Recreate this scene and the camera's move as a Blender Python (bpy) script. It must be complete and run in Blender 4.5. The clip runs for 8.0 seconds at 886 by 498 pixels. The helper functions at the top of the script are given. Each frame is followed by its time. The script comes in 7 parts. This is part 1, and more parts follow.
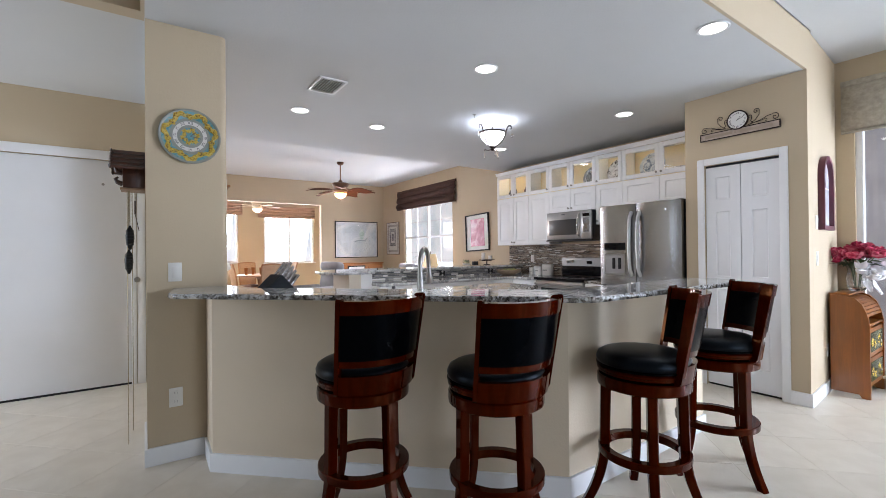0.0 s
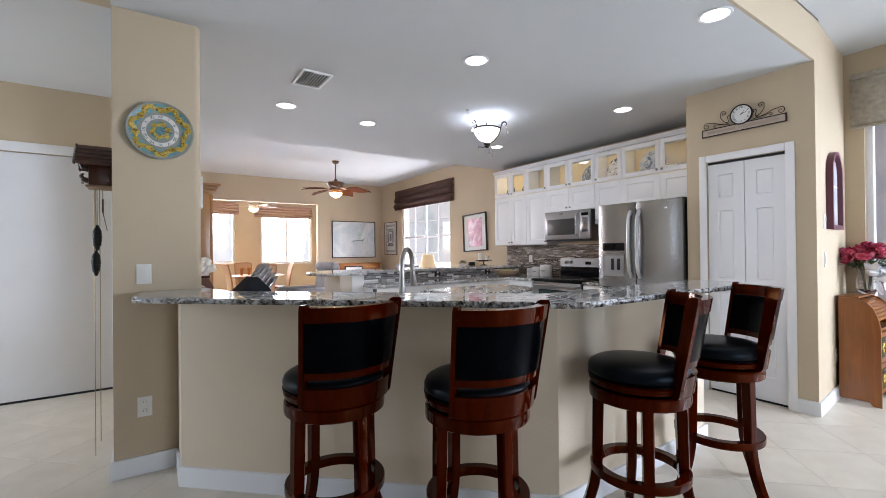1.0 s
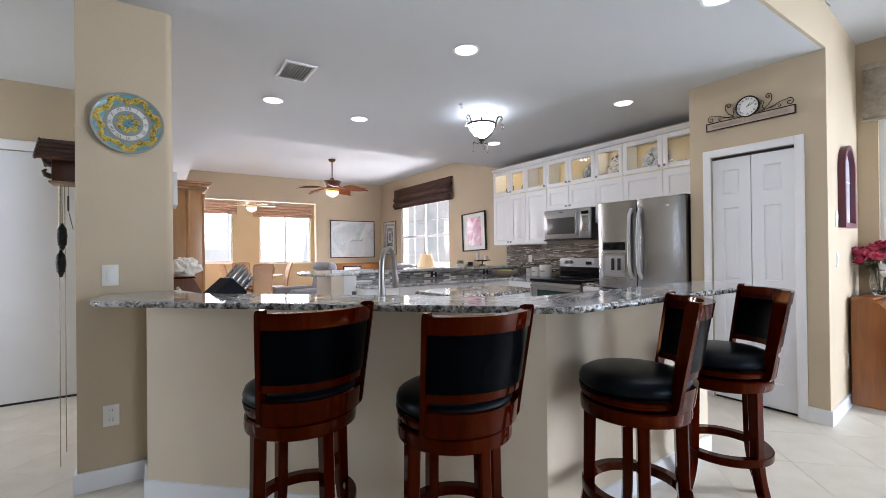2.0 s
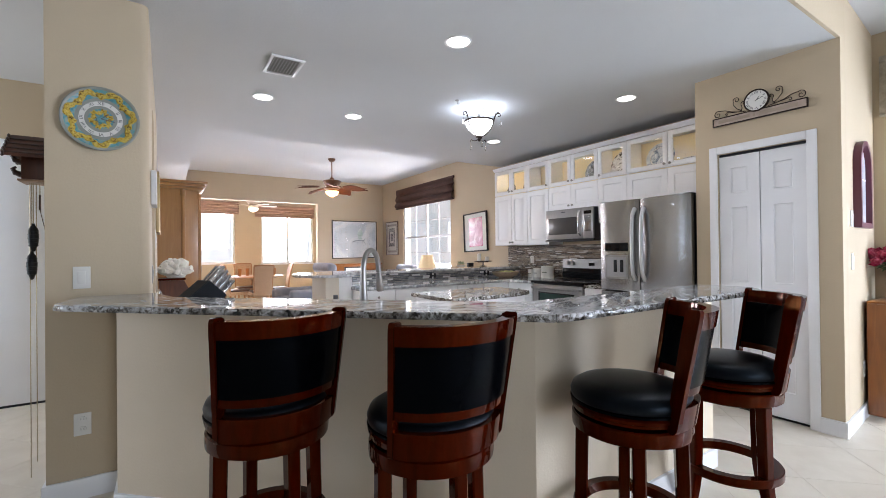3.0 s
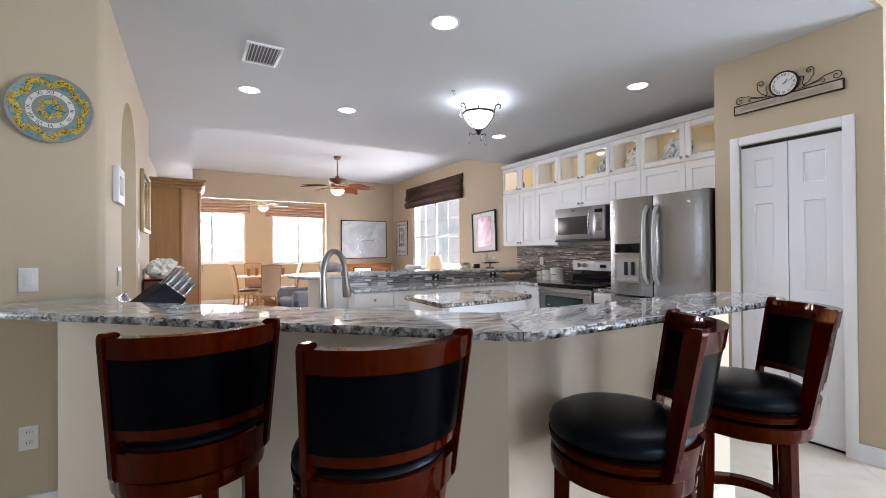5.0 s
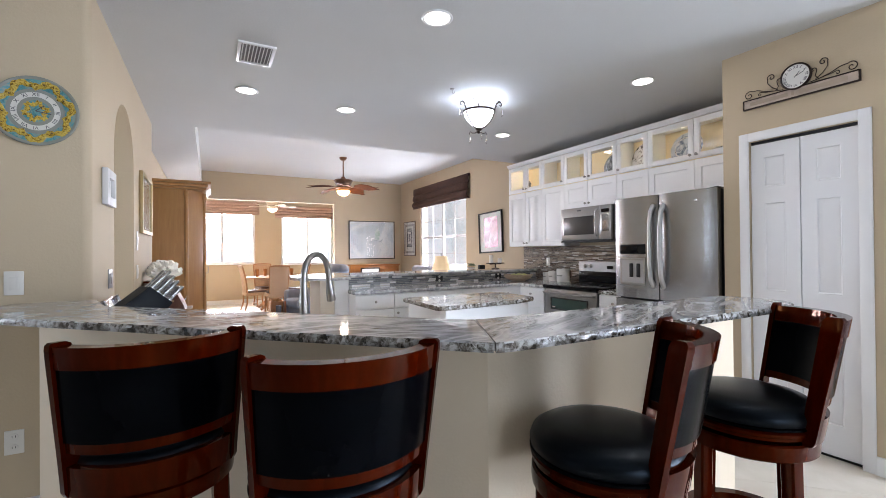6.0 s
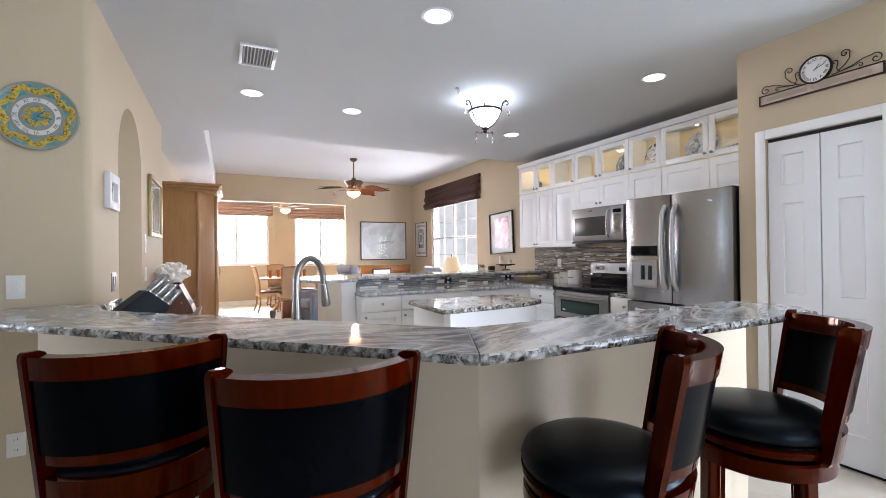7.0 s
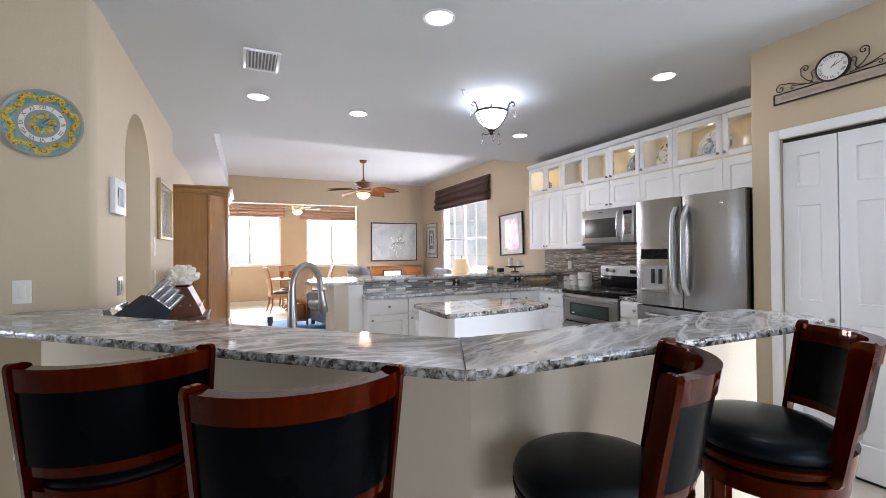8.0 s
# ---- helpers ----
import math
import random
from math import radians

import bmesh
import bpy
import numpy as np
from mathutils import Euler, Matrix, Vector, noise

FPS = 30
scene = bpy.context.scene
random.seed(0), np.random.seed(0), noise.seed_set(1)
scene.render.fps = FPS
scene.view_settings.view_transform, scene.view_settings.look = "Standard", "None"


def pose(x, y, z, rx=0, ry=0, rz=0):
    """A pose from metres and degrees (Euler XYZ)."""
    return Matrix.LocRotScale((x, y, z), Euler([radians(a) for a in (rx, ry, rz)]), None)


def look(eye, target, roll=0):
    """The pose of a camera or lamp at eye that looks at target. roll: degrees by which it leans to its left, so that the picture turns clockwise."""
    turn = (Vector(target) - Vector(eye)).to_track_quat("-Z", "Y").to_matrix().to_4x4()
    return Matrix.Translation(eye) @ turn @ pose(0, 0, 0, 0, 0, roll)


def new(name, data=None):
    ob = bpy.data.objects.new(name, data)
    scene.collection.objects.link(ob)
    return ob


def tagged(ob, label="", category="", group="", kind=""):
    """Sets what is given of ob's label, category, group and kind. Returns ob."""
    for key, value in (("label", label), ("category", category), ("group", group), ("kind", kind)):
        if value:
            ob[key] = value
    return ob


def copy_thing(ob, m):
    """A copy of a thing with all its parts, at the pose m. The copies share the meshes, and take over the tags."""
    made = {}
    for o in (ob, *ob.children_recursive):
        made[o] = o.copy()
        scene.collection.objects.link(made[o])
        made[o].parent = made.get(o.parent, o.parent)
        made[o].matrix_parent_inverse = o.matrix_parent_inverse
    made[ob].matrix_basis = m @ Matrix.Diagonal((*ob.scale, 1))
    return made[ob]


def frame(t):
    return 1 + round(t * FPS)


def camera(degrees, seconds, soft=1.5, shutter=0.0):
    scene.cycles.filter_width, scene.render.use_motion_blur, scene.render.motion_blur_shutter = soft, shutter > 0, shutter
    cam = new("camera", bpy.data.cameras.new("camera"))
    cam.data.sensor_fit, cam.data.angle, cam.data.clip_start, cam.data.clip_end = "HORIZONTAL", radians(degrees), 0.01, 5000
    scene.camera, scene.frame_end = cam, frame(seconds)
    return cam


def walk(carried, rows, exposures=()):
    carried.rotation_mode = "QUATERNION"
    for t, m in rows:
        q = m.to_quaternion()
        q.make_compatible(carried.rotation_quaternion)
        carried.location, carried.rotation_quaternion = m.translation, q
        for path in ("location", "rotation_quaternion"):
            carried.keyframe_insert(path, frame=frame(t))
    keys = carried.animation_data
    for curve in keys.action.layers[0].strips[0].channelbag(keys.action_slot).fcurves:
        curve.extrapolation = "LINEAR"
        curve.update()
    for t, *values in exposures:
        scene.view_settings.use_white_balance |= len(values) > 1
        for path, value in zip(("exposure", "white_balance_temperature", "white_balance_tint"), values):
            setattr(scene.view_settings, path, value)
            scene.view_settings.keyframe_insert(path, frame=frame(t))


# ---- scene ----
cam = camera(91.9, 8.0, soft=0.7)
PATH = [
    (0, (0.056, 0.177, 1.263), (1.197, 1.82, 1.273), -0.6),
    (0.5, (0.142, 0.201, 1.27), (1.276, 1.849, 1.279), -0.6),
    (1, (0.231, 0.242, 1.267), (1.362, 1.892, 1.277), -0.6),
    (1.5, (0.325, 0.279, 1.264), (1.449, 1.934, 1.273), -0.6),
    (3, (0.575, 0.36, 1.27), (1.662, 2.039, 1.281), -0.6),
    (3.5, (0.657, 0.389, 1.273), (1.727, 2.079, 1.283), -0.5),
    (4, (0.743, 0.42, 1.275), (1.794, 2.122, 1.285), -0.6),
    (4.5, (0.82, 0.447, 1.273), (1.851, 2.161, 1.284), -0.5),
    (6, (1.038, 0.464, 1.287), (1.994, 2.22, 1.299), -0.5),
    (6.5, (1.095, 0.466, 1.293), (2.02, 2.239, 1.305), -0.6),
    (7, (1.137, 0.474, 1.303), (2.031, 2.263, 1.316), -0.6),
    (7.5, (1.177, 0.477, 1.318), (2.041, 2.28, 1.332), -0.6),
    (8, (1.212, 0.473, 1.33), (2.05, 2.289, 1.343), -0.6),
]
walk(cam, [(t, look(eye, target, roll)) for t, eye, target, roll in PATH], [(0.0, -0.69, 6330, 17), (8.0, -0.55, 6330, 17)])

# ---- light ----
SKY = bpy.data.worlds.new("sky")
scene.world = SKY
SKY.use_nodes = True
sky_tex = SKY.node_tree.nodes.new("ShaderNodeTexSky")
sky_tex.sky_type = "NISHITA"
sky_tex.sun_disc = False
sky_tex.sun_elevation, sky_tex.sun_rotation = radians(47), radians(350)
SKY.node_tree.links.new(sky_tex.outputs[0], SKY.node_tree.nodes["Background"].inputs[0])
SKY.node_tree.nodes["Background"].inputs[1].default_value = 0.12


def lamp(name, kind, m, energy, color=(1, 1, 1), size=0.2, size_y=0.0):
    data = bpy.data.lights.new(name, kind)
    data.energy, data.color = energy, color
    if kind == "AREA":
        data.shape = "RECTANGLE" if size_y else "DISK"
        data.size = size
        if size_y:
            data.size_y = size_y
    elif kind == "SUN":
        data.angle = radians(0.6)
    else:
        data.shadow_soft_size = size
    ob = new(name, data)
    ob.matrix_world = m
    return ob


lamp("sun", "SUN", look((-1.5, 8.7, 9.4), (0, 0, 0)), 3.0, (1.0, 0.95, 0.88))
DAY = (0.74, 0.87, 1.0)
NOOKDAY = (0.90, 0.94, 1.0)
# daylight through the openings; south, entry and hall ones are assumed, added as fill
lamp("south_fill", "AREA", look((1.9, -4.0, 1.2), (2.3, 0, 0.55)), 108, DAY, 1.7, 2.1)
lamp("daylight_side_window", "AREA", look((6.4, -1.7, 1.3), (2.6, 1.4, 0.8)), 960, DAY, 3.4, 2.2)
lamp("entry_fill", "AREA", look((-4.0, 1.6, 1.4), (0, 3.0, 0.6)), 8, DAY, 2.2, 2.0)
lamp("hall_fill", "AREA", look((-3.9, 4.4, 1.4), (0, 4.6, 1.2)), 160, DAY, 1.2, 1.8)
lamp("daylight_kitchen_window", "AREA", look((6.5, 8.42, 3.1), (3.2, 7.7, 1.0)), 1100, (0.90, 0.94, 1.0), 2.2, 0.8)
# unseen lamp below the sill, added to brighten the family room ceiling
lamp("family_ceiling_fill", "AREA", look((6.3, 8.42, 0.55), (2.4, 7.2, 3.0)), 270, (0.95, 0.97, 1.0), 2.2, 1.0)
lamp("daylight_nook_window", "AREA", look((1.2, 13.55, 1.9), (1.2, 10.9, 0.2)), 830, NOOKDAY, 1.7, 1.2)
lamp("daylight_nook_door", "AREA", look((3.5, 13.65, 1.7), (3.5, 10.6, 0.1)), 680, NOOKDAY, 1.5, 1.9)


# ---- materials ----
def tree(name):
    m = bpy.data.materials.new(name)
    m.use_nodes = True
    t = m.node_tree
    return m, t, t.nodes["Principled BSDF"]


def setin(t, node, key, value):
    if isinstance(value, bpy.types.NodeSocket):
        t.links.new(value, node.inputs[key])
    else:
        node.inputs[key].default_value = value


def coords(t, scale=(1, 1, 1), rot=(0, 0, 0), space="Object", turned=False):
    c, mp = t.nodes.new("ShaderNodeTexCoord"), t.nodes.new("ShaderNodeMapping")
    t.links.new(c.outputs[space], mp.inputs[0])
    mp.vector_type = "TEXTURE" if turned else "POINT"
    mp.inputs["Scale"].default_value, mp.inputs["Rotation"].default_value = scale, rot
    return mp.outputs[0]


def noise_tex(t, vec, scale, detail=4, rough=0.55, dist=0.0):
    n = t.nodes.new("ShaderNodeTexNoise")
    t.links.new(vec, n.inputs["Vector"])
    for k, v in (("Scale", scale), ("Detail", detail), ("Roughness", rough), ("Distortion", dist)):
        n.inputs[k].default_value = v
    return n.outputs["Fac"]


def ramp(t, fac, stops):
    r = t.nodes.new("ShaderNodeValToRGB")
    t.links.new(fac, r.inputs[0])
    el = r.color_ramp.elements
    while len(el) < len(stops):
        el.new(0.5)
    for e, (p, c) in zip(el, stops):
        e.position, e.color = p, (*c, 1)
    return r.outputs[0]


def blend(t, fac, a, b, mode="MIX"):
    n = t.nodes.new("ShaderNodeMix")
    n.data_type, n.blend_type = "RGBA", mode
    for k, v in ((0, fac), (6, a), (7, b)):
        if isinstance(v, bpy.types.NodeSocket):
            t.links.new(v, n.inputs[k])
        else:
            n.inputs[k].default_value = v if k == 0 else (*v, 1)
    return n.outputs[2]


def bump(t, p, fac, strength, dist=0.01):
    b = t.nodes.new("ShaderNodeBump")
    t.links.new(fac, b.inputs["Height"])
    b.inputs["Strength"].default_value, b.inputs["Distance"].default_value = strength, dist
    t.links.new(b.outputs[0], p.inputs["Normal"])


def tint(c, k):
    return tuple(min(1, v * k) for v in c)


def plain(name, color, rough=0.5, metal=0.0, vary=0.06, scale=3.0, relief=0.0, grain=60.0, coat=0.0, ior=1.5):
    """A surface of one colour with soft large stains, and a fine relief."""
    m, t, p = tree(name)
    v = coords(t)
    big = noise_tex(t, v, scale, 3)
    col = ramp(t, big, [(0.3, tint(color, 1 - vary)), (0.7, tint(color, 1 + vary))])
    setin(t, p, "Base Color", col)
    fine = noise_tex(t, v, grain, 3)
    r = t.nodes.new("ShaderNodeMapRange")
    t.links.new(fine, r.inputs[0])
    r.inputs[3].default_value, r.inputs[4].default_value = max(0.02, rough * 0.85), min(1, rough * 1.15)
    setin(t, p, "Roughness", r.outputs[0])
    p.inputs["Metallic"].default_value = metal
    p.inputs["IOR"].default_value = ior
    p.inputs["Coat Weight"].default_value = coat
    p.inputs["Coat Roughness"].default_value = 0.08
    if relief:
        bump(t, p, fine, relief, 0.004)
    return m


def wood(name, dark, light, rough=0.3, coat=0.0, axis=2, fine=1.0):
    m, t, p = tree(name)
    sc = [14.0 * fine, 14.0 * fine, 14.0 * fine]
    sc[axis] = 1.3 * fine
    v = coords(t, sc)
    g = noise_tex(t, v, 2.2, 6, 0.6, 0.8)
    big = noise_tex(t, coords(t), 2.5, 2)
    c = ramp(t, g, [(0.25, dark), (0.55, blend_mid(dark, light)), (0.8, light)])
    setin(t, p, "Base Color", blend(t, 0.25, c, ramp(t, big, [(0.3, dark), (0.7, light)])))
    p.inputs["Roughness"].default_value = rough
    p.inputs["Coat Weight"].default_value, p.inputs["Coat Roughness"].default_value = coat, 0.06
    bump(t, p, g, 0.06, 0.002)
    return m


def blend_mid(a, b):
    return tuple((x + y) / 2 for x, y in zip(a, b))


def glowing(name, color, strength):
    m, t, p = tree(name)
    p.inputs["Base Color"].default_value = (*color, 1)
    p.inputs["Emission Color"].default_value = (*color, 1)
    p.inputs["Emission Strength"].default_value = strength
    return m


def glass(name, color=(1, 1, 1), rough=0.0, ior=1.45):
    m, t, p = tree(name)
    p.inputs["Base Color"].default_value = (*color, 1)
    p.inputs["Transmission Weight"].default_value = 1
    p.inputs["Roughness"].default_value, p.inputs["IOR"].default_value = rough, ior
    return m


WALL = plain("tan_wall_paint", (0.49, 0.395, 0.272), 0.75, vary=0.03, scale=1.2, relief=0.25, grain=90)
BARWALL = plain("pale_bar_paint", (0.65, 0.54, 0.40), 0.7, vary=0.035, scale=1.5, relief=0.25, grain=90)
CEIL = plain("white_ceiling_paint", (0.555, 0.562, 0.558), 0.9, vary=0.02, scale=1.0, relief=0.3, grain=70)
TRIM = plain("white_trim_paint", (0.75, 0.75, 0.75), 0.35, vary=0.02, relief=0.05)
DOORP = plain("white_door_paint", (0.72, 0.72, 0.73), 0.3, vary=0.02, relief=0.06, grain=120)
CAB = plain("white_cabinet_lacquer", (0.80, 0.80, 0.80), 0.45, vary=0.015, relief=0.03)
CABIN = plain("cream_cabinet_lining", (0.80, 0.67, 0.42), 0.6, vary=0.03)
CHERRY = wood("cherry_stain_wood", (0.019, 0.0010, 0.0001), (0.056, 0.0040, 0.0002), 0.07, 0.0)
CHERRY.node_tree.nodes["Principled BSDF"].inputs["IOR"].default_value = 1.30
CHERRY.node_tree.nodes["Principled BSDF"].inputs["Specular Tint"].default_value = (1.0, 0.34, 0.10, 1)
LEATHER = plain("black_leather", (0.0010, 0.0011, 0.0016), 0.21, vary=0.2, scale=8, relief=0.02, grain=260, ior=1.12)
LEATHER_SEAT = plain("black_leather_seat", (0.0014, 0.0016, 0.0022), 0.34, vary=0.2, scale=8, relief=0.02, grain=260, ior=1.28)
for leather in (LEATHER, LEATHER_SEAT):
    leather.node_tree.nodes["Principled BSDF"].inputs["Specular Tint"].default_value = (0.62, 0.80, 1.0, 1)
STEEL_D = plain("dark_steel", (0.10, 0.10, 0.11), 0.35, 0.9)
CHROME = plain("chrome", (0.75, 0.75, 0.77), 0.12, 1.0, vary=0.02)
NICKEL = plain("brushed_nickel", (0.33, 0.315, 0.30), 0.30, 1.0, vary=0.05, relief=0.05)
BLACK = plain("black_plastic", (0.009, 0.009, 0.010), 0.38, vary=0.1, ior=1.35)
BLACKGLASS = plain("black_glass", (0.006, 0.006, 0.007), 0.10, vary=0.05, relief=0, ior=1.3)
IRON = plain("wrought_iron", (0.028, 0.015, 0.010), 0.45, 0.6, vary=0.2, scale=12)
WHITEP = plain("white_plastic", (0.70, 0.68, 0.635), 0.35, vary=0.02)
OAK = wood("honey_oak", (0.22, 0.066, 0.009), (0.41, 0.15, 0.024), 0.35, 0.2)
ARMOIRE = wood("olive_brown_maple", (0.27, 0.125, 0.036), (0.40, 0.205, 0.068), 0.35, 0.2)
CHAIRWOOD = wood("amber_chair_wood", (0.24, 0.10, 0.03), (0.38, 0.18, 0.06), 0.4, 0.1)
WALNUT = wood("dark_walnut", (0.045, 0.018, 0.010), (0.11, 0.045, 0.022), 0.35, 0.2)
WICKER = plain("tan_wicker", (0.34, 0.25, 0.17), 0.6, vary=0.25, scale=60, relief=0.5, grain=150)
WICKER_L = plain("honey_wicker", (0.40, 0.25, 0.14), 0.6, vary=0.25, scale=60, relief=0.5, grain=150)
FABRIC_G = plain("grey_upholstery", (0.25, 0.25, 0.27), 0.85, vary=0.12, scale=6, relief=0.3, grain=250)
CURTAIN = plain("brown_woven_shade", (0.050, 0.017, 0.009), 0.9, vary=0.35, scale=30, relief=0.4, grain=200)
TANSHADE = plain("rose_tan_woven_shade", (0.42, 0.27, 0.20), 0.85, vary=0.15, scale=30, relief=0.4, grain=200)
GREYSHADE = plain("taupe_woven_shade", (0.40, 0.36, 0.30), 0.85, vary=0.18, scale=25, relief=0.4, grain=160)
PANE = glass("window_glass")
CRYSTAL = glass("clear_crystal", (1, 1, 1), 0.0, 1.5)
BULB = glowing("can_light_lens", (1.0, 0.97, 0.92), 14.0)
BOWL = glowing("frosted_bowl_glass", (0.90, 0.95, 1.0), 7.0)
PUCK = glowing("puck_light", (1.0, 0.84, 0.54), 300.0)
CREAM = plain("cream_half_wall_paint", (0.60, 0.53, 0.43), 0.6, vary=0.03, relief=0.15, grain=90)
GREENCLOCK = plain("stove_window_glass", (0.03, 0.06, 0.05), 0.06, vary=0.1)


def outdoors(name, strength, low, high, scale):
    """Overexposed garden, sky and flat grey, seen through a window."""
    m, t, p = tree(name)
    n = noise_tex(t, coords(t), scale, 5, 0.65)
    c = ramp(t, n, [(0.35, low), (0.62, high)])
    setin(t, p, "Emission Color", c)
    p.inputs["Base Color"].default_value = (0, 0, 0, 1)
    p.inputs["Emission Strength"].default_value = strength
    return m


OUT_A = outdoors("garden_light", 1.25, (0.62, 0.70, 0.72), (1, 1, 1), 1.1)
OUT_C = outdoors("flat_grey_glow", 0.62, (0.50, 0.50, 0.54), (0.82, 0.82, 0.86), 0.8)
OUT_B = outdoors("sky_light", 1.3, (0.72, 0.86, 1.0), (0.92, 0.97, 1), 0.7)


def granite(name, angle, brown, pale, wander, stretch):
    """Flowing grey stone with pale sweeping veins, brown clouds and dark mineral clusters."""
    m, t, p = tree(name)
    flow_v = coords(t, (1.0, stretch * 1.6, 1.0), (0, 0, radians(angle)), turned=True)
    vein_v = coords(t, (1.0, stretch, 1.0), (0, 0, radians(angle + 20)), turned=True)
    cloud = noise_tex(t, flow_v, 1.3, 4, 0.55, 2.0)
    flow = noise_tex(t, flow_v, 2.0, 6, 0.56, wander)
    vein = noise_tex(t, vein_v, 1.9, 3, 0.45, wander)
    thread = noise_tex(t, vein_v, 3.6, 4, 0.5, wander)
    fine = noise_tex(t, coords(t), 60, 5, 0.7)
    c = ramp(t, flow, [(0.28, (0.155, 0.158, 0.165)), (0.39, (0.27, 0.275, 0.285)), (0.47, (0.40, 0.405, 0.415)), (0.53, (0.28, 0.285, 0.295)), (0.60, (0.44, 0.446, 0.456)), (0.70, (0.60, 0.606, 0.615))])
    c = blend(t, ramp(t, cloud, [(0.46, (0, 0, 0)), (0.60, (0.62, 0.62, 0.62))]), c, brown)
    c = blend(t, ramp(t, vein, [(0.41, (0, 0, 0)), (0.48, (0.8, 0.8, 0.8)), (0.55, (0, 0, 0))]), c, pale)
    c = blend(t, ramp(t, thread, [(0.47, (0, 0, 0)), (0.515, (0.40, 0.40, 0.40)), (0.56, (0, 0, 0))]), c, pale)
    dark = ramp(t, noise_tex(t, vein_v, 6.5, 6, 0.66, 1.0), [(0.29, (0.8, 0.8, 0.8)), (0.36, (0, 0, 0))])
    c = blend(t, dark, c, (0.08, 0.072, 0.065))
    c = blend(t, 0.18, c, blend(t, 1.0, c, ramp(t, fine, [(0.36, (0.45, 0.43, 0.42)), (0.50, (1, 1, 1))]), "MULTIPLY"))
    setin(t, p, "Base Color", c)
    p.inputs["Roughness"].default_value = 0.05
    p.inputs["IOR"].default_value = 1.58
    return m


GRANITE = granite("grey_brown_granite", -34, (0.215, 0.205, 0.20), (0.69, 0.70, 0.71), 2.6, 0.45)
GRANITE_B = granite("grey_white_granite", 6, (0.20, 0.195, 0.19), (0.70, 0.695, 0.69), 1.1, 0.20)


def granite_edge():
    """The same stone, broken: dark and light crystals side by side."""
    m, t, p = tree("broken_granite_edge")
    v = coords(t)
    cell = t.nodes.new("ShaderNodeTexVoronoi")
    cell.inputs["Scale"].default_value = 95
    t.links.new(v, cell.inputs["Vector"])
    n = noise_tex(t, v, 30, 5, 0.66, 0.6)
    mixed = blend(t, 0.16, n, cell.outputs["Color"])
    bw = t.nodes.new("ShaderNodeRGBToBW")
    t.links.new(mixed, bw.inputs[0])
    c = ramp(t, bw.outputs[0], [(0.39, (0.03, 0.026, 0.022)), (0.45, (0.14, 0.125, 0.105)), (0.51, (0.31, 0.30, 0.285)), (0.60, (0.58, 0.58, 0.575))])
    big = noise_tex(t, v, 7, 3)
    setin(t, p, "Base Color", blend(t, 1.0, c, ramp(t, big, [(0.36, (0.40, 0.35, 0.30)), (0.58, (1, 1, 1))]), "MULTIPLY"))
    p.inputs["Roughness"].default_value = 0.16
    bump(t, p, bw.outputs[0], 0.35, 0.004)
    return m


GRANITE_EDGE = granite_edge()


def steel(name, k):
    m, t, p = tree(name)
    v = coords(t, (60, 60, 0.8))
    g = noise_tex(t, v, 6, 3)
    setin(t, p, "Base Color", ramp(t, g, [(0.3, tint((0.30, 0.295, 0.29), k)), (0.7, tint((0.365, 0.36, 0.355), k))]))
    p.inputs["Metallic"].default_value = 1
    p.inputs["Roughness"].default_value = 0.30 * k
    p.inputs["Anisotropic"].default_value = 0.5
    bump(t, p, g, 0.01, 0.001)
    return m


STEEL = steel("brushed_stainless", 0.88)
STEEL_L = steel("satin_stainless", 1.0)


def tile_floor():
    m, t, p = tree("cream_floor_tile")
    oi = t.nodes.new("ShaderNodeObjectInfo")
    v = coords(t, space="Object")
    n = noise_tex(t, v, 4.0, 5, 0.6, 0.6)
    c = ramp(t, n, [(0.3, (0.62, 0.55, 0.45)), (0.7, (0.72, 0.655, 0.555))])
    r = ramp(t, oi.outputs["Random"], [(0, (0.95, 0.95, 0.95)), (1, (1, 1, 1))])
    setin(t, p, "Base Color", blend(t, 1.0, c, r, "MULTIPLY"))
    rg = t.nodes.new("ShaderNodeMapRange")
    t.links.new(noise_tex(t, v, 30, 2), rg.inputs[0])
    rg.inputs[3].default_value, rg.inputs[4].default_value = 0.30, 0.42
    setin(t, p, "Roughness", rg.outputs[0])
    return m


TILE = tile_floor()
GROUT = plain("tile_grout", (0.66, 0.595, 0.495), 0.9, vary=0.1)


def mosaic(name, tones):
    m, t, p = tree(name)
    g = t.nodes.new("ShaderNodeNewGeometry")
    c = ramp(t, g.outputs["Random Per Island"], tones)
    c.node.color_ramp.interpolation = "CONSTANT"
    setin(t, p, "Base Color", c)
    p.inputs["Roughness"].default_value = 0.16
    return m


MOSAIC = mosaic("brown_linear_mosaic", [(0.0, (0.075, 0.065, 0.058)), (0.18, (0.135, 0.098, 0.074)), (0.38, (0.19, 0.15, 0.122)), (0.56, (0.12, 0.11, 0.103)), (0.72, (0.23, 0.20, 0.168)), (0.87, (0.52, 0.50, 0.47))])
MOSAIC_GREY = mosaic("grey_linear_mosaic", [(0.0, (0.11, 0.115, 0.125)), (0.20, (0.19, 0.195, 0.205)), (0.42, (0.28, 0.28, 0.285)), (0.60, (0.16, 0.16, 0.165)), (0.76, (0.38, 0.375, 0.37)), (0.88, (0.80, 0.79, 0.78))])


# ---- shapes ----
def bm_new():
    return bmesh.new()


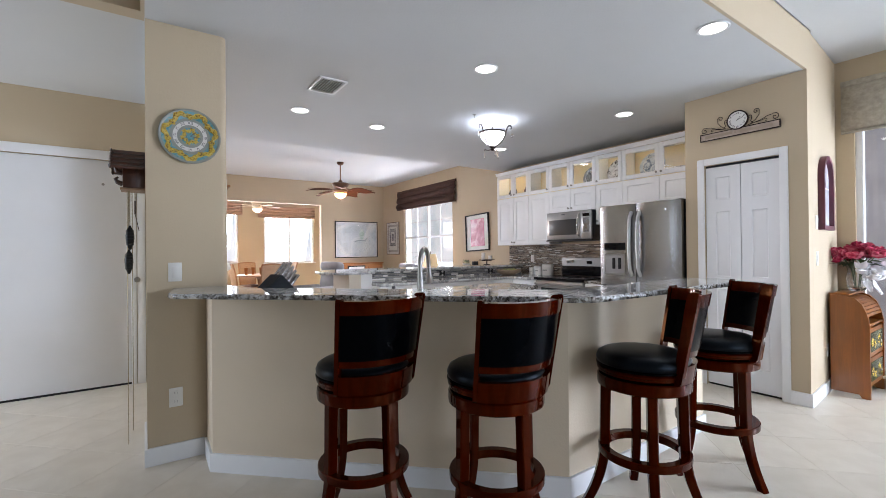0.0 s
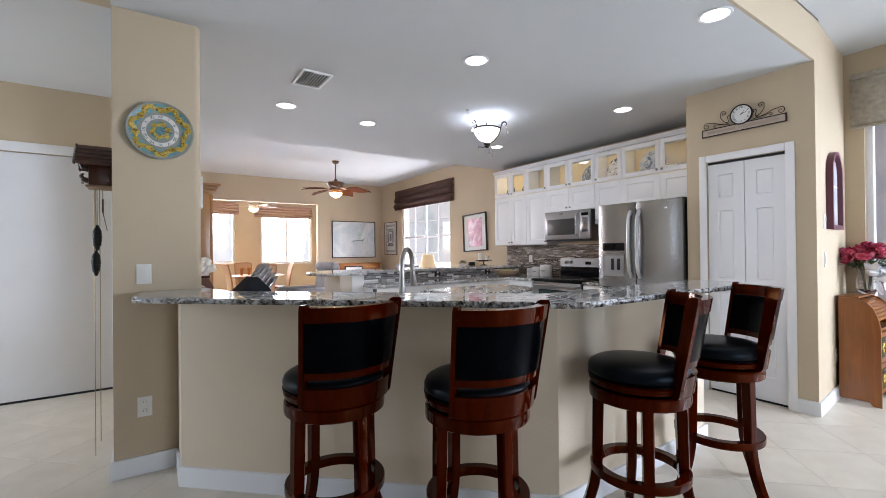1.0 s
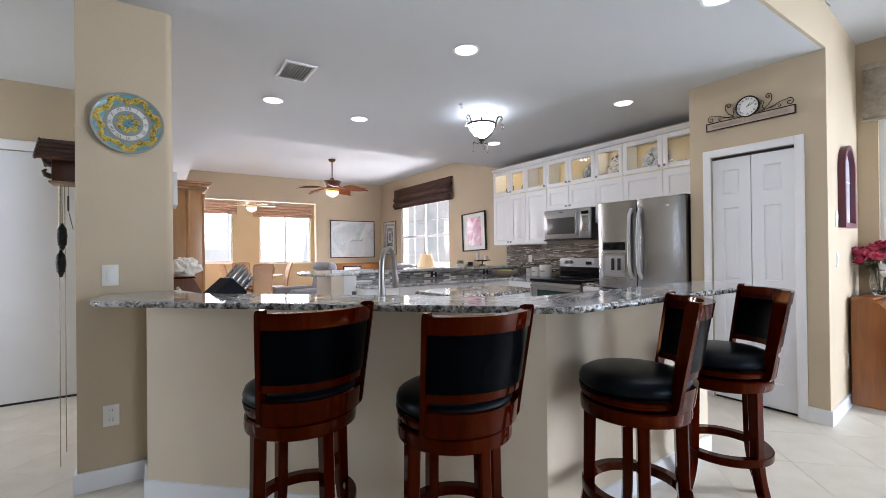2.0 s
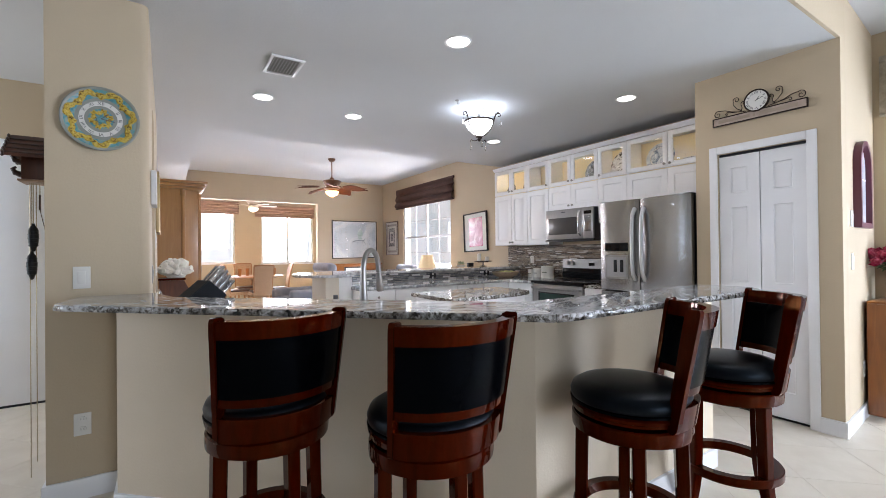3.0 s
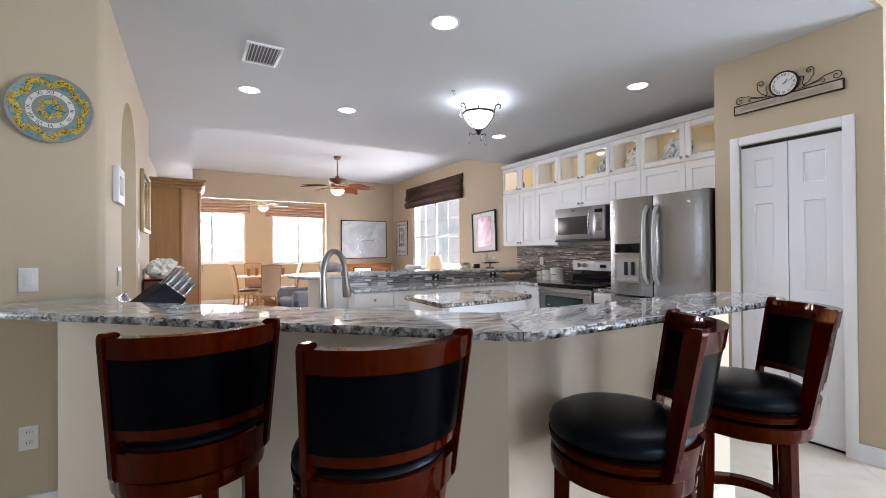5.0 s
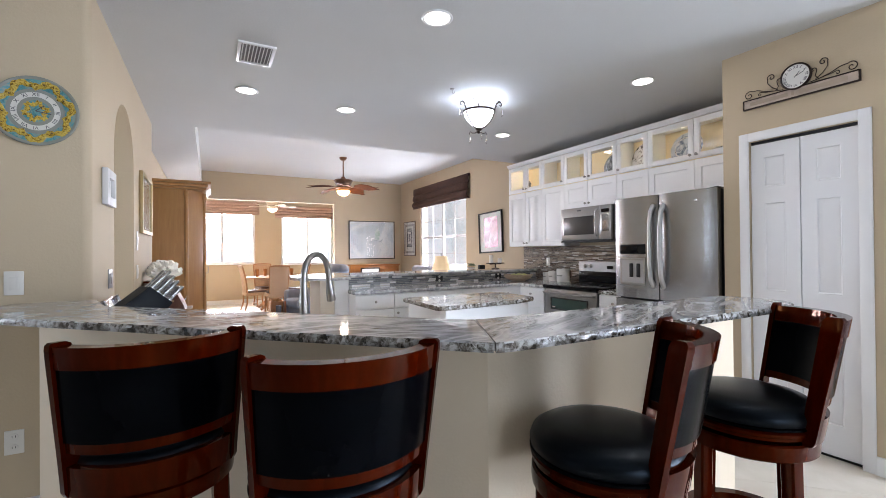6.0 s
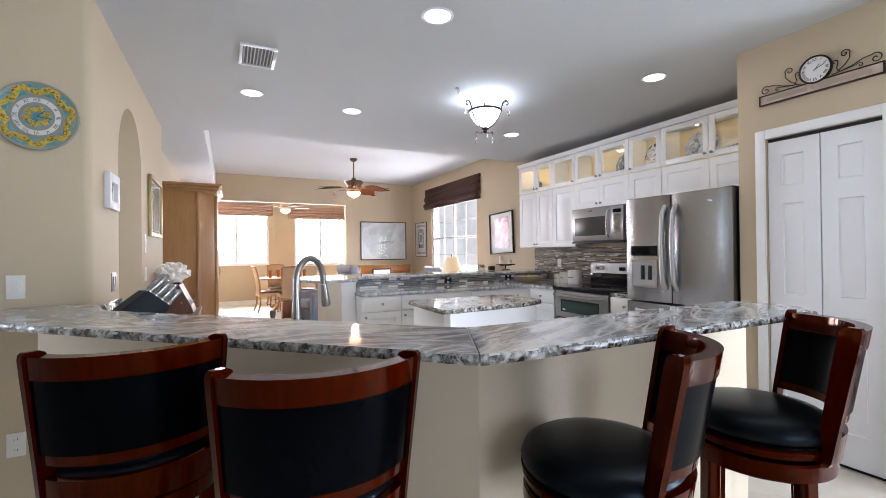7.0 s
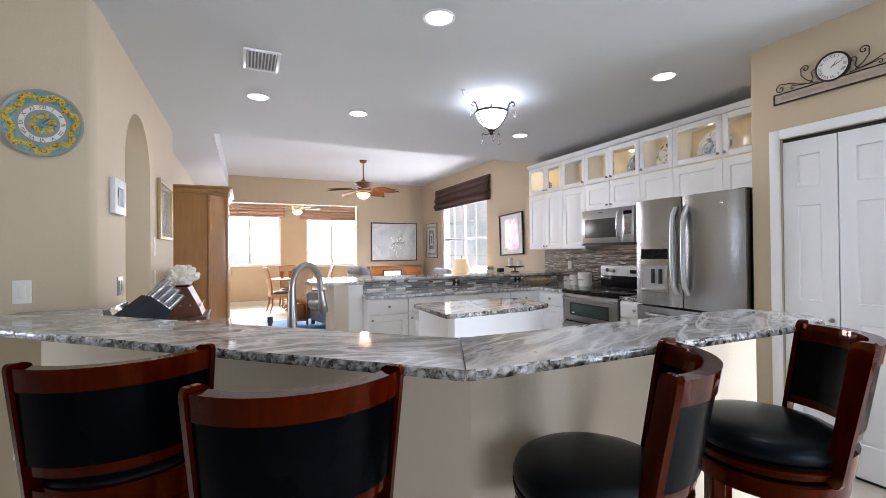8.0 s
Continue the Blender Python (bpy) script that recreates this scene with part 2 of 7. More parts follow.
def box(bm, x0, x1, y0, y1, z0, z1, bevel=0.0, seg=2):
    vs = [bm.verts.new(c) for c in ((x0, y0, z0), (x1, y0, z0), (x1, y1, z0), (x0, y1, z0), (x0, y0, z1), (x1, y0, z1), (x1, y1, z1), (x0, y1, z1))]
    fs = [bm.faces.new([vs[i] for i in q]) for q in ((3, 2, 1, 0), (4, 5, 6, 7), (0, 1, 5, 4), (1, 2, 6, 5), (2, 3, 7, 6), (3, 0, 4, 7))]
    if bevel:
        es = list({e for f in fs for e in f.edges})
        bmesh.ops.bevel(bm, geom=es, offset=bevel, segments=seg, affect="EDGES", profile=0.5)
    return bm


def prism(bm, pts, z0, z1, bevel=0.0, seg=3, only_top=False):
    """An upright prism on a plan polygon, given anticlockwise."""
    lo = [bm.verts.new((x, y, z0)) for x, y in pts]
    hi = [bm.verts.new((x, y, z1)) for x, y in pts]
    n = len(pts)
    top = bm.faces.new(hi)
    bot = bm.faces.new(lo[::-1])
    for i in range(n):
        bm.faces.new((lo[i], lo[(i + 1) % n], hi[(i + 1) % n], hi[i]))
    if bevel:
        es = list(top.edges) + ([] if only_top else list(bot.edges))
        bmesh.ops.bevel(bm, geom=es, offset=bevel, segments=seg, affect="EDGES", profile=0.5)
    return bm


def lathe(bm, profile, n=32, centre=(0, 0)):
    """Turns a profile of (radius, height) about the upright axis."""
    rings = []
    for r, z in profile:
        if r < 1e-5:
            rings.append([bm.verts.new((centre[0], centre[1], z))])
        else:
            rings.append([bm.verts.new((centre[0] + r * math.cos(2 * math.pi * i / n), centre[1] + r * math.sin(2 * math.pi * i / n), z)) for i in range(n)])
    for a, b in zip(rings, rings[1:]):
        for i in range(n):
            j = (i + 1) % n
            if len(a) == 1 and len(b) == 1:
                continue
            if len(a) == 1:
                bm.faces.new((a[0], b[j], b[i]))
            elif len(b) == 1:
                bm.faces.new((a[i], a[j], b[0]))
            else:
                bm.faces.new((a[i], a[j], b[j], b[i]))
    return bm


def tube(bm, path, radius, n=10, flat=1.0):
    """A rod along points; radius is a number, or one for each point."""
    pts = [Vector(p) for p in path]
    rad = radius if isinstance(radius, (list, tuple)) else [radius] * len(pts)
    rings, side = [], None
    for i, p in enumerate(pts):
        d = (pts[min(i + 1, len(pts) - 1)] - pts[max(i - 1, 0)]).normalized()
        if side is None:
            side = d.orthogonal().normalized()
        side = (side - d * side.dot(d)).normalized()
        up = d.cross(side)
        rings.append([bm.verts.new(p + (side * math.cos(2 * math.pi * k / n) + up * flat * math.sin(2 * math.pi * k / n)) * rad[i]) for k in range(n)])
    for a, b in zip(rings, rings[1:]):
        for k in range(n):
            bm.faces.new((a[k], a[(k + 1) % n], b[(k + 1) % n], b[k]))
    bm.faces.new(rings[0][::-1])
    bm.faces.new(rings[-1])
    return bm


def arc_band(bm, r0, r1, z0, z1, a0, a1, n=14, lean=0.0, base=0.0, crown=0.0, bevel=0.0):
    """A bent plank about the origin, from angle a0 to a1 (degrees), leaning outwards by lean per metre above base."""
    rows = []
    for i in range(n + 1):
        f = i / n
        a = radians(a0 + (a1 - a0) * f)
        c, s = math.cos(a), math.sin(a)
        lift = crown * (1 - (2 * f - 1) ** 2)
        row = []
        for r, z in ((r0, z0), (r1, z0), (r1, z1 + lift), (r0, z1 + lift)):
            q = r + lean * (z - base)
            row.append(bm.verts.new((q * c, q * s, z)))
        rows.append(row)
    for a, b in zip(rows, rows[1:]):
        for k in range(4):
            bm.faces.new((a[k], a[(k + 1) % 4], b[(k + 1) % 4], b[k]))
    bm.faces.new(rows[0][::-1])
    bm.faces.new(rows[-1])
    if bevel:
        es = [e for e in bm.edges if len(e.link_faces) == 2 and e.calc_face_angle(0) > 0.7]
        bmesh.ops.bevel(bm, geom=es, offset=bevel, segments=2, affect="EDGES", profile=0.5)
    return bm


def moved(bm, m):
    bmesh.ops.transform(bm, matrix=m, verts=bm.verts)
    return bm


def mesh_object(name, bm, material, smooth=True):
    bmesh.ops.recalc_face_normals(bm, faces=bm.faces)
    me = bpy.data.meshes.new(name)
    bm.to_mesh(me)
    bm.free()
    me.materials.append(material)
    if smooth:
        me.shade_smooth()
        me.set_sharp_from_angle(angle=radians(38))
    return new(name, me)


def part(name, bm, material, parent, label=""):
    ob = mesh_object(name, bm, material)
    ob.parent = parent
    return tagged(ob, label)


def thing(name, m, label, category, group=""):
    ob = new(name)
    ob.empty_display_size = 0.1
    ob.matrix_world = m
    return tagged(ob, label, category, group)


def solid(name, bm, material, label, category, group=""):
    return tagged(mesh_object(name, bm, material), label, category, group)


def setting(name, bm, material, label="", category=""):
    return tagged(mesh_object(name, bm, material), label, category or name.split("_")[0], kind="structure")


def B(*a, **k):
    return box(bm_new(), *a, **k)


# ---- structure ----
CZ = 2.675          # kitchen ceiling
HZ = 3.0            # higher ceilings
WX = 5.32           # kitchen east wall
FY = 10.55          # far wall of the family room
NY = 12.6           # nook's outer wall


def wall_along_y(bm, x0, x1, y0, y1, z0, z1, holes=()):
    """A wall in x0..x1 that runs along y, with openings (ya, yb, za, zb)."""
    y = y0
    for a, b, za, zb in sorted(holes):
        if a > y:
            box(bm, x0, x1, y, a, z0, z1)
        if za > z0:
            box(bm, x0, x1, a, b, z0, za)
        if zb < z1:
            box(bm, x0, x1, a, b, zb, z1)
        y = b
    if y < y1:
        box(bm, x0, x1, y, y1, z0, z1)
    return bm


def wall_along_x(bm, x0, x1, y0, y1, z0, z1, holes=()):
    x = x0
    for a, b, za, zb in sorted(holes):
        if a > x:
            box(bm, x, a, y0, y1, z0, z1)
        if za > z0:
            box(bm, a, b, y0, y1, z0, za)
        if zb < z1:
            box(bm, a, b, y0, y1, zb, z1)
        x = b
    if x < x1:
        box(bm, x, x1, y0, y1, z0, z1)
    return bm


floor = setting("floor", B(-4.2, 6.2, -4.3, 13.0, -0.12, -0.0012), GROUT, "pale grout bed under cream floor tiles", "floor")

# kitchen ceiling, a step lower than the rooms round it
ceil_plan = [(0.06, 1.327), (4.46, 1.327), (4.46, 1.47), (WX, 1.47), (WX, 5.87), (0.9, 5.87), (0.9, FY), (0.06, FY)]
setting("ceiling_kitchen", prism(bm_new(), ceil_plan, CZ, 3.25), CEIL, "smooth white kitchen ceiling with recessed lights", "ceiling")
setting("ceiling_family_room", B(0.9, WX, 5.87, FY, HZ, 3.2), CEIL, "raised white ceiling over the family room", "ceiling")
setting("ceiling_living_room", B(-4.1, 6.0, -4.2, 1.30, HZ, 3.25), CEIL, "white living room ceiling", "ceiling")
setting("ceiling_living_corner", B(4.46, 6.0, 1.30, 1.60, HZ, 3.25), CEIL, "white ceiling over the corner", "ceiling")
setting("ceiling_entry", B(-4.1, 0.04, 1.30, 3.283, HZ, 3.25), CEIL, "white ceiling beside the kitchen", "ceiling")
setting("ceiling_hall", B(-4.1, 0.06, 3.403, 5.5, 2.75, 3.1), CEIL, "white hall ceiling", "ceiling")
setting("ceiling_nook", B(0.2, 5.2, FY + 0.15, NY + 0.2, 2.72, 2.9), CEIL, "white ceiling of the dining nook", "ceiling")

setting("wall_header", B(0.04, 4.36, 1.307, 1.327, CZ + 0.001, HZ), WALL, "tan painted header over the bar", "wall")
setting("wall_header_side", B(0.04, 0.06, 1.327, 3.283, CZ + 0.001, HZ), WALL, "tan painted header beside the entry", "wall")
setting("wall_header_hall", B(-4.1, 0.058, 3.283, 3.403, 2.71, HZ), WALL, "tan painted header over the hall", "wall")

# the thick wall between hall and kitchen, with a rounded corner and an arched opening
bm = bm_new()
corner = [(0.06, 3.283), (0.46, 3.283)] + [(0.46 + 0.04 * math.sin(radians(a)), 3.323 - 0.04 * math.cos(radians(a))) for a in range(15, 90, 15)] + [(0.5, 3.323), (0.5, 3.89), (0.06, 3.89)]
prism(bm, corner, 0, CZ)
box(bm, 0.06, 0.5, 4.71, 5.95, 0, CZ)
box(bm, 0.06, 0.36, 5.95, FY, 0, CZ)
arch_y, arch_r, spring = 4.30, 0.41, 1.95
prof = [(arch_y - arch_r * math.cos(radians(a)), spring + arch_r * math.sin(radians(a))) for a in range(0, 181, 10)]
prof = [(4.71, CZ), (3.89, CZ)] + prof
lo = [bm.verts.new((0.06, y, z)) for y, z in prof]
hi = [bm.verts.new((0.5, y, z)) for y, z in prof]
for i in range(len(prof)):
    j = (i + 1) % len(prof)
    bm.faces.new((lo[i], lo[j], hi[j], hi[i]))
for ring in (lo, hi):
    n = len(ring)
    for i in range(2, n - 1):
        near = ring[0] if prof[i][0] >= arch_y and prof[i + 1][0] >= arch_y else ring[1]
        bm.faces.new((near, ring[i], ring[i + 1]))
    bm.faces.new((ring[0], ring[1], ring[2 + 9]))
setting("wall_arch", bm, WALL, "tan painted thick wall with an arched opening", "wall")

# pantry: front wall with the bifold opening, and its flanks
setting("wall_pantry", wall_along_y(bm_new(), 4.36, 4.46, 1.307, 2.241, 0, CZ, [(1.494, 2.067, 0, 2.03)]), WALL, "tan painted pantry wall", "wall")
setting("wall_pantry_side", prism(bm_new(), [(4.46, 2.141), (WX, 2.141), (WX, 2.241), (4.46, 2.241)], 0, CZ), WALL, "tan painted pantry flank", "wall")
CX, CY = 5.437, 1.382
setting("wall_picture", prism(bm_new(), [(4.46, 1.314), (CX + 0.1, CY + 0.007), (CX + 0.1, CY + 0.107), (4.46, 1.414)], 0, HZ), WALL, "tan painted wall beside the pantry", "wall")
setting("wall_picture_top", B(4.36, 4.46, 1.307, 1.407, CZ, HZ), WALL, "", "wall")
setting("pantry_back", B(WX - 0.1, WX, 1.5, 2.141, 0, CZ), WALL, "", "wall")

# kitchen and family room
WIN_K = (7.40, 9.42, 0.84, 2.36)
setting("wall_east", wall_along_y(bm_new(), WX, WX + 0.2, 2.141, FY + 0.15, 0, 3.2, [WIN_K]), WALL, "tan painted wall with a double hung window", "wall")
setting("wall_far", wall_along_x(bm_new(), 0.06, WX, FY, FY + 0.15, 0, HZ, [(0.7, 3.62, 0, 2.43)]), WALL, "tan painted wall with a wide opening to the nook", "wall")
WIN_A, WIN_B = (0.55, 2.08, 1.02, 2.42), (2.72, 4.10, 0.98, 2.42)
setting("wall_nook", wall_along_x(bm_new(), 0.2, 5.2, NY, NY + 0.2, 0, 2.72, [WIN_A, WIN_B]), WALL, "tan painted nook wall with two windows", "wall")
setting("wall_nook_west", B(0.05, 0.2, FY + 0.15, NY + 0.2, 0, 2.72), WALL, "", "wall")
setting("wall_nook_east", B(5.2, 5.35, FY + 0.15, NY + 0.2, 0, 2.72), WALL, "", "wall")

# living room and hall, behind and beside the camera; south and west openings are assumed
WIN_S = (-2.4, 1.25, 0.12, 2.45)
setting("wall_living_east", wall_along_y(bm_new(), CX, CX + 0.16, -4.2, CY, 0, HZ, [WIN_S]), WALL, "tan painted wall with a tall window", "wall")
setting("wall_living_south", wall_along_x(bm_new(), -4.1, 5.7, -4.35, -4.2, 0, HZ, [(-1.9, 2.7, 0.0, 2.4)]), WALL, "tan painted wall with an assumed opening, out of view", "wall")
setting("wall_living_west", wall_along_y(bm_new(), -4.25, -4.1, -4.2, 5.5, 0, HZ, [(0.6, 2.7, 0.3, 2.4), (3.8, 5.0, 0.4, 2.3)]), WALL, "tan wall with assumed openings, out of view", "wall")
setting("wall_entry", B(-4.1, -1.9, 3.283, 3.403, 0, 2.71), WALL, "", "wall")
DOOR_H = (-1.55, -0.06, 0, 2.16)
setting("wall_hall", wall_along_x(bm_new(), -4.1, 0.06, 5.34, 5.46, 0, 2.75, [DOOR_H]), WALL, "tan painted hall wall", "wall")

# bar wall: a 45 degree run and a straight run
A0, B0, C0 = (0.371, 3.0), (1.825, 1.615), (3.255, 1.615)
A1, B1, C1 = (0.432, 3.062), (1.859, 1.70), (3.255, 1.70)
bar_plan = [A0, B0, C0, C1, B1, A1, (0.436, 3.28), (0.371, 3.28)]
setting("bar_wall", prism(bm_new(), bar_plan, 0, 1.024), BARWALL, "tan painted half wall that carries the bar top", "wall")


def offset_strip(pts, d, z0, z1, bevel=0.004):
    """A strip of thickness d in front of the line pts (to its right side)."""
    out = []
    n = len(pts)
    for i, p in enumerate(pts):
        a = Vector(pts[max(i - 1, 0)])
        b = Vector(pts[min(i + 1, n - 1)])
        q = Vector(p)
        if 0 < i < n - 1:
            d1, d2 = (q - a).normalized(), (b - q).normalized()
            n1, n2 = Vector((d1.y, -d1.x)), Vector((d2.y, -d2.x))
            m = (n1 + n2).normalized()
            out.append(q + m * d / max(0.3, m.dot(n1)))
        else:
            dd = (b - a).normalized()
            out.append(q + Vector((dd.y, -dd.x)) * d)
    return prism(bm_new(), [tuple(p) for p in out] + [tuple(p) for p in reversed(pts)], z0, z1, bevel, 2, True)


BB = 0.105
setting("baseboard_bar", offset_strip([(0.371, 3.27), A0, B0, C0, (3.255, 1.70)], 0.015, 0, BB), TRIM, "white baseboard along the bar", "baseboard")
setting("baseboard_column", offset_strip([(0.06, 3.8), (0.06, 3.283), (0.356, 3.283)], 0.015, 0, BB), TRIM, "white baseboard round the column", "baseboard")
setting("baseboard_pantry", offset_strip([(4.36, 1.432), (4.36, 1.307), (4.46, 1.313), (CX - 0.02, CY - 0.002)], 0.015, 0, BB), TRIM, "white baseboard by the pantry", "baseboard")
setting("baseboard_pantry_inner", offset_strip([(4.36, 2.238), (4.36, 2.129)], 0.015, 0, BB), TRIM, "white baseboard by the pantry", "baseboard")
setting("baseboard_far", offset_strip([(3.62, FY), (WX, FY)], 0.015, 0, BB), TRIM, "white baseboard", "baseboard")
setting("baseboard_nook", offset_strip([(0.2, NY), (5.2, NY)], 0.015, 0, BB), TRIM, "white baseboard", "baseboard")
setting("baseboard_east", offset_strip([(WX, FY - 0.02), (WX, 5.9)], 0.015, 0, BB), TRIM, "white baseboard", "baseboard")

# garden and sky outside the windows
setting("backdrop_garden", B(6.9, 6.92, 4.5, 14.0, -0.5, 2.9), OUT_A, "plain glowing backdrop outside a window", "backdrop")
setting("backdrop_sky", B(-3, 8, 14.4, 14.42, -0.5, 2.95), OUT_B, "bright overexposed sky", "backdrop")
# added grey plane with a weak glow, fills the side window with one tone
setting("backdrop_terrace", B(6.6, 6.62, -3.0, 3.0, -0.5, 4.5), OUT_C, "plain glowing backdrop outside a window", "backdrop")


# ---- windows ----
def window_unit(name, w, h, m, cols, rows, label, sash=True):
    """A white window in local x (width), z (height), outside towards +y."""
    th = tagged(new(name), label, "window", kind="structure")
    th.matrix_world = m
    bm = bm_new()
    f = 0.05
    box(bm, 0, f, 0.03, 0.11, 0, h, 0.004)
    box(bm, w - f, w, 0.03, 0.11, 0, h, 0.004)
    box(bm, f, w - f, 0.03, 0.11, 0, f, 0.004)
    box(bm, f, w - f, 0.03, 0.11, h - f, h, 0.004)
    part("window_frame", bm, TRIM, th)
    part("window_sill", B(-0.03, w + 0.03, -0.04, 0.028, -0.022, -0.002, 0.004), TRIM, th)
    pw, ph = (w - 2 * f) / cols, (h - 2 * f) / rows
    for i in range(1, cols):
        part("mullion", B(f + i * pw - 0.028, f + i * pw + 0.028, 0.04, 0.09, f, h - f, 0.004), TRIM, th)
    for j in range(1, rows):
        part("meeting_rail", B(f, w - f, 0.045, 0.085, f + j * ph - 0.025, f + j * ph + 0.025, 0.004), TRIM, th)
    for i in range(cols):
        for j in range(rows):
            pn = part("pane", B(f + i * pw, f + (i + 1) * pw, 0.062, 0.068, f + j * ph, f + (j + 1) * ph), PANE, th)
            pn.visible_shadow = False
            if sash:
                bm = bm_new()
                x0, z0 = f + i * pw, f + j * ph
                box(bm, x0 + pw / 2 - 0.008, x0 + pw / 2 + 0.008, 0.055, 0.075, z0, z0 + ph)
                box(bm, x0, x0 + pw, 0.056, 0.074, z0 + ph / 2 - 0.008, z0 + ph / 2 + 0.008)
                part("glazing_bar", bm, TRIM, th)
    return th


window_unit("window_1", WIN_K[1] - WIN_K[0], WIN_K[3] - WIN_K[2], pose(WX, WIN_K[1], WIN_K[2], 0, 0, -90), 2, 2, "white double hung window with glazing bars")
window_unit("window_2", WIN_A[1] - WIN_A[0], WIN_A[3] - WIN_A[2], pose(WIN_A[0], NY, WIN_A[2]), 2, 1, "white sliding window, overexposed daylight", False)
window_unit("window_3", WIN_B[1] - WIN_B[0], WIN_B[3] - WIN_B[2], pose(WIN_B[0], NY, WIN_B[2]), 2, 1, "white sliding window, overexposed daylight", False)
window_unit("window_4", WIN_S[1] - WIN_S[0], WIN_S[3] - WIN_S[2], pose(CX, WIN_S[1], WIN_S[2], 0, 0, -90), 2, 1, "white tall window beside the pantry", False)


# ---- doors ----
def panel_leaf(w, h, panels, t=0.03, stile=0.075):
    """A door leaf in local x (width) and z, its face towards -y; panels: (z0, z1) of the raised fields."""
    bm = bm_new()
    e = 0.002
    xs = [e, stile, w - stile, w - e]
    zs = [e] + [z for ab in panels for z in ab] + [h - e]
    made = {}

    def vert(x, y, z):
        k = (round(x, 5), round(y, 5), round(z, 5))
        if k not in made:
            made[k] = bm.verts.new((x, y, z))
        return made[k]

    def ring(c, p, y, d, y2):
        """Four sloping faces from the rectangle c set in by p to the same set in by d."""
        a = [vert(c[0] + p, y, c[2] + p), vert(c[1] - p, y, c[2] + p), vert(c[1] - p, y, c[3] - p), vert(c[0] + p, y, c[3] - p)]
        b = [vert(c[0] + d, y2, c[2] + d), vert(c[1] - d, y2, c[2] + d), vert(c[1] - d, y2, c[3] - d), vert(c[0] + d, y2, c[3] - d)]
        for n in range(4):
            bm.faces.new((a[n], a[(n + 1) % 4], b[(n + 1) % 4], b[n]))
        return b

    # flat stiles and rails in one moulded face, with a cove round each raised field
    for r in range(len(zs) - 1):
        for c in range(3):
            cell = (xs[c], xs[c + 1], zs[r], zs[r + 1])
            if c == 1 and r % 2 == 1:
                ring(cell, 0, 0, 0.006, 0.0075)
                ring(cell, 0.006, 0.0075, 0.011, 0.0075)
                bm.faces.new(ring(cell, 0.011, 0.0075, 0.032, 0.001))
            else:
                bm.faces.new((vert(cell[0], 0, cell[2]), vert(cell[1], 0, cell[2]), vert(cell[1], 0, cell[3]), vert(cell[0], 0, cell[3])))
    whole = (0, w, 0, h)
    ring(whole, e, 0, 0, e)
    bm.faces.new(ring(whole, 0, e, 0, t))
    return bm


def knob(parent, x, y, z, r=0.014, material=None):
    bm = lathe(bm_new(), [(0, 0), (r * 0.5, 0), (r * 0.42, 0.008), (r * 0.5, 0.013), (r, 0.018), (r, 0.024), (r * 0.6, 0.029), (0, 0.030)], 14)
    return part("knob", moved(bm, pose(x, y, z, 90, 0, 0)), material or NICKEL, parent)


# bifold pantry door, facing -x
bif = tagged(new("door_1"), "white two-panel bifold pantry door, closed", "door", kind="structure")
bif.matrix_world = pose(4.372, 2.064, 0, 0, 0, -90)
for i in (0, 1):
    lf = part("door_leaf", moved(panel_leaf(0.281, 1.985, [(0.19, 0.87), (0.985, 1.575), (1.69, 1.89)], stile=0.082), pose(i * 0.286, 0, 0.022)), DOORP, bif)
    if i == 0:
        knob(lf, 0.252, 0, 0.90, 0.016)
part("door_track", B(0, 0.567, 0.004, 0.03, 2.012, 2.028), BLACK, bif)
# shade in the gap under both leaves, drawn as a black strip
part("under_leaf_shade", B(0, 0.567, 0.02, 0.028, 0.0, 0.02), BLACK, bif)
cas = bm_new()
box(cas, 4.346, 4.358, 1.432, 1.492, 0, 2.092, 0.003)
box(cas, 4.346, 4.358, 2.069, 2.129, 0, 2.092, 0.003)
box(cas, 4.346, 4.358, 1.492, 2.069, 2.032, 2.092, 0.003)
setting("trim_pantry_door", cas, TRIM, "white door casing", "trim")

# wide white hall door
hd = tagged(new("door_2"), "wide plain white sliding closet door", "door", kind="structure")
hd.matrix_world = pose(DOOR_H[0], 5.35, 0)
dw = DOOR_H[1] - DOOR_H[0]
part("door_leaf", B(0.0, dw, 0.0, 0.035, 0.02, 2.155, 0.003), DOORP, hd)
# black strip paints the dark gap below the leaf
part("under_door_shade", B(0.0, dw, 0.004, 0.03, 0.0, 0.016), BLACK, hd)
lever = part("door_handle", moved(lathe(bm_new(), [(0, 0), (0.026, 0), (0.026, 0.006), (0.010, 0.012), (0.009, 0.03), (0.022, 0.04), (0.026, 0.055), (0.018, 0.068), (0, 0.07)], 18), pose(1.539, -0.023, 1.017, 90, 0, 0)), NICKEL, hd)
pk = lathe(bm_new(), [(0, 0), (0.012, 0), (0.012, 0.006), (0, 0.008)], 12)
part("finger_pull", moved(pk, pose(dw - 0.21, 0.0, 1.93, 90, 0, 0)), NICKEL, hd)
cas = bm_new()
box(cas, DOOR_H[0] - 0.08, DOOR_H[1] + 0.08, 5.322, 5.338, 2.162, 2.245, 0.003)
box(cas, DOOR_H[1] + 0.001, DOOR_H[1] + 0.045, 5.324, 5.338, 0, 2.161, 0.003)
box(cas, DOOR_H[1] + 0.049, 0.056, 5.328, 5.338, 0, 2.161, 0.002)
setting("trim_hall_door", cas, TRIM, "white casing round the hall door", "trim")

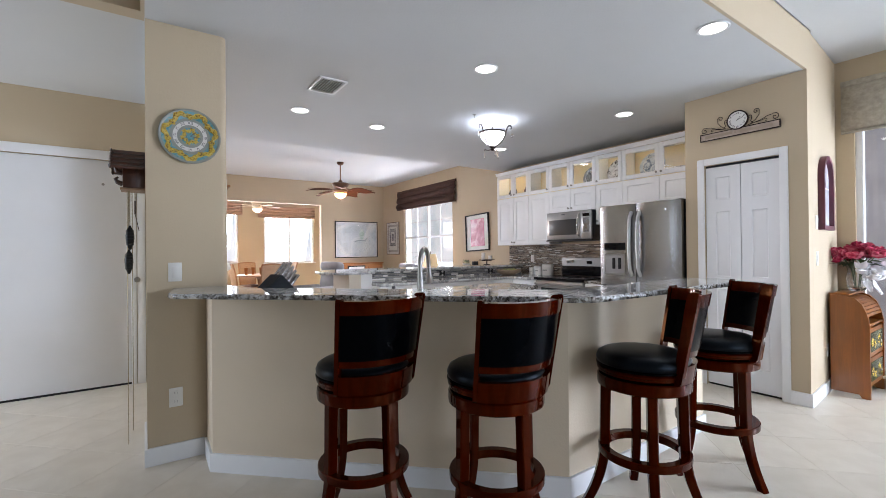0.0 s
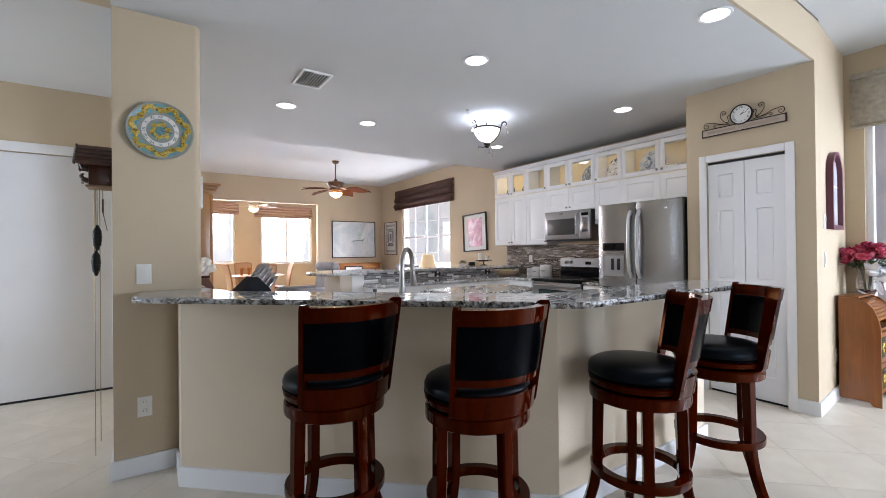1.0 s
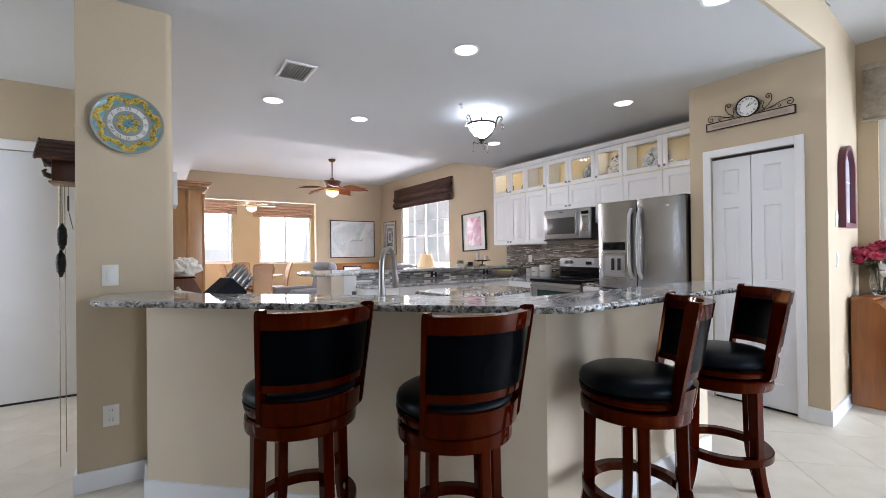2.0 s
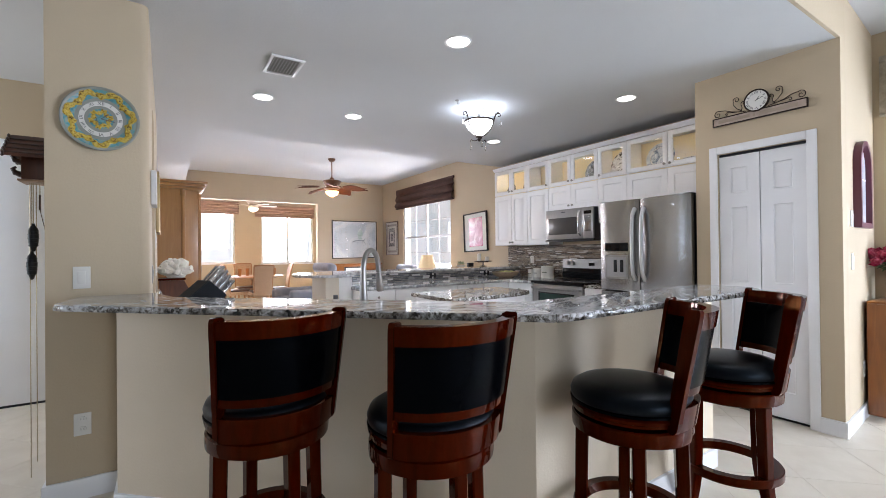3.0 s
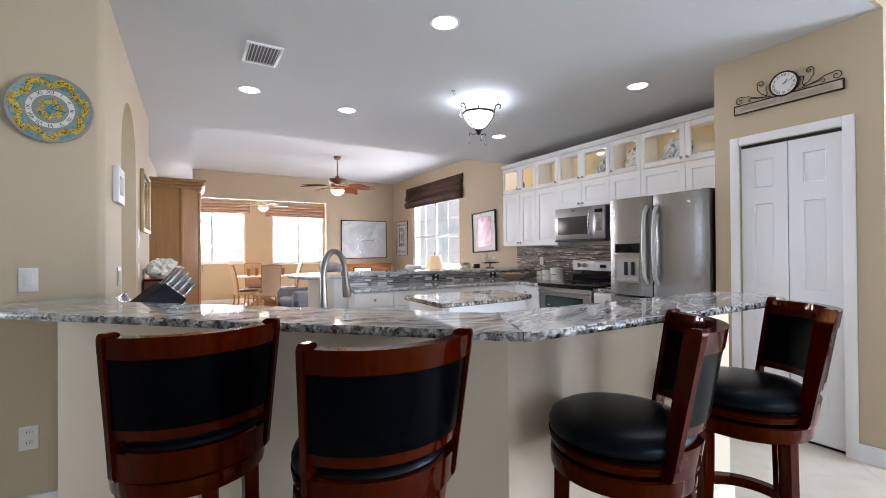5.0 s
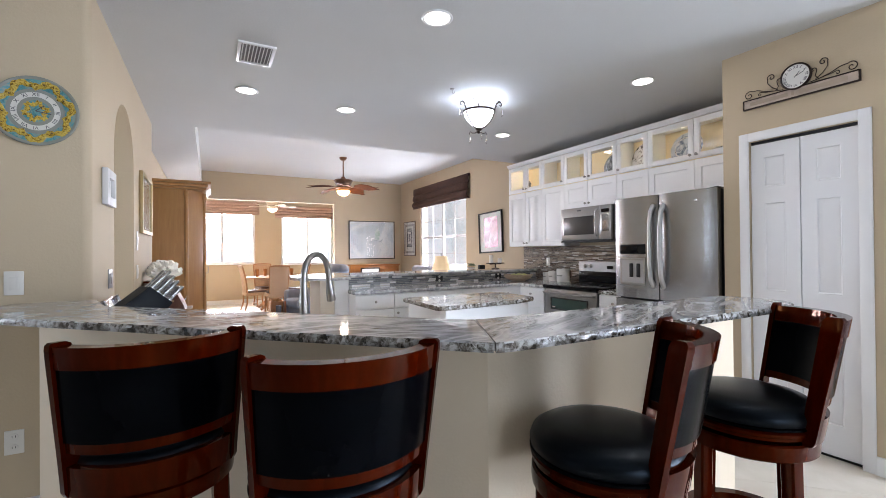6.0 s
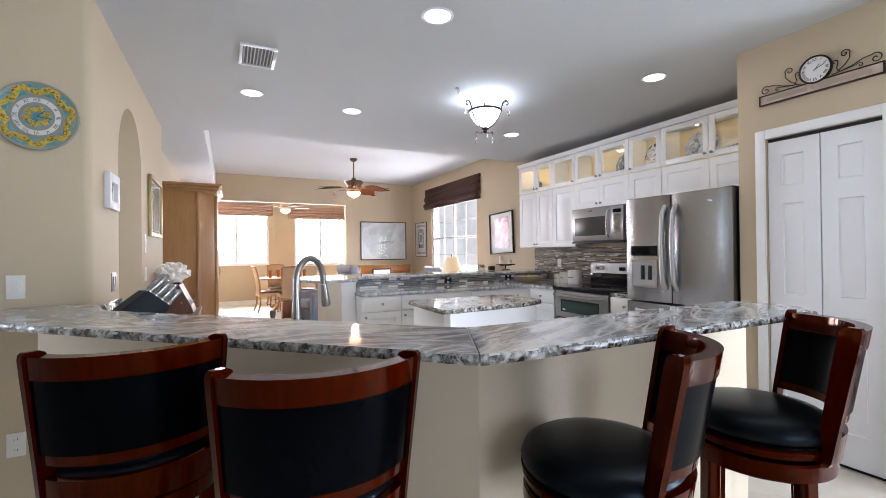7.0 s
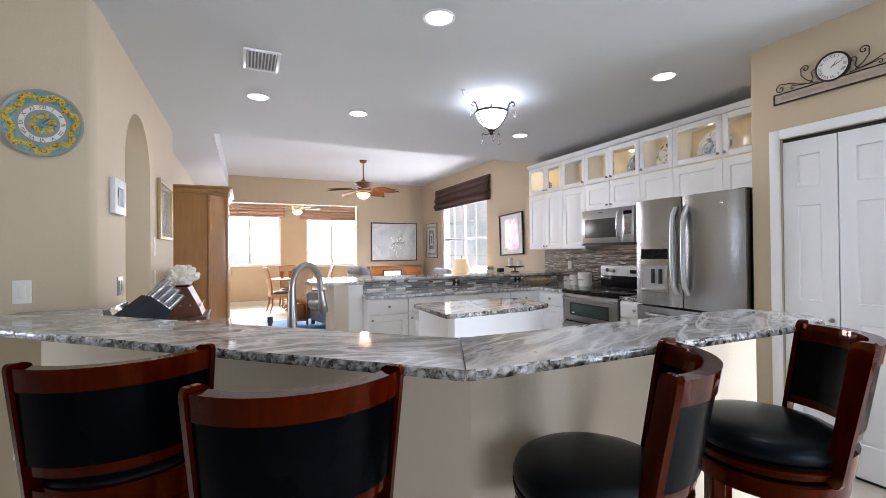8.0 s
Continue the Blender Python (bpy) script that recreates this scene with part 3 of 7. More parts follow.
# ---- bar top ----
slab_left = [(0.15, 2.93), (0.155, 2.87), (0.19, 2.815), (1.655, 1.375), (1.674, 1.366), (1.8345, 1.71), (0.62, 2.93), (0.53, 3.281), (0.19, 3.281)]
slab_right = [(1.680, 1.363), (1.70, 1.352), (1.76, 1.345), (3.15, 1.336), (3.24, 1.358), (3.31, 1.42), (3.335, 1.50), (3.33, 1.62), (3.28, 1.708), (1.865, 1.71), (1.8415, 1.71)]
bar_top = tagged(new("bar_countertop"), "polished grey and brown granite bar top with a chiselled edge", "countertop")
bar_top.matrix_world = pose(0, 0, 1.026)


def rough_slab(pts, thick, seed, step=0.022, amp=0.0045, sawn=()):
    """A stone slab with a broken, chiselled edge; the sides listed in sawn are cut straight."""
    rnd = random.Random(seed)
    ring, keep = [], []
    n = len(pts)
    for i in range(n):
        a, b = Vector(pts[i]), Vector(pts[(i + 1) % n])
        k = max(1, int((b - a).length / step))
        for j in range(k):
            ring.append(a.lerp(b, j / k))
            keep.append(i in sawn or (j == 0 and (i - 1) % n in sawn))
    m = len(ring)
    cen = sum(ring, Vector((0, 0))) / m
    bm = bm_new()
    levels = [(0.0, 0.006), (thick * 0.3, 0.0), (thick * 0.62, 0.001), (thick * 0.86, 0.004), (thick, 0.009)]
    rows = []
    for li, (z, inset) in enumerate(levels):
        row = []
        for i, p in enumerate(ring):
            t = (ring[(i + 1) % m] - ring[i - 1]).normalized()
            nrm = Vector((t.y, -t.x))
            chip = inset + (rnd.random() * amp if 0 < li < 4 else 0)
            q = p - nrm * (0 if keep[i] else chip)
            row.append(bm.verts.new((q.x, q.y, z)))
        rows.append(row)
    for a, b in zip(rows, rows[1:]):
        for i in range(m):
            bm.faces.new((a[i], a[(i + 1) % m], b[(i + 1) % m], b[i]))
    bm.faces.new(rows[-1])
    bm.faces.new(rows[0][::-1])
    return bm


def broken_edge(ob):
    """Gives the sides of a slab the look of freshly broken stone."""
    ob.data.materials.append(GRANITE_EDGE)
    for f in ob.data.polygons:
        if abs(f.normal.z) < 0.6:
            f.material_index = 1


broken_edge(part("granite_slab", rough_slab(slab_left, 0.027, 3, sawn=(4,)), GRANITE, bar_top, "brown-veined grey granite slab"))
broken_edge(part("granite_slab", rough_slab(slab_right, 0.027, 5, sawn=(10,)), GRANITE_B, bar_top, "white-streaked grey granite slab"))
SEAM = plain("grey_seam_epoxy", (0.24, 0.235, 0.23), 0.3)
part("seam", prism(bm_new(), [(1.6755, 1.369), (1.6785, 1.368), (1.8405, 1.709), (1.8365, 1.709)], 0.004, 0.0268), SEAM, bar_top)

# sink counter behind the bar
sink_plan = [(1.866, 1.712), (2.0, 1.71), (2.0, 2.3), (1.15, 3.1), (1.12, 3.84), (0.52, 3.84), (0.52, 2.97)]
solid("sink_cabinet", prism(bm_new(), [(1.866, 1.714), (1.98, 1.712), (1.98, 2.26), (1.13, 3.05), (1.10, 3.80), (0.54, 3.80), (0.54, 2.98)], 0, 0.84), CAB, "white base cabinet under the sink counter", "cabinet")
solid("sink_counter", prism(bm_new(), sink_plan, 0.842, 0.88, 0.006), GRANITE, "granite sink counter behind the raised bar", "countertop")


# ---- bar stools ----
# the back leans to the rear and widens a little upwards
RAKE = Matrix(((1.0, 0, 0, 0), (0, 1.0, -0.17, 0.112), (0, 0, 1, 0), (0, 0, 0, 1)))


def tapered(bm):
    """Narrows a stool back towards the seat."""
    for v in bm.verts:
        v.co.x *= 1.0 - 0.075 * min(1.0, max(0.0, (1.05 - v.co.z) / 0.35))
    return bm


def back_post(a0, a1):
    """A board of the stool's back, scooped at its foot and rounded at its head; a0 and a1 are its angles."""
    levels = [(0.655, 0.262, 0.272), (0.659, 0.252, 0.281), (0.672, 0.247, 0.287), (0.70, 0.244, 0.288), (0.78, 0.240, 0.288), (0.90, 0.237, 0.289), (1.02, 0.234, 0.290),
              (1.055, 0.235, 0.290), (1.066, 0.240, 0.288), (1.072, 0.252, 0.282)]
    bm = bm_new()
    rows = []
    for z, r0, r1 in levels:
        rows.append([bm.verts.new((r * math.cos(radians(a)), r * math.sin(radians(a)), z)) for r, a in ((r0, a0), (r1, a0), (r1, a1), (r0, a1))])
    for p, q in zip(rows, rows[1:]):
        for k in range(4):
            bm.faces.new((p[k], p[(k + 1) % 4], q[(k + 1) % 4], q[k]))
    bm.faces.new(rows[0][::-1])
    bm.faces.new(rows[-1])
    es = [e for e in bm.edges if len(e.link_faces) == 2 and e.calc_face_angle(0) > 0.9]
    bmesh.ops.bevel(bm, geom=es, offset=0.0035, segments=2, affect="EDGES", profile=0.5)
    return bm


def sabre_leg(c, s):
    """A slim square leg that sweeps outwards at the foot, in the direction (c, s)."""
    bm = bm_new()
    rings = []
    for f in [i / 13 for i in range(14)]:
        z = 0.61 * (1 - f)
        r = 0.174 + 0.014 * f + 0.082 * max(0, f - 0.5) ** 2 / 0.25
        u0, v0 = 0.0245 - 0.003 * f, 0.0225 - 0.002 * f
        rings.append([bm.verts.new((r * c + u * u0 * c - v * v0 * s, r * s + u * u0 * s + v * v0 * c, z)) for u, v in ((1, 0.75), (0.75, 1), (-0.75, 1), (-1, 0.75), (-1, -0.75), (-0.75, -1), (0.75, -1), (1, -0.75))])
    for p, q in zip(rings, rings[1:]):
        for i in range(8):
            bm.faces.new((p[i], p[(i + 1) % 8], q[(i + 1) % 8], q[i]))
    bm.faces.new(rings[0])
    bm.faces.new(rings[-1][::-1])
    return bm


def bar_stool(m, leg_turn):
    """A swivel stool; it faces +y, its back stands at -y."""
    st = thing("bar_stool", m, "cherry-stained swivel bar stool with black leather seat at granite bar", "bar stool", "stools at the bar")
    cushion = [(0, 0.70), (0.200, 0.70), (0.213, 0.714), (0.216, 0.733), (0.207, 0.754), (0.185, 0.767), (0.14, 0.776), (0.07, 0.781), (0, 0.782)]
    seat = part("seat", lathe(bm_new(), cushion, 48), LEATHER_SEAT, st, "round black leather seat cushion")
    part("piping", lathe(bm_new(), [(0.206, 0.697), (0.2165, 0.702), (0.2165, 0.708), (0.208, 0.713)], 48), LEATHER, seat)
    part("seat_ring", lathe(bm_new(), [(0.0, 0.664), (0.200, 0.664), (0.207, 0.668), (0.207, 0.677), (0.213, 0.681), (0.214, 0.690), (0.207, 0.697), (0.0, 0.698)], 48), CHERRY, st)
    part("swivel_plate", lathe(bm_new(), [(0, 0.6545), (0.12, 0.6545), (0.12, 0.664), (0, 0.664)], 24), STEEL_D, st)
    part("apron", lathe(bm_new(), [(0.0, 0.598), (0.204, 0.598), (0.211, 0.603), (0.213, 0.625), (0.211, 0.648), (0.204, 0.654), (0, 0.654)], 48), CHERRY, st)
    for k in range(4):
        a = radians(leg_turn + 45 + 90 * k)
        part("leg", sabre_leg(math.cos(a), math.sin(a)), CHERRY, st)
    part("foot_ring", lathe(bm_new(), [(0.170, 0.262), (0.206, 0.262), (0.210, 0.266), (0.211, 0.281), (0.210, 0.296), (0.206, 0.30), (0.170, 0.30), (0.167, 0.281), (0.170, 0.262)], 48), CHERRY, st)
    # back: arcs about a centre ahead of the seat, angles set so that -90 is straight behind
    arc = pose(0, 0.06, 0)

    def band(name, r0, r1, z0, z1, half, material, n=14, crown=0.0, bevel=0.004, label=""):
        bm = arc_band(bm_new(), r0, r1, z0, z1, -90 - half, -90 + half, n, 0.0, 0.66, crown, bevel)
        return part(name, tapered(moved(bm, arc @ RAKE)), material, st, label)

    band("back_apron", 0.256, 0.279, 0.660, 0.742, 48, CHERRY, 18)
    band("lower_rail", 0.252, 0.276, 0.780, 0.808, 48, CHERRY)
    band("top_rail", 0.246, 0.284, 1.004, 1.062, 48, CHERRY, 18, bevel=0.010)
    band("backrest", 0.243, 0.280, 0.809, 1.003, 47.5, LEATHER, 16, bevel=0.012, label="padded black leather back panel")
    for sgn in (-1, 1):
        a0, a1 = (-90 + sgn * 51.2, -90 + sgn * 47.6)
        part("back_post", tapered(moved(back_post(min(a0, a1), max(a0, a1)), arc @ RAKE)), CHERRY, st)
    return st


STOOLS = [((0.894, 2.05), 4, 54), ((1.332, 1.615), -4.7, 46), ((2.056, 1.35), 39, 48), ((2.762, 1.323), 44.6, 72)]
for (sx, sy), turn, legs in STOOLS:
    bar_stool(pose(sx, sy, 0, 0, 0, turn), legs)


# ---- ceiling fittings ----
CANS = [(1.32, 4.45), (2.21, 4.56), (2.23, 2.70), (4.17, 2.76), (4.12, 4.61), (3.05, 1.43)]
can0 = thing("recessed_light", pose(CANS[0][0], CANS[0][1], CZ), "lit round recessed ceiling light with white trim", "ceiling light", "recessed lights")
part("trim_ring", lathe(bm_new(), [(0.075, -0.001), (0.093, -0.002), (0.094, -0.005), (0.088, -0.009), (0.077, -0.008), (0.074, -0.004)], 36), TRIM, can0)
part("lens", lathe(bm_new(), [(0, -0.008), (0.055, -0.007), (0.074, -0.005), (0.074, -0.001), (0, -0.001)], 36), BULB, can0)
for x, y in CANS[1:]:
    copy_thing(can0, pose(x, y, CZ))
for x, y in CANS:
    lamp("can_lamp", "AREA", pose(x, y, CZ - 0.02), 5.4, (1.0, 0.98, 0.94), 0.13)

vent = thing("ceiling_vent", pose(1.325, 3.69, CZ) @ Matrix.Diagonal((0.84, 0.84, 1, 1)), "white louvred air vent in the ceiling", "vent")
bm = bm_new()
for q in ((-0.14, 0.14, -0.20, -0.175), (-0.14, 0.14, 0.175, 0.20), (-0.14, -0.115, -0.175, 0.175), (0.115, 0.14, -0.175, 0.175)):
    box(bm, *q, -0.014, -0.001, 0.003)
part("vent_frame", bm, TRIM, vent)
# grey plate in place of an open duct, its colour gives the slots' shade
part("vent_backing", B(-0.115, 0.115, -0.175, 0.175, -0.003, -0.001), plain("vent_slot_shade", (0.22, 0.22, 0.22), 0.7), vent)
for i in range(9):
    x = -0.103 + i * 0.0258
    part("slat", moved(B(-0.011, 0.011, -0.174, 0.174, -0.0012, 0.0012), pose(x, 0, -0.010, 0, -58, 0)), TRIM, vent)

# semi-flush fitting with a frosted bowl, iron arms and crystal drops
lf = thing("bowl_light", pose(3.2, 3.73, CZ), "lit frosted bowl ceiling light with iron arms and crystal drops", "ceiling light")
part("canopy", lathe(bm_new(), [(0, -0.001), (0.07, -0.001), (0.068, -0.015), (0.03, -0.03), (0.012, -0.04), (0, -0.04)], 28), NICKEL, lf)
K = 0.84
part("bowl", lathe(bm_new(), [(r * K, z) for r, z in ((0.165, -0.115), (0.158, -0.145), (0.132, -0.187), (0.088, -0.228), (0.04, -0.256), (0, -0.264), (0, -0.258), (0.038, -0.250), (0.084, -0.222), (0.127, -0.183), (0.151, -0.143), (0.158, -0.115), (0.165, -0.115))], 36), BOWL, lf)
part("bowl_rim", lathe(bm_new(), [(r * K, z) for r, z in ((0.168, -0.128), (0.178, -0.122), (0.178, -0.114), (0.168, -0.110), (0.163, -0.119), (0.168, -0.128))], 36), IRON, lf)
part("stem", tube(bm_new(), [(0, 0, -0.03), (0, 0, -0.29)], 0.007), IRON, lf)
part("finial", lathe(bm_new(), [(0, -0.262), (0.026, -0.264), (0.034, -0.272), (0.030, -0.280), (0.012, -0.288), (0.022, -0.298), (0.012, -0.312), (0, -0.318)], 18), IRON, lf)
for k in range(3):
    a = radians(68 + 120 * k)
    c, s = math.cos(a), math.sin(a)
    arm_pts = [(0.02, -0.270), (0.055, -0.262), (0.092, -0.232), (0.125, -0.190), (0.148, -0.140), (0.155, -0.100), (0.166, -0.072), (0.188, -0.058), (0.210, -0.066), (0.216, -0.084), (0.205, -0.094), (0.195, -0.086)]
    arm = part("arm", tube(bm_new(), [(r * c, r * s, z) for r, z in arm_pts], 0.005, 8), IRON, lf)
    part("scroll_end", tube(bm_new(), [((0.188 + 0.026 * math.cos(w)) * c, (0.188 + 0.026 * math.cos(w)) * s, -0.075 + 0.026 * math.sin(w)) for w in [0.5 * i for i in range(9)]], 0.0035, 6), IRON, arm)
    part("crystal_drop", lathe(bm_new(), [(0, -0.094), (0.0025, -0.10), (0.0025, -0.135), (0.008, -0.15), (0.012, -0.168), (0.008, -0.184), (0, -0.190)], 10, (0.216 * c, 0.216 * s)), CRYSTAL, arm)
    b = a + 1.05
    hook = part("hook", tube(bm_new(), [(r * math.cos(b), r * math.sin(b), z) for r, z in ((0.012, -0.292), (0.038, -0.306), (0.066, -0.302), (0.080, -0.288), (0.090, -0.298), (0.088, -0.312))], 0.004, 8), IRON, lf)
    part("crystal_drop", lathe(bm_new(), [(0, -0.312), (0.0025, -0.318), (0.0025, -0.345), (0.008, -0.360), (0.011, -0.376), (0.007, -0.390), (0, -0.396)], 10, (0.088 * math.cos(b), 0.088 * math.sin(b))), CRYSTAL, hook)
lamp("bowl_lamp", "POINT", pose(3.2, 3.73, CZ - 0.13), 13.5, (0.72, 0.86, 1.0), 0.06)
hk = thing("ceiling_hook", pose(2.86, 3.62, CZ), "small metal swag hook in the ceiling", "hook")
part("plate", lathe(bm_new(), [(0, -0.001), (0.02, -0.001), (0.018, -0.008), (0, -0.01)], 16), NICKEL, hk)
part("hook_wire", tube(bm_new(), [(0, 0, -0.008), (0, 0, -0.03), (0.012, 0, -0.045), (0.024, 0, -0.035), (0.022, 0, -0.022)], 0.003, 6), NICKEL, hk)


# ---- refrigerator ----
fr = thing("refrigerator", pose(4.30, 3.16, 0, 0, 0, -90), "stainless French door refrigerator with water dispenser", "refrigerator")
part("body", B(0.004, 0.896, 0.065, 0.90, 0.03, 1.735, 0.006), BLACK, fr)


def bowed_door(x0, x1, z0, z1, bow=0.014, n=8):
    """A door skin that bulges a little towards -y."""
    bm = bm_new()
    rows = []
    for i in range(n + 1):
        f = i / n
        x = x0 + (x1 - x0) * f
        y = -bow * (1 - (2 * f - 1) ** 2) + (0.012 if i in (0, n) else 0.0)
        rows.append([bm.verts.new((x, y, z0)), bm.verts.new((x, 0.06, z0)), bm.verts.new((x, 0.06, z1)), bm.verts.new((x, y, z1))])
    for a, b in zip(rows, rows[1:]):
        for k in range(4):
            bm.faces.new((a[k], a[(k + 1) % 4], b[(k + 1) % 4], b[k]))
    bm.faces.new(rows[0][::-1])
    bm.faces.new(rows[-1])
    return bm


def bow_handle(x, z0, z1, out=0.05, r=0.013, horizontal=False, x1=0.0):
    pts = []
    for i in range(13):
        f = i / 12
        d = -out * math.sin(math.pi * min(1, max(0, f))) ** 0.3 if 0 < f < 1 else 0.004
        pts.append((x + (x1 - x) * f, d, z0) if horizontal else (x, d, z0 + (z1 - z0) * f))
    return tube(bm_new(), pts, [r * (1.15 if i in (0, 12) else 1.0) for i in range(13)], 10)


HANDLE = plain("satin_steel_handle", (0.46, 0.46, 0.46), 0.42, 1.0, vary=0.04)
dl = part("door", bowed_door(0.0, 0.427, 0.872, 1.745), STEEL, fr)
dr = part("door", bowed_door(0.437, 0.90, 0.872, 1.745), STEEL, fr)
dz = part("freezer_drawer", bowed_door(0.0, 0.90, 0.09, 0.855), STEEL, fr)
part("handle", bow_handle(0.388, 0.98, 1.655, 0.055, 0.018), HANDLE, dl)
part("handle", bow_handle(0.482, 0.98, 1.655, 0.055, 0.018), HANDLE, dr)
part("handle", bow_handle(0.10, 0.79, 0.79, 0.05, 0.012, True, 0.80), HANDLE, dz)
part("display", B(0.068, 0.318, -0.0175, 0.0, 1.252, 1.335, 0.003), BLACKGLASS, dl)
bm = bm_new()
box(bm, 0.068, 0.318, -0.017, 0.0, 1.195, 1.215, 0.002)
box(bm, 0.068, 0.318, -0.017, 0.0, 0.985, 1.005, 0.002)
box(bm, 0.068, 0.086, -0.017, 0.0, 1.005, 1.195, 0.002)
box(bm, 0.30, 0.318, -0.017, 0.0, 1.005, 1.195, 0.002)
part("dispenser_frame", bm, NICKEL, dl)
part("dispenser_recess", B(0.086, 0.30, -0.0155, -0.013, 1.005, 1.195), plain("grey_dispenser_plastic", (0.33, 0.32, 0.32), 0.4), dl)
for x in (0.185, 0.255):
    part("dispenser_lever", B(x - 0.018, x + 0.018, -0.022, -0.0155, 1.05, 1.17, 0.003), BLACK, dl)
part("badge", B(0.715, 0.765, -0.0125, -0.008, 1.655, 1.668, 0.001), CHROME, dr)
for x in (0.03, 0.87):
    part("hinge_cover", B(x - 0.03, x + 0.03, 0.02, 0.14, 1.736, 1.752, 0.004), BLACK, fr)


# ---- upper cabinets ----
def cabinet_door(parent, w, h, x, z, knob_x, knob_z, material=None):
    d = part("door", moved(panel_leaf(w - 0.004, h - 0.004, [(0.068, h - 0.072)], 0.02, 0.064), pose(x + 0.002, -0.02, z + 0.002)), material or CAB, parent)
    knob(d, x + knob_x, -0.02, z + knob_z)
    return d


def glass_door(parent, w, h, x, z, knob_x, knob_z):
    bm = bm_new()
    s = 0.055
    box(bm, x + 0.002, x + s, -0.02, 0, z + 0.002, z + h - 0.002, 0.002)
    box(bm, x + w - s, x + w - 0.002, -0.02, 0, z + 0.002, z + h - 0.002, 0.002)
    box(bm, x + s, x + w - s, -0.02, 0, z + 0.002, z + s, 0.002)
    box(bm, x + s, x + w - s, -0.02, 0, z + h - s, z + h - 0.002, 0.002)
    d = part("glass_door", bm, CAB, parent)
    pn = part("pane", B(x + s, x + w - s, -0.012, -0.008, z + s, z + h - s), PANE, d)
    pn.visible_shadow = False
    knob(d, x + knob_x, -0.02, z + knob_z)
    return d


GZ0, GZ1 = 2.135, 2.518
UNITS = [([5.69, 5.30, 4.96], 1.35), ([4.96, 4.54], 1.35), ([4.54, 4.15, 3.73], 1.81), ([3.73, 3.34], 1.60), ([3.34, 2.86, 2.26], 1.78)]
DEEP = WX - 5.05 - 0.012
for ys, zb in UNITS:
    y0 = ys[0]
    total = y0 - ys[-1]
    u = thing("upper_cabinet", pose(5.05, y0, 0, 0, 0, -90), "white raised panel wall cabinet with lit glass doors above", "cabinet", "wall cabinets")
    bm = bm_new()
    e = 0.016
    box(bm, 0.001, total - 0.001, 0.002, DEEP, zb, 2.13)
    box(bm, 0.001, e, 0.002, DEEP, 2.131, 2.523)
    box(bm, total - e, total - 0.001, 0.002, DEEP, 2.131, 2.523)
    box(bm, e, total - e, 0.002, DEEP, 2.508, 2.523)
    part("carcass", bm, CAB, u)
    bm = bm_new()
    box(bm, e, total - e, DEEP - 0.006, DEEP - 0.001, 2.131, 2.507)
    box(bm, e, total - e, 0.004, DEEP - 0.007, 2.131, 2.139)
    part("lining", bm, CABIN, u)
    k = len(ys) - 1
    for i in range(k):
        w = ys[i] - ys[i + 1]
        x = y0 - ys[i]
        kx = w - 0.03 if (k == 2 and i == 0) or (k == 1 and ys[0] == 4.96) else 0.03
        if ys[0] == 3.73:
            kx = 0.03
        cabinet_door(u, w, 2.125 - zb, x, zb, kx, 0.045)
        glass_door(u, w, GZ1 - GZ0, x, GZ0, kx, 0.04)
        pl = part("puck_light", lathe(bm_new(), [(0, 2.497), (0.015, 2.498), (0.019, 2.507), (0, 2.507)], 20, (x + w * 0.58, 0.13)), PUCK, u)

# crown along the top
bm = bm_new()
prof = [(0.0, 2.525), (-0.022, 2.525), (-0.028, 2.535), (-0.045, 2.560), (-0.049, 2.572), (0.0, 2.572)]
ends = []
for yy in (5.70, 2.245):
    ends.append([bm.verts.new((5.05 + px, yy, pz)) for px, pz in prof])
for i in range(len(prof)):
    j = (i + 1) % len(prof)
    bm.faces.new((ends[0][i], ends[0][j], ends[1][j], ends[1][i]))
bm.faces.new(ends[0])
bm.faces.new(ends[1][::-1])
box(bm, 5.0505, WX - 0.012, 5.692, 5.699, 2.525, 2.572)
setting("trim_crown", bm, CAB, "white crown moulding on the wall cabinets", "trim")


# dishes behind the glass
def plate_on_edge(name, y, r, material, rim, label, tilt=12, squash=1.0):
    p = thing(name, pose(5.22, y, 2.1405, 0, 0, -90), label, "plate")
    prof = [(0, 0), (r * 0.55, 0), (r * 0.95, -0.016), (r, -0.018), (r * 0.95, -0.022), (r * 0.55, -0.006), (0, -0.006)]
    bm = moved(lathe(bm_new(), prof, 32), pose(0, 0, r * math.cos(radians(tilt)) + 0.006, 90 - tilt, 0, 0))
    part("dish", bm, material, p)
    bm = moved(lathe(bm_new(), [(r * 0.58, -0.001), (r * 0.66, -0.004), (r * 0.66, -0.0015), (r * 0.58, 0.0015)], 32), pose(0, -0.004, r * math.cos(radians(tilt)) + 0.006, 90 - tilt, 0, 0))
    part("rim_band", bm, rim, p)
    return p


def patterned(name, a, b, c, scale):
    m, t, p = tree(name)
    n = noise_tex(t, coords(t), scale, 4, 0.6, 1.5)
    setin(t, p, "Base Color", ramp(t, n, [(0.36, a), (0.48, b), (0.6, c)]))
    p.inputs["Roughness"].default_value = 0.18
    return m


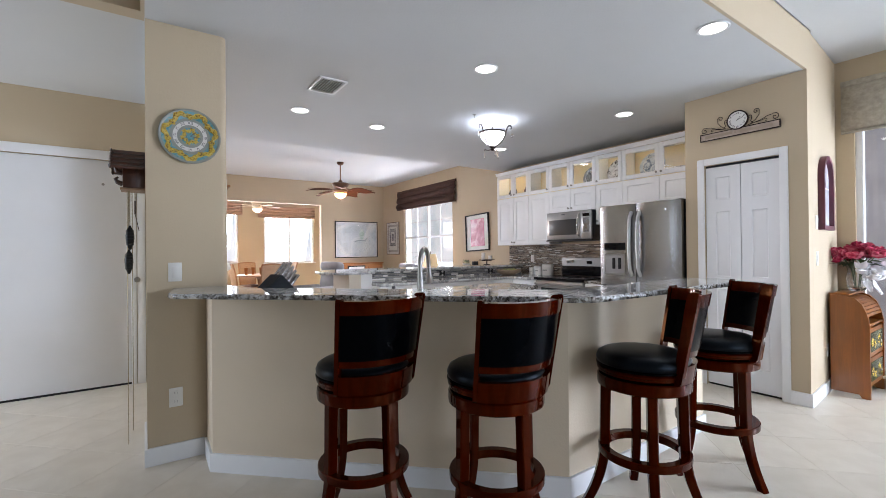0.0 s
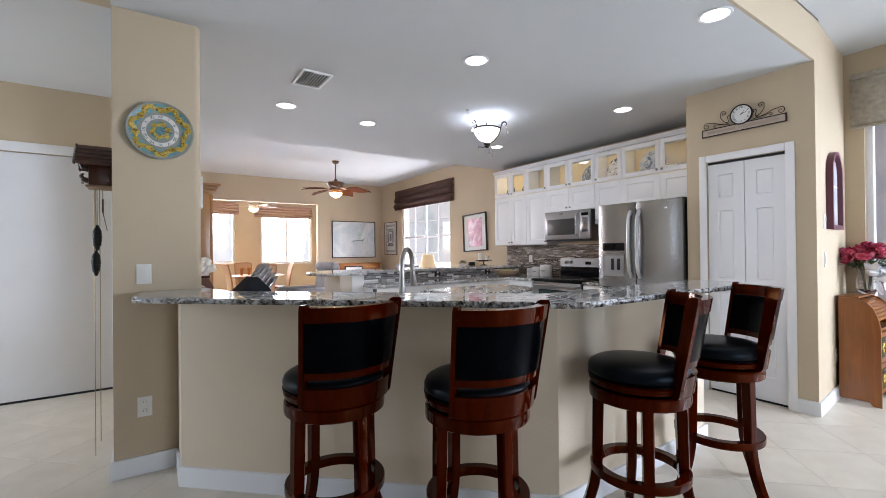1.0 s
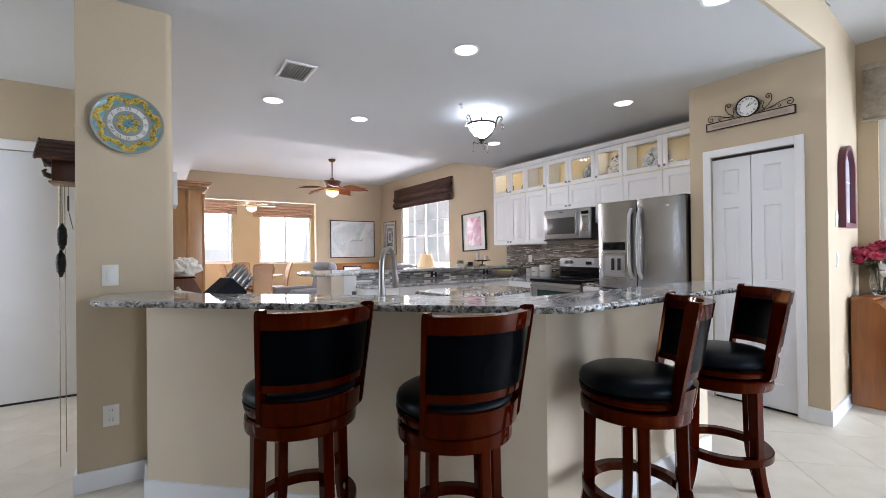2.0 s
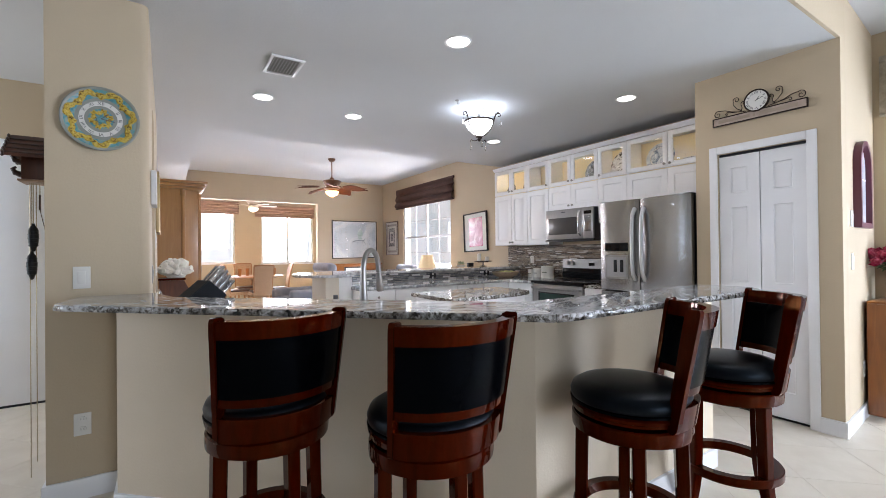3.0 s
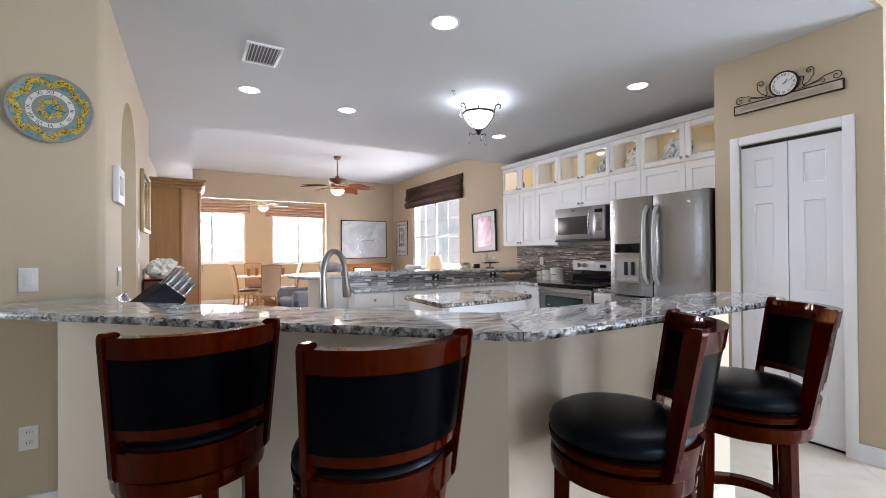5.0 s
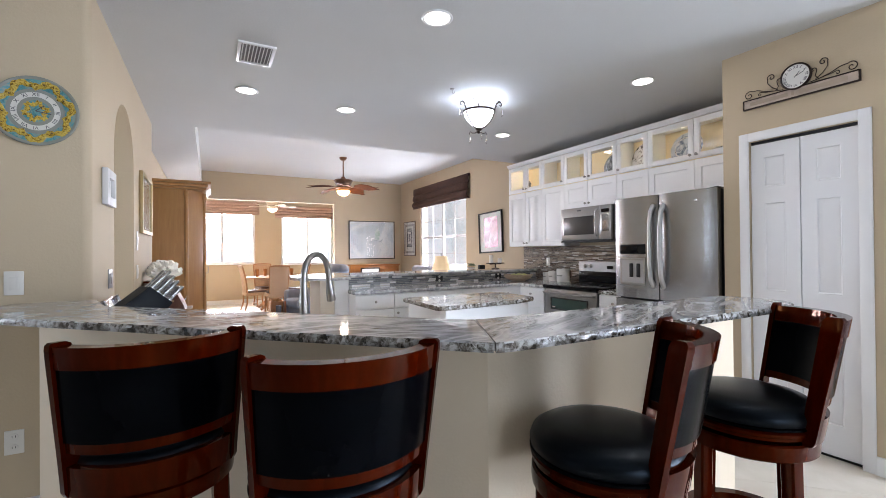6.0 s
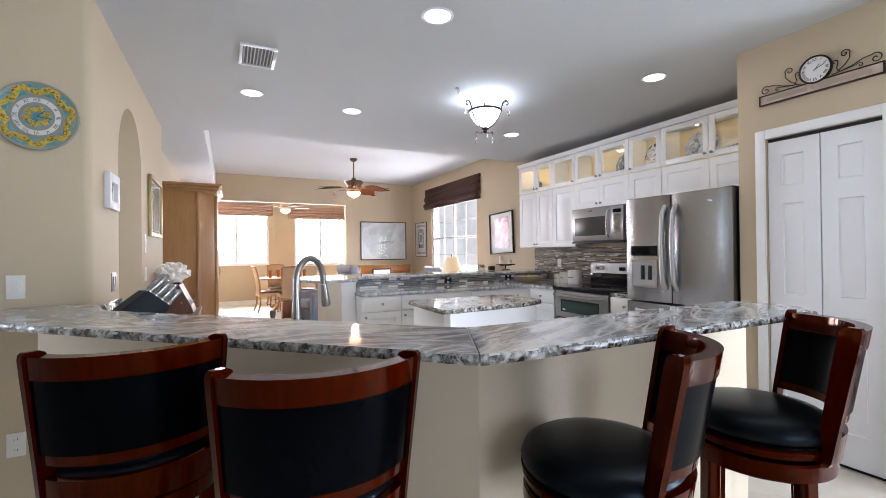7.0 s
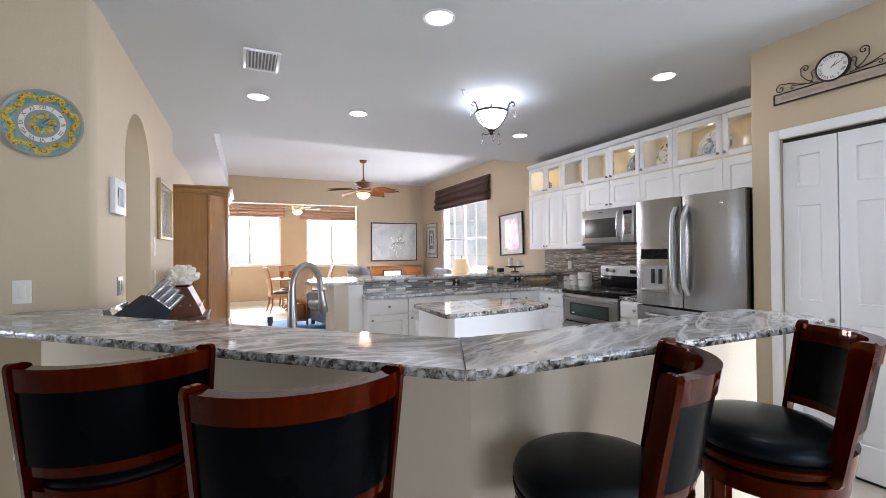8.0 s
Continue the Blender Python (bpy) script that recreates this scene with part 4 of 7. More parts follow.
BLUEPLATE = patterned("blue_and_white_glaze", (0.10, 0.14, 0.22), (0.55, 0.60, 0.66), (0.8, 0.8, 0.78), 9)
CREAMPLATE = patterned("cream_floral_glaze", (0.08, 0.06, 0.05), (0.72, 0.70, 0.66), (0.85, 0.84, 0.81), 14)
GREYPLATE = patterned("grey_glaze", (0.10, 0.10, 0.10), (0.26, 0.27, 0.26), (0.45, 0.44, 0.40), 10)
plate_on_edge("plate", 3.06, 0.165, BLUEPLATE, CREAMPLATE, "large blue and white plate standing in the lit cabinet")
plate_on_edge("plate", 3.52, 0.168, CREAMPLATE, CREAMPLATE, "cream plate with dark flowers standing in the lit cabinet")
plate_on_edge("plate", 3.93, 0.15, GREYPLATE, BLUEPLATE, "grey glazed plate standing in the lit cabinet")
plate_on_edge("plate", 5.14, 0.11, WALNUT, WALNUT, "small dark plate standing in the lit cabinet")
plate_on_edge("plate", 5.52, 0.10, GREYPLATE, WALNUT, "small grey brown plate standing in the lit cabinet")
bw = solid("bowl", lathe(bm_new(), [(0, 2.1405), (0.05, 2.1405), (0.10, 2.17), (0.13, 2.21), (0.124, 2.21), (0.095, 2.176), (0.045, 2.15), (0, 2.15)], 28, (5.19, 2.64)), CREAMPLATE, "white bowl in the lit cabinet", "bowl")
solid("cup", lathe(bm_new(), [(0, 2.1405), (0.03, 2.1405), (0.04, 2.17), (0.034, 2.20), (0.028, 2.20), (0.032, 2.17), (0, 2.15)], 18, (5.17, 4.68)), WALNUT, "small dark cup in the lit cabinet", "cup")

# ---- microwave ----
mw = thing("microwave", pose(4.97, 4.532, 1.385, 0, 0, -90), "stainless over-the-range microwave with black window", "microwave")
part("body", B(0.001, 0.769, 0.03, WX - 4.97 - 0.014, 0.002, 0.42, 0.003), STEEL_D, mw)
md = part("door", B(0.0, 0.605, 0.0, 0.03, 0.03, 0.42, 0.005), STEEL_L, mw)
part("window", B(0.045, 0.525, -0.003, 0.0, 0.09, 0.31, 0.001), plain("smoked_oven_glass", (0.045, 0.043, 0.042), 0.22), md)
part("handle", bow_handle(0.575, 0.07, 0.38, 0.045, 0.010), CHROME, md)
part("control_panel", B(0.609, 0.77, 0.0, 0.03, 0.03, 0.42, 0.005), STEEL_L, mw)
part("display", B(0.635, 0.745, -0.003, 0.0, 0.335, 0.375), BLACKGLASS, mw)
part("keypad", B(0.64, 0.74, -0.0025, 0.0, 0.12, 0.315, 0.001), STEEL, mw)
part("badge", B(0.27, 0.33, -0.002, 0.0, 0.375, 0.388), STEEL_D, mw)
part("vent_grille", B(0.0, 0.77, 0.004, 0.03, 0.002, 0.026), BLACK, mw)
lamp("hood_lamp", "AREA", pose(5.22, 3.68, 1.375), 3.6, (1.0, 0.66, 0.32), 0.10)

# ---- range ----
rg = thing("range", pose(4.50, 4.345, 0, 0, 0, -90) @ Matrix.Diagonal((1.11, 1, 1, 1)), "stainless electric range with black glass cooktop", "stove")
part("body", B(0.004, 0.716, 0.03, 0.66, 0.02, 0.862, 0.003), BLACK, rg)
part("cooktop", B(0.0, 0.72, -0.02, 0.61, 0.864, 0.892, 0.006), BLACKGLASS, rg)
od = part("oven_door", B(0.01, 0.71, 0.0, 0.03, 0.555, 0.85, 0.008), STEEL_L, rg)
part("oven_window", B(0.125, 0.59, -0.004, 0.0, 0.632, 0.742, 0.002), GREENCLOCK, od)
fm = bm_new()
for q in ((0.105, 0.61, 0.742, 0.756), (0.105, 0.61, 0.618, 0.632), (0.105, 0.125, 0.632, 0.742), (0.59, 0.61, 0.632, 0.742)):
    box(fm, q[0], q[1], -0.003, 0.0, q[2], q[3], 0.001)
part("window_surround", fm, BLACK, od)
part("badge", B(0.135, 0.175, -0.0052, -0.0041, 0.640, 0.654), CHROME, od)


def bar_handle(z):
    return tube(bm_new(), [(0.03, 0.004, z), (0.035, -0.035, z), (0.06, -0.05, z), (0.66, -0.05, z), (0.685, -0.035, z), (0.69, 0.004, z)], 0.014, 12)


part("handle", bar_handle(0.808), STEEL_L, od)
lo_door = part("storage_drawer", B(0.01, 0.71, 0.0, 0.03, 0.08, 0.54, 0.006), STEEL_L, rg)
part("handle", bar_handle(0.505), STEEL_L, lo_door)
bp = part("back_panel", B(-0.03, 0.72, 0.612, 0.68, 0.893, 1.15, 0.006), plain("satin_panel_steel", (0.33, 0.325, 0.32), 0.6, 1.0, vary=0.04), rg)
part("panel_glass", B(-0.026, 0.716, 0.606, 0.612, 0.896, 1.032, 0.002), BLACKGLASS, bp)
part("clock", B(0.36, 0.44, 0.608, 0.612, 1.065, 1.105, 0.001), BLACKGLASS, bp)
for x in (0.06, 0.14, 0.58, 0.66):
    kb = lathe(bm_new(), [(0, 0), (0.024, 0), (0.024, 0.012), (0.018, 0.024), (0, 0.025)], 18)
    part("knob", moved(kb, pose(x, 0.612, 1.093, 90, 0, 0)), NICKEL, bp)
for x, y, r in ((0.19, 0.16, 0.10), (0.53, 0.16, 0.08), (0.19, 0.44, 0.08), (0.53, 0.44, 0.10)):
    part("burner_ring", lathe(bm_new(), [(r, 0.8925), (r + 0.004, 0.8925), (r + 0.004, 0.8932), (r, 0.8932), (r, 0.8925)], 36, (x, y)), STEEL_D, rg)


# ---- base cabinets and counters ----
def base_cabinet(m, w, label, depth=0.58, doors=2):
    b = thing("base_cabinet", m, label, "cabinet", "base cabinets")
    part("carcass", B(0.001, w - 0.001, 0.0, depth, 0.10, 0.84), CAB, b)
    part("toe_kick", B(0.001, w - 0.001, 0.06, depth, 0.0, 0.0995), BLACK, b)
    dwr = part("drawer_front", moved(B(0, w - 0.006, 0, 0.02, 0, 0.150, 0.004), pose(0.003, -0.02, 0.685)), CAB, b)
    knob(dwr, w / 2, -0.02, 0.76)
    dw_ = w / doors
    for i in range(doors):
        cabinet_door(b, dw_, 0.57, i * dw_, 0.108, dw_ - 0.035 if i == 0 and doors == 2 else 0.035, 0.52)
    return b


for i in range(5):
    x0 = 2.362 + i * 0.433
    d = base_cabinet(pose(x0, 4.82, 0), 0.432, "white base cabinet with drawer under granite counter", 0.585, 1)
base_cabinet(pose(4.53, 4.80, 0, 0, 0, -90), 0.445, "white corner base cabinet with drawer beside the range", 0.77, 1)
base_cabinet(pose(4.53, 3.536, 0, 0, 0, -90), 0.362, "white base cabinet between range and refrigerator", 0.77, 1)
ct = tagged(new("peninsula_counter"), "grey granite worktop along peninsula and wall", "countertop")
part("granite_slab", rough_slab([(2.345, 4.78), (4.50, 4.78), (4.50, 4.355), (WX - 0.012, 4.355), (WX - 0.012, 5.405), (2.345, 5.405)], 0.036, 5, amp=0.002), GRANITE_B, ct)
ct.matrix_world = pose(0, 0, 0.844)
c2 = tagged(new("side_counter"), "short grey granite worktop beside the range", "countertop")
broken_edge(part("granite_slab", rough_slab([(4.50, 3.172), (WX - 0.012, 3.172), (WX - 0.012, 3.538), (4.50, 3.538)], 0.036, 6), GRANITE_B, c2))
c2.matrix_world = pose(0, 0, 0.844)

setting("peninsula_wall", prism(bm_new(), [(2.05, 5.02), (2.20, 5.02), (2.20, 5.42), (WX, 5.42), (WX, 5.54), (2.05, 5.54)], 0, 0.99), CREAM, "cream half wall of the peninsula", "wall")
setting("peninsula_end_panel", B(2.203, 2.358, 5.03, 5.418, 0, 0.99, 0.003), CAB, "cream end panel of the peninsula", "panel")
rb = tagged(new("raised_bar_top"), "raised grey granite bar top on the peninsula", "countertop")
part("granite_slab", rough_slab([(1.80, 5.35), (1.83, 5.15), (1.92, 5.0), (2.05, 4.95), (2.36, 4.95), (2.40, 5.37), (WX - 0.012, 5.37), (WX - 0.012, 5.86), (2.2, 5.92), (1.95, 5.80), (1.83, 5.6)], 0.031, 8, amp=0.002), GRANITE_B, rb)
rb.matrix_world = pose(0, 0, 0.992)

# island
isl = thing("kitchen_island", pose(0, 0, 0), "white kitchen island with grey granite top", "kitchen island")
itop = part("granite_top", moved(rough_slab([(2.53, 3.95), (2.515, 3.31), (2.525, 3.265), (2.565, 3.245), (3.30, 3.31), (3.53, 3.39), (3.57, 3.43), (3.59, 3.90), (3.52, 3.98), (2.56, 3.98)], 0.034, 9), pose(0, 0, 0.846)), GRANITE_B, isl)
broken_edge(itop)
part("body", prism(bm_new(), [(2.565, 3.33), (2.60, 3.29), (3.29, 3.355), (3.53, 3.46), (3.54, 3.93), (2.575, 3.93)], 0.09, 0.845), CAB, isl)
part("plinth", B(2.64, 3.46, 3.45, 3.88, 0.0, 0.089), CAB, isl)

# ---- mosaic backsplash ----
def mosaic_field(rows, length, seed, material, gap=0.0022, rowh=0.0165):
    """Staggered glass strips in local x and z, their faces at -y."""
    rnd = random.Random(seed)
    v, f = [], []
    for r in range(rows):
        x = -rnd.random() * 0.1
        while x < length:
            w = rnd.choice((0.05, 0.075, 0.10, 0.125))
            a, b = max(0, x), min(length, x + w - gap)
            if b - a > 0.006:
                z0, z1 = r * rowh, (r + 1) * rowh - gap
                d = -0.004 - rnd.random() * 0.0015
                k = len(v)
                v += [(a, d, z0), (b, d, z0), (b, d, z1), (a, d, z1), (a, 0, z0), (b, 0, z0), (b, 0, z1), (a, 0, z1)]
                f += [(k, k + 1, k + 2, k + 3), (k, k + 4, k + 5, k + 1), (k + 1, k + 5, k + 6, k + 2), (k + 2, k + 6, k + 7, k + 3), (k + 3, k + 7, k + 4, k)]
            x += w
    me = bpy.data.meshes.new("mosaic_strips")
    me.from_pydata(v, [], f)
    me.materials.append(material)
    return me


bs = setting("backsplash_range", B(WX - 0.011, WX - 0.007, 3.18, 5.69, 0.882, 1.349), GROUT, "linear glass mosaic backsplash in grey and brown", "backsplash")
ob = tagged(new("mosaic_strips", mosaic_field(28, 2.51, 4, MOSAIC)), kind="stuff")
ob.parent = bs
ob.matrix_basis = pose(WX - 0.011, 5.69, 0.884, 0, 0, -90)
bs2 = setting("backsplash_peninsula", B(2.36, WX - 0.012, 5.4145, 5.4185, 0.881, 0.991), GROUT, "linear glass mosaic strip under the raised bar", "backsplash")
ob = tagged(new("mosaic_strips", mosaic_field(5, 2.94, 6, MOSAIC_GREY, rowh=0.0216)), kind="stuff")
ob.parent = bs2
ob.matrix_basis = pose(2.362, 5.4145, 0.882)

# faucet on the sink counter
fc = thing("kitchen_faucet", pose(1.385, 2.33, 0.88, 0, 0, 40), "tall brushed nickel pull-down faucet with arched spout", "faucet")
part("escutcheon", lathe(bm_new(), [(0, 0), (0.034, 0), (0.034, 0.008), (0.026, 0.016), (0, 0.016)], 24), NICKEL, fc)
body = [(0, 0, 0.01), (0, 0, 0.10), (0, 0, 0.20), (0, 0, 0.27)]
arc = [(0.085 - 0.085 * math.cos(radians(a)), 0, 0.30 + 0.10 * math.sin(radians(a))) for a in range(0, 181, 15)]
part("spout", tube(bm_new(), body + arc + [(0.172, 0, 0.285)], [0.025, 0.023, 0.018, 0.015] + [0.0135] * len(arc) + [0.0135], 16), NICKEL, fc)
part("spray_head", lathe(bm_new(), [(0, 0.0), (0.019, 0.0), (0.021, 0.006), (0.019, 0.04), (0.015, 0.085), (0.0135, 0.10), (0, 0.10)], 20, (0, 0)), NICKEL, fc).matrix_basis = pose(0.19, 0, 0.185, 0, -10, 0)
part("lever", tube(bm_new(), [(0, -0.02, 0.07), (0, -0.05, 0.075), (-0.01, -0.09, 0.10)], [0.010, 0.008, 0.006], 10), NICKEL, fc)
sd = thing("soap_dispenser", pose(1.31, 2.52, 0.88), "small dark soap dispenser at the sink", "soap dispenser")
part("base", lathe(bm_new(), [(0, 0), (0.02, 0), (0.018, 0.01), (0.009, 0.02), (0.009, 0.135), (0.012, 0.15), (0.012, 0.17), (0, 0.172)], 16), STEEL_D, sd)

# ---- family room ----
def leaf_fan(m, label, blade_mat, motor_mat, drop, rad, shade_mat, leafy=True, turn=0):
    f = thing("ceiling_fan", m, label, "ceiling fan")
    part("canopy", lathe(bm_new(), [(0, -0.001), (0.065, -0.001), (0.066, -0.02), (0.045, -0.05), (0.015, -0.06), (0, -0.06)], 28), motor_mat, f)
    part("downrod", tube(bm_new(), [(0, 0, -0.05), (0, 0, -drop)], 0.011, 12), motor_mat, f)
    z = -drop
    part("motor", lathe(bm_new(), [(0, z + 0.05), (0.03, z + 0.05), (0.045, z + 0.01), (0.15, z - 0.005), (0.17, z - 0.02), (0.14, z - 0.07), (0.11, z - 0.12), (0.13, z - 0.14), (0.13, z - 0.16), (0.09, z - 0.175), (0, z - 0.175)], 32), motor_mat, f)
    for k in range(5):
        a = turn + 72 * k
        bm = bm_new()
        n = 12
        up, dn = [], []
        for i in range(n + 1):
            s = i / n
            r = 0.20 + (rad - 0.20) * s
            w = (0.035 + 0.105 * math.sin(math.pi * min(1, s * 1.08 + 0.05)) ** 0.8) if leafy else (0.05 + 0.02 * s if i < n else 0.045)
            sag = -0.06 * s * s if leafy else 0
            up.append((r, w, sag))
            dn.append((r, -w, sag - 0.02 * (1 if not leafy else 0.6)))
        ring = [bm.verts.new((x, y, zz)) for x, y, zz in up] + [bm.verts.new((x, y, zz)) for x, y, zz in reversed(dn)]
        fc_ = bm.faces.new(ring)
        ex = bmesh.ops.extrude_face_region(bm, geom=[fc_])
        bmesh.ops.translate(bm, verts=[g for g in ex["geom"] if isinstance(g, bmesh.types.BMVert)], vec=(0, 0, 0.008))
        bl = part("blade", moved(bm, pose(0, 0, z - 0.135, 0, 0, a) @ pose(0, 0, 0, -15, 0, 0)), blade_mat, f)
        part("blade_arm", moved(B(0.09, 0.24, -0.018, 0.018, -0.006, 0.0, 0.002), pose(0, 0, z - 0.137, 0, 0, a)), motor_mat, bl)
        if leafy:
            part("midrib", moved(tube(bm_new(), [(0.22, 0, 0.012), (rad * 0.6, 0, 0.006), (rad - 0.02, 0, -0.02)], 0.005, 6), pose(0, 0, z - 0.135, 0, 0, a) @ pose(0, 0, 0, -15, 0, 0)), motor_mat, bl)
    part("light_ring", lathe(bm_new(), [(0, z - 0.175), (0.075, z - 0.175), (0.08, z - 0.19), (0.07, z - 0.20), (0, z - 0.20)], 28), motor_mat, f)
    part("glass_shade", lathe(bm_new(), [(0.07, z - 0.195), (0.115, z - 0.20), (0.12, z - 0.215), (0.10, z - 0.255), (0.06, z - 0.285), (0.02, z - 0.297), (0, z - 0.298), (0, z - 0.29), (0.055, z - 0.278), (0.095, z - 0.25), (0.112, z - 0.215), (0.07, z - 0.20)], 28), shade_mat, f)
    part("finial", lathe(bm_new(), [(0, z - 0.297), (0.012, z - 0.30), (0.010, z - 0.315), (0, z - 0.33)], 12), motor_mat, f)
    return f


FANBROWN = wood("carved_fan_wood", (0.045, 0.010, 0.0015), (0.14, 0.035, 0.005), 0.65, 0.0, axis=0)
FANBROWN.node_tree.nodes["Principled BSDF"].inputs["IOR"].default_value = 1.2
leaf_fan(pose(3.16, 8.1, HZ), "brown ceiling fan with carved leaf blades and lit bowl", FANBROWN, wood("fan_motor_bronze", (0.09, 0.03, 0.010), (0.26, 0.10, 0.032), 0.35, 0.3), 0.40, 0.66, glowing("fan_bowl_glass", (1.0, 0.60, 0.26), 5.0), True, 41)
lamp("fan_lamp", "POINT", pose(3.16, 8.1, 2.22), 24, (1.0, 0.86, 0.74), 0.06)
FANCREAM = plain("cream_fan_paint", (0.56, 0.46, 0.32), 0.5)
leaf_fan(pose(2.42, 11.9, 2.72), "cream ceiling fan with lit bowl in the nook", FANCREAM, FANCREAM, 0.12, 0.58, glowing("nook_bowl_glass", (1.0, 0.90, 0.74), 3.0), False, 5)


def roman_shade(name, w, h, m, material, label, folds=4, bulge=0.05):
    """Folded fabric in local x and z (hanging below 0), bulging towards -y."""
    s = thing(name, m, label, "window shade")
    part("headrail", B(0, w, -0.03, -0.001, -0.05, 0.0, 0.003), material, s)
    bm = bm_new()
    n = folds * 8
    prev = None
    for i in range(n + 1):
        f = i / n
        ph = (f * folds) % 1.0 if i < n else 1.0
        y = -0.012 - bulge * (0.25 + 0.75 * f) * math.sin(math.pi * ph) ** 0.7 - 0.012 * f
        z = -f * h
        row = [bm.verts.new((x, y - 0.004 * math.sin(x * 9 + i), z)) for x in np.linspace(0.0, w, 13)]
        if prev:
            for a in range(12):
                bm.faces.new((prev[a], prev[a + 1], row[a + 1], row[a]))
        prev = row
    ob = part("folded_fabric", bm, material, s)
    md_ = ob.modifiers.new("thickness", "SOLIDIFY")
    md_.thickness = 0.006
    part("bottom_batten", B(0.0, w, -0.03 - bulge * 0.3, -0.01, -h - 0.018, -h + 0.002, 0.004), material, s)
    return s


roman_shade("roman_shade", 2.46, 0.45, pose(WX - 0.002, 9.71, 2.755, 0, 0, -90), CURTAIN, "dark brown woven roman shade, raised", 3, 0.06)
roman_shade("roman_shade", 1.72, 0.30, pose(0.46, NY - 0.002, 2.60), TANSHADE, "rose tan woven roman shade, raised", 4, 0.03)
roman_shade("roman_shade", 1.56, 0.30, pose(2.56, NY - 0.002, 2.55), TANSHADE, "rose tan woven roman shade, raised", 4, 0.03)
roman_shade("roman_shade", 2.3, 0.47, pose(CX - 0.004, 1.335, 2.80, 0, 0, -90), GREYSHADE, "taupe woven roman shade, raised", 2, 0.02)


def framed(name, w, h, m, frame_mat, mat_col, art, label, fw=0.018, depth=0.022, glazed=False, margin=0.0):
    """A picture in local x and z, hung with its back at y = 0 and its face towards -y; art: (x0, x1, z0, z1, material) patches."""
    p = thing(name, m, label, "picture")
    bm = bm_new()
    box(bm, 0, fw, -depth, -0.001, 0, h, 0.003)
    box(bm, w - fw, w, -depth, -0.001, 0, h, 0.003)
    box(bm, fw, w - fw, -depth, -0.001, 0, fw, 0.003)
    box(bm, fw, w - fw, -depth, -0.001, h - fw, h, 0.003)
    part("frame", bm, frame_mat, p)
    part("mat_board", B(fw, w - fw, -0.010, -0.002, fw, h - fw), mat_col, p)
    for i, (x0, x1, z0, z1, mt) in enumerate(art):
        part("print", B(x0 * w, x1 * w, -0.0112 - i * 0.0008, -0.0102, z0 * h, z1 * h), mt, p)
    if glazed:
        g = part("glazing", B(fw, w - fw, -0.0175, -0.0155, fw, h - fw), PANE, p)
        g.visible_shadow = False
    return p


PAPER = plain("white_mat_board", (0.76, 0.75, 0.72), 0.7, vary=0.02)
PALEART = patterned("pale_watercolour", (0.58, 0.63, 0.66), (0.70, 0.73, 0.75), (0.80, 0.81, 0.80), 1.8)
PINK = patterned("pink_print", (0.30, 0.045, 0.095), (0.43, 0.10, 0.17), (0.54, 0.24, 0.30), 5)
GREYART = patterned("grey_etching", (0.10, 0.10, 0.11), (0.22, 0.22, 0.24), (0.5, 0.5, 0.5), 9)
GOLD = plain("pale_gold_frame", (0.36, 0.27, 0.13), 0.4, 0.6, vary=0.1)
GREYMAT = plain("grey_mat_board", (0.40, 0.38, 0.36), 0.8)

# horse sketch made of a few strokes
pic = framed("picture", 1.17, 0.93, pose(3.96, FY - 0.001, 1.12), BLACK, PAPER, [(0.03, 0.97, 0.04, 0.96, PALEART)], "large framed pale horse sketch on tan wall", 0.02, 0.025, True)
STROKE = plain("charcoal_stroke", (0.42, 0.47, 0.49), 0.8, vary=0.3, scale=20)
GREENW = patterned("green_wash", (0.36, 0.50, 0.40), (0.55, 0.66, 0.60), (0.72, 0.76, 0.75), 5)
bm = tube(bm_new(), [(0.50, -0.0135, 0.40), (0.60, -0.0135, 0.45), (0.72, -0.0135, 0.46), (0.80, -0.0135, 0.44), (0.86, -0.0135, 0.50)], [0.012, 0.03, 0.035, 0.03, 0.012], 8, 0.02)
for pts in ([(0.60, 0.43), (0.58, 0.30), (0.60, 0.20)], [(0.66, 0.43), (0.64, 0.30), (0.65, 0.19)], [(0.78, 0.42), (0.82, 0.30), (0.79, 0.20)], [(0.82, 0.43), (0.88, 0.33), (0.86, 0.22)]):
    tube(bm, [(x, -0.0135, z) for x, z in pts], [0.014, 0.009, 0.006], 6, 0.05)
part("horse_stroke", bm, STROKE, pic)
part("colour_wash", moved(lathe(bm_new(), [(0, 0), (0.10, 0), (0.09, 0.0008), (0, 0.0008)], 20), pose(0.72, -0.0135, 0.60, 90, 0, 0) @ Matrix.Diagonal((0.7, 1.5, 1, 1))), GREENW, pic)

framed("picture", 0.66, 0.83, pose(WX - 0.001, 10.33, 1.19, 0, 0, -90), WALNUT, PAPER, [(0.10, 0.90, 0.08, 0.92, GREYMAT), (0.16, 0.84, 0.14, 0.86, PAPER), (0.26, 0.74, 0.26, 0.80, GREYART), (0.36, 0.64, 0.36, 0.70, PAPER), (0.42, 0.58, 0.42, 0.64, GREYART)], "grey matted framed etching on tan wall", 0.016, 0.022, True)
pk = framed("picture", 0.70, 0.71, pose(WX - 0.005, 6.91, 1.245, 0, 0, -90) @ pose(0, 0, 0, 0, -2.4, 0), BLACK, PAPER, [(0.22, 0.80, 0.13, 0.87, PINK)], "black framed print with a rose pink figure", 0.022, 0.03)

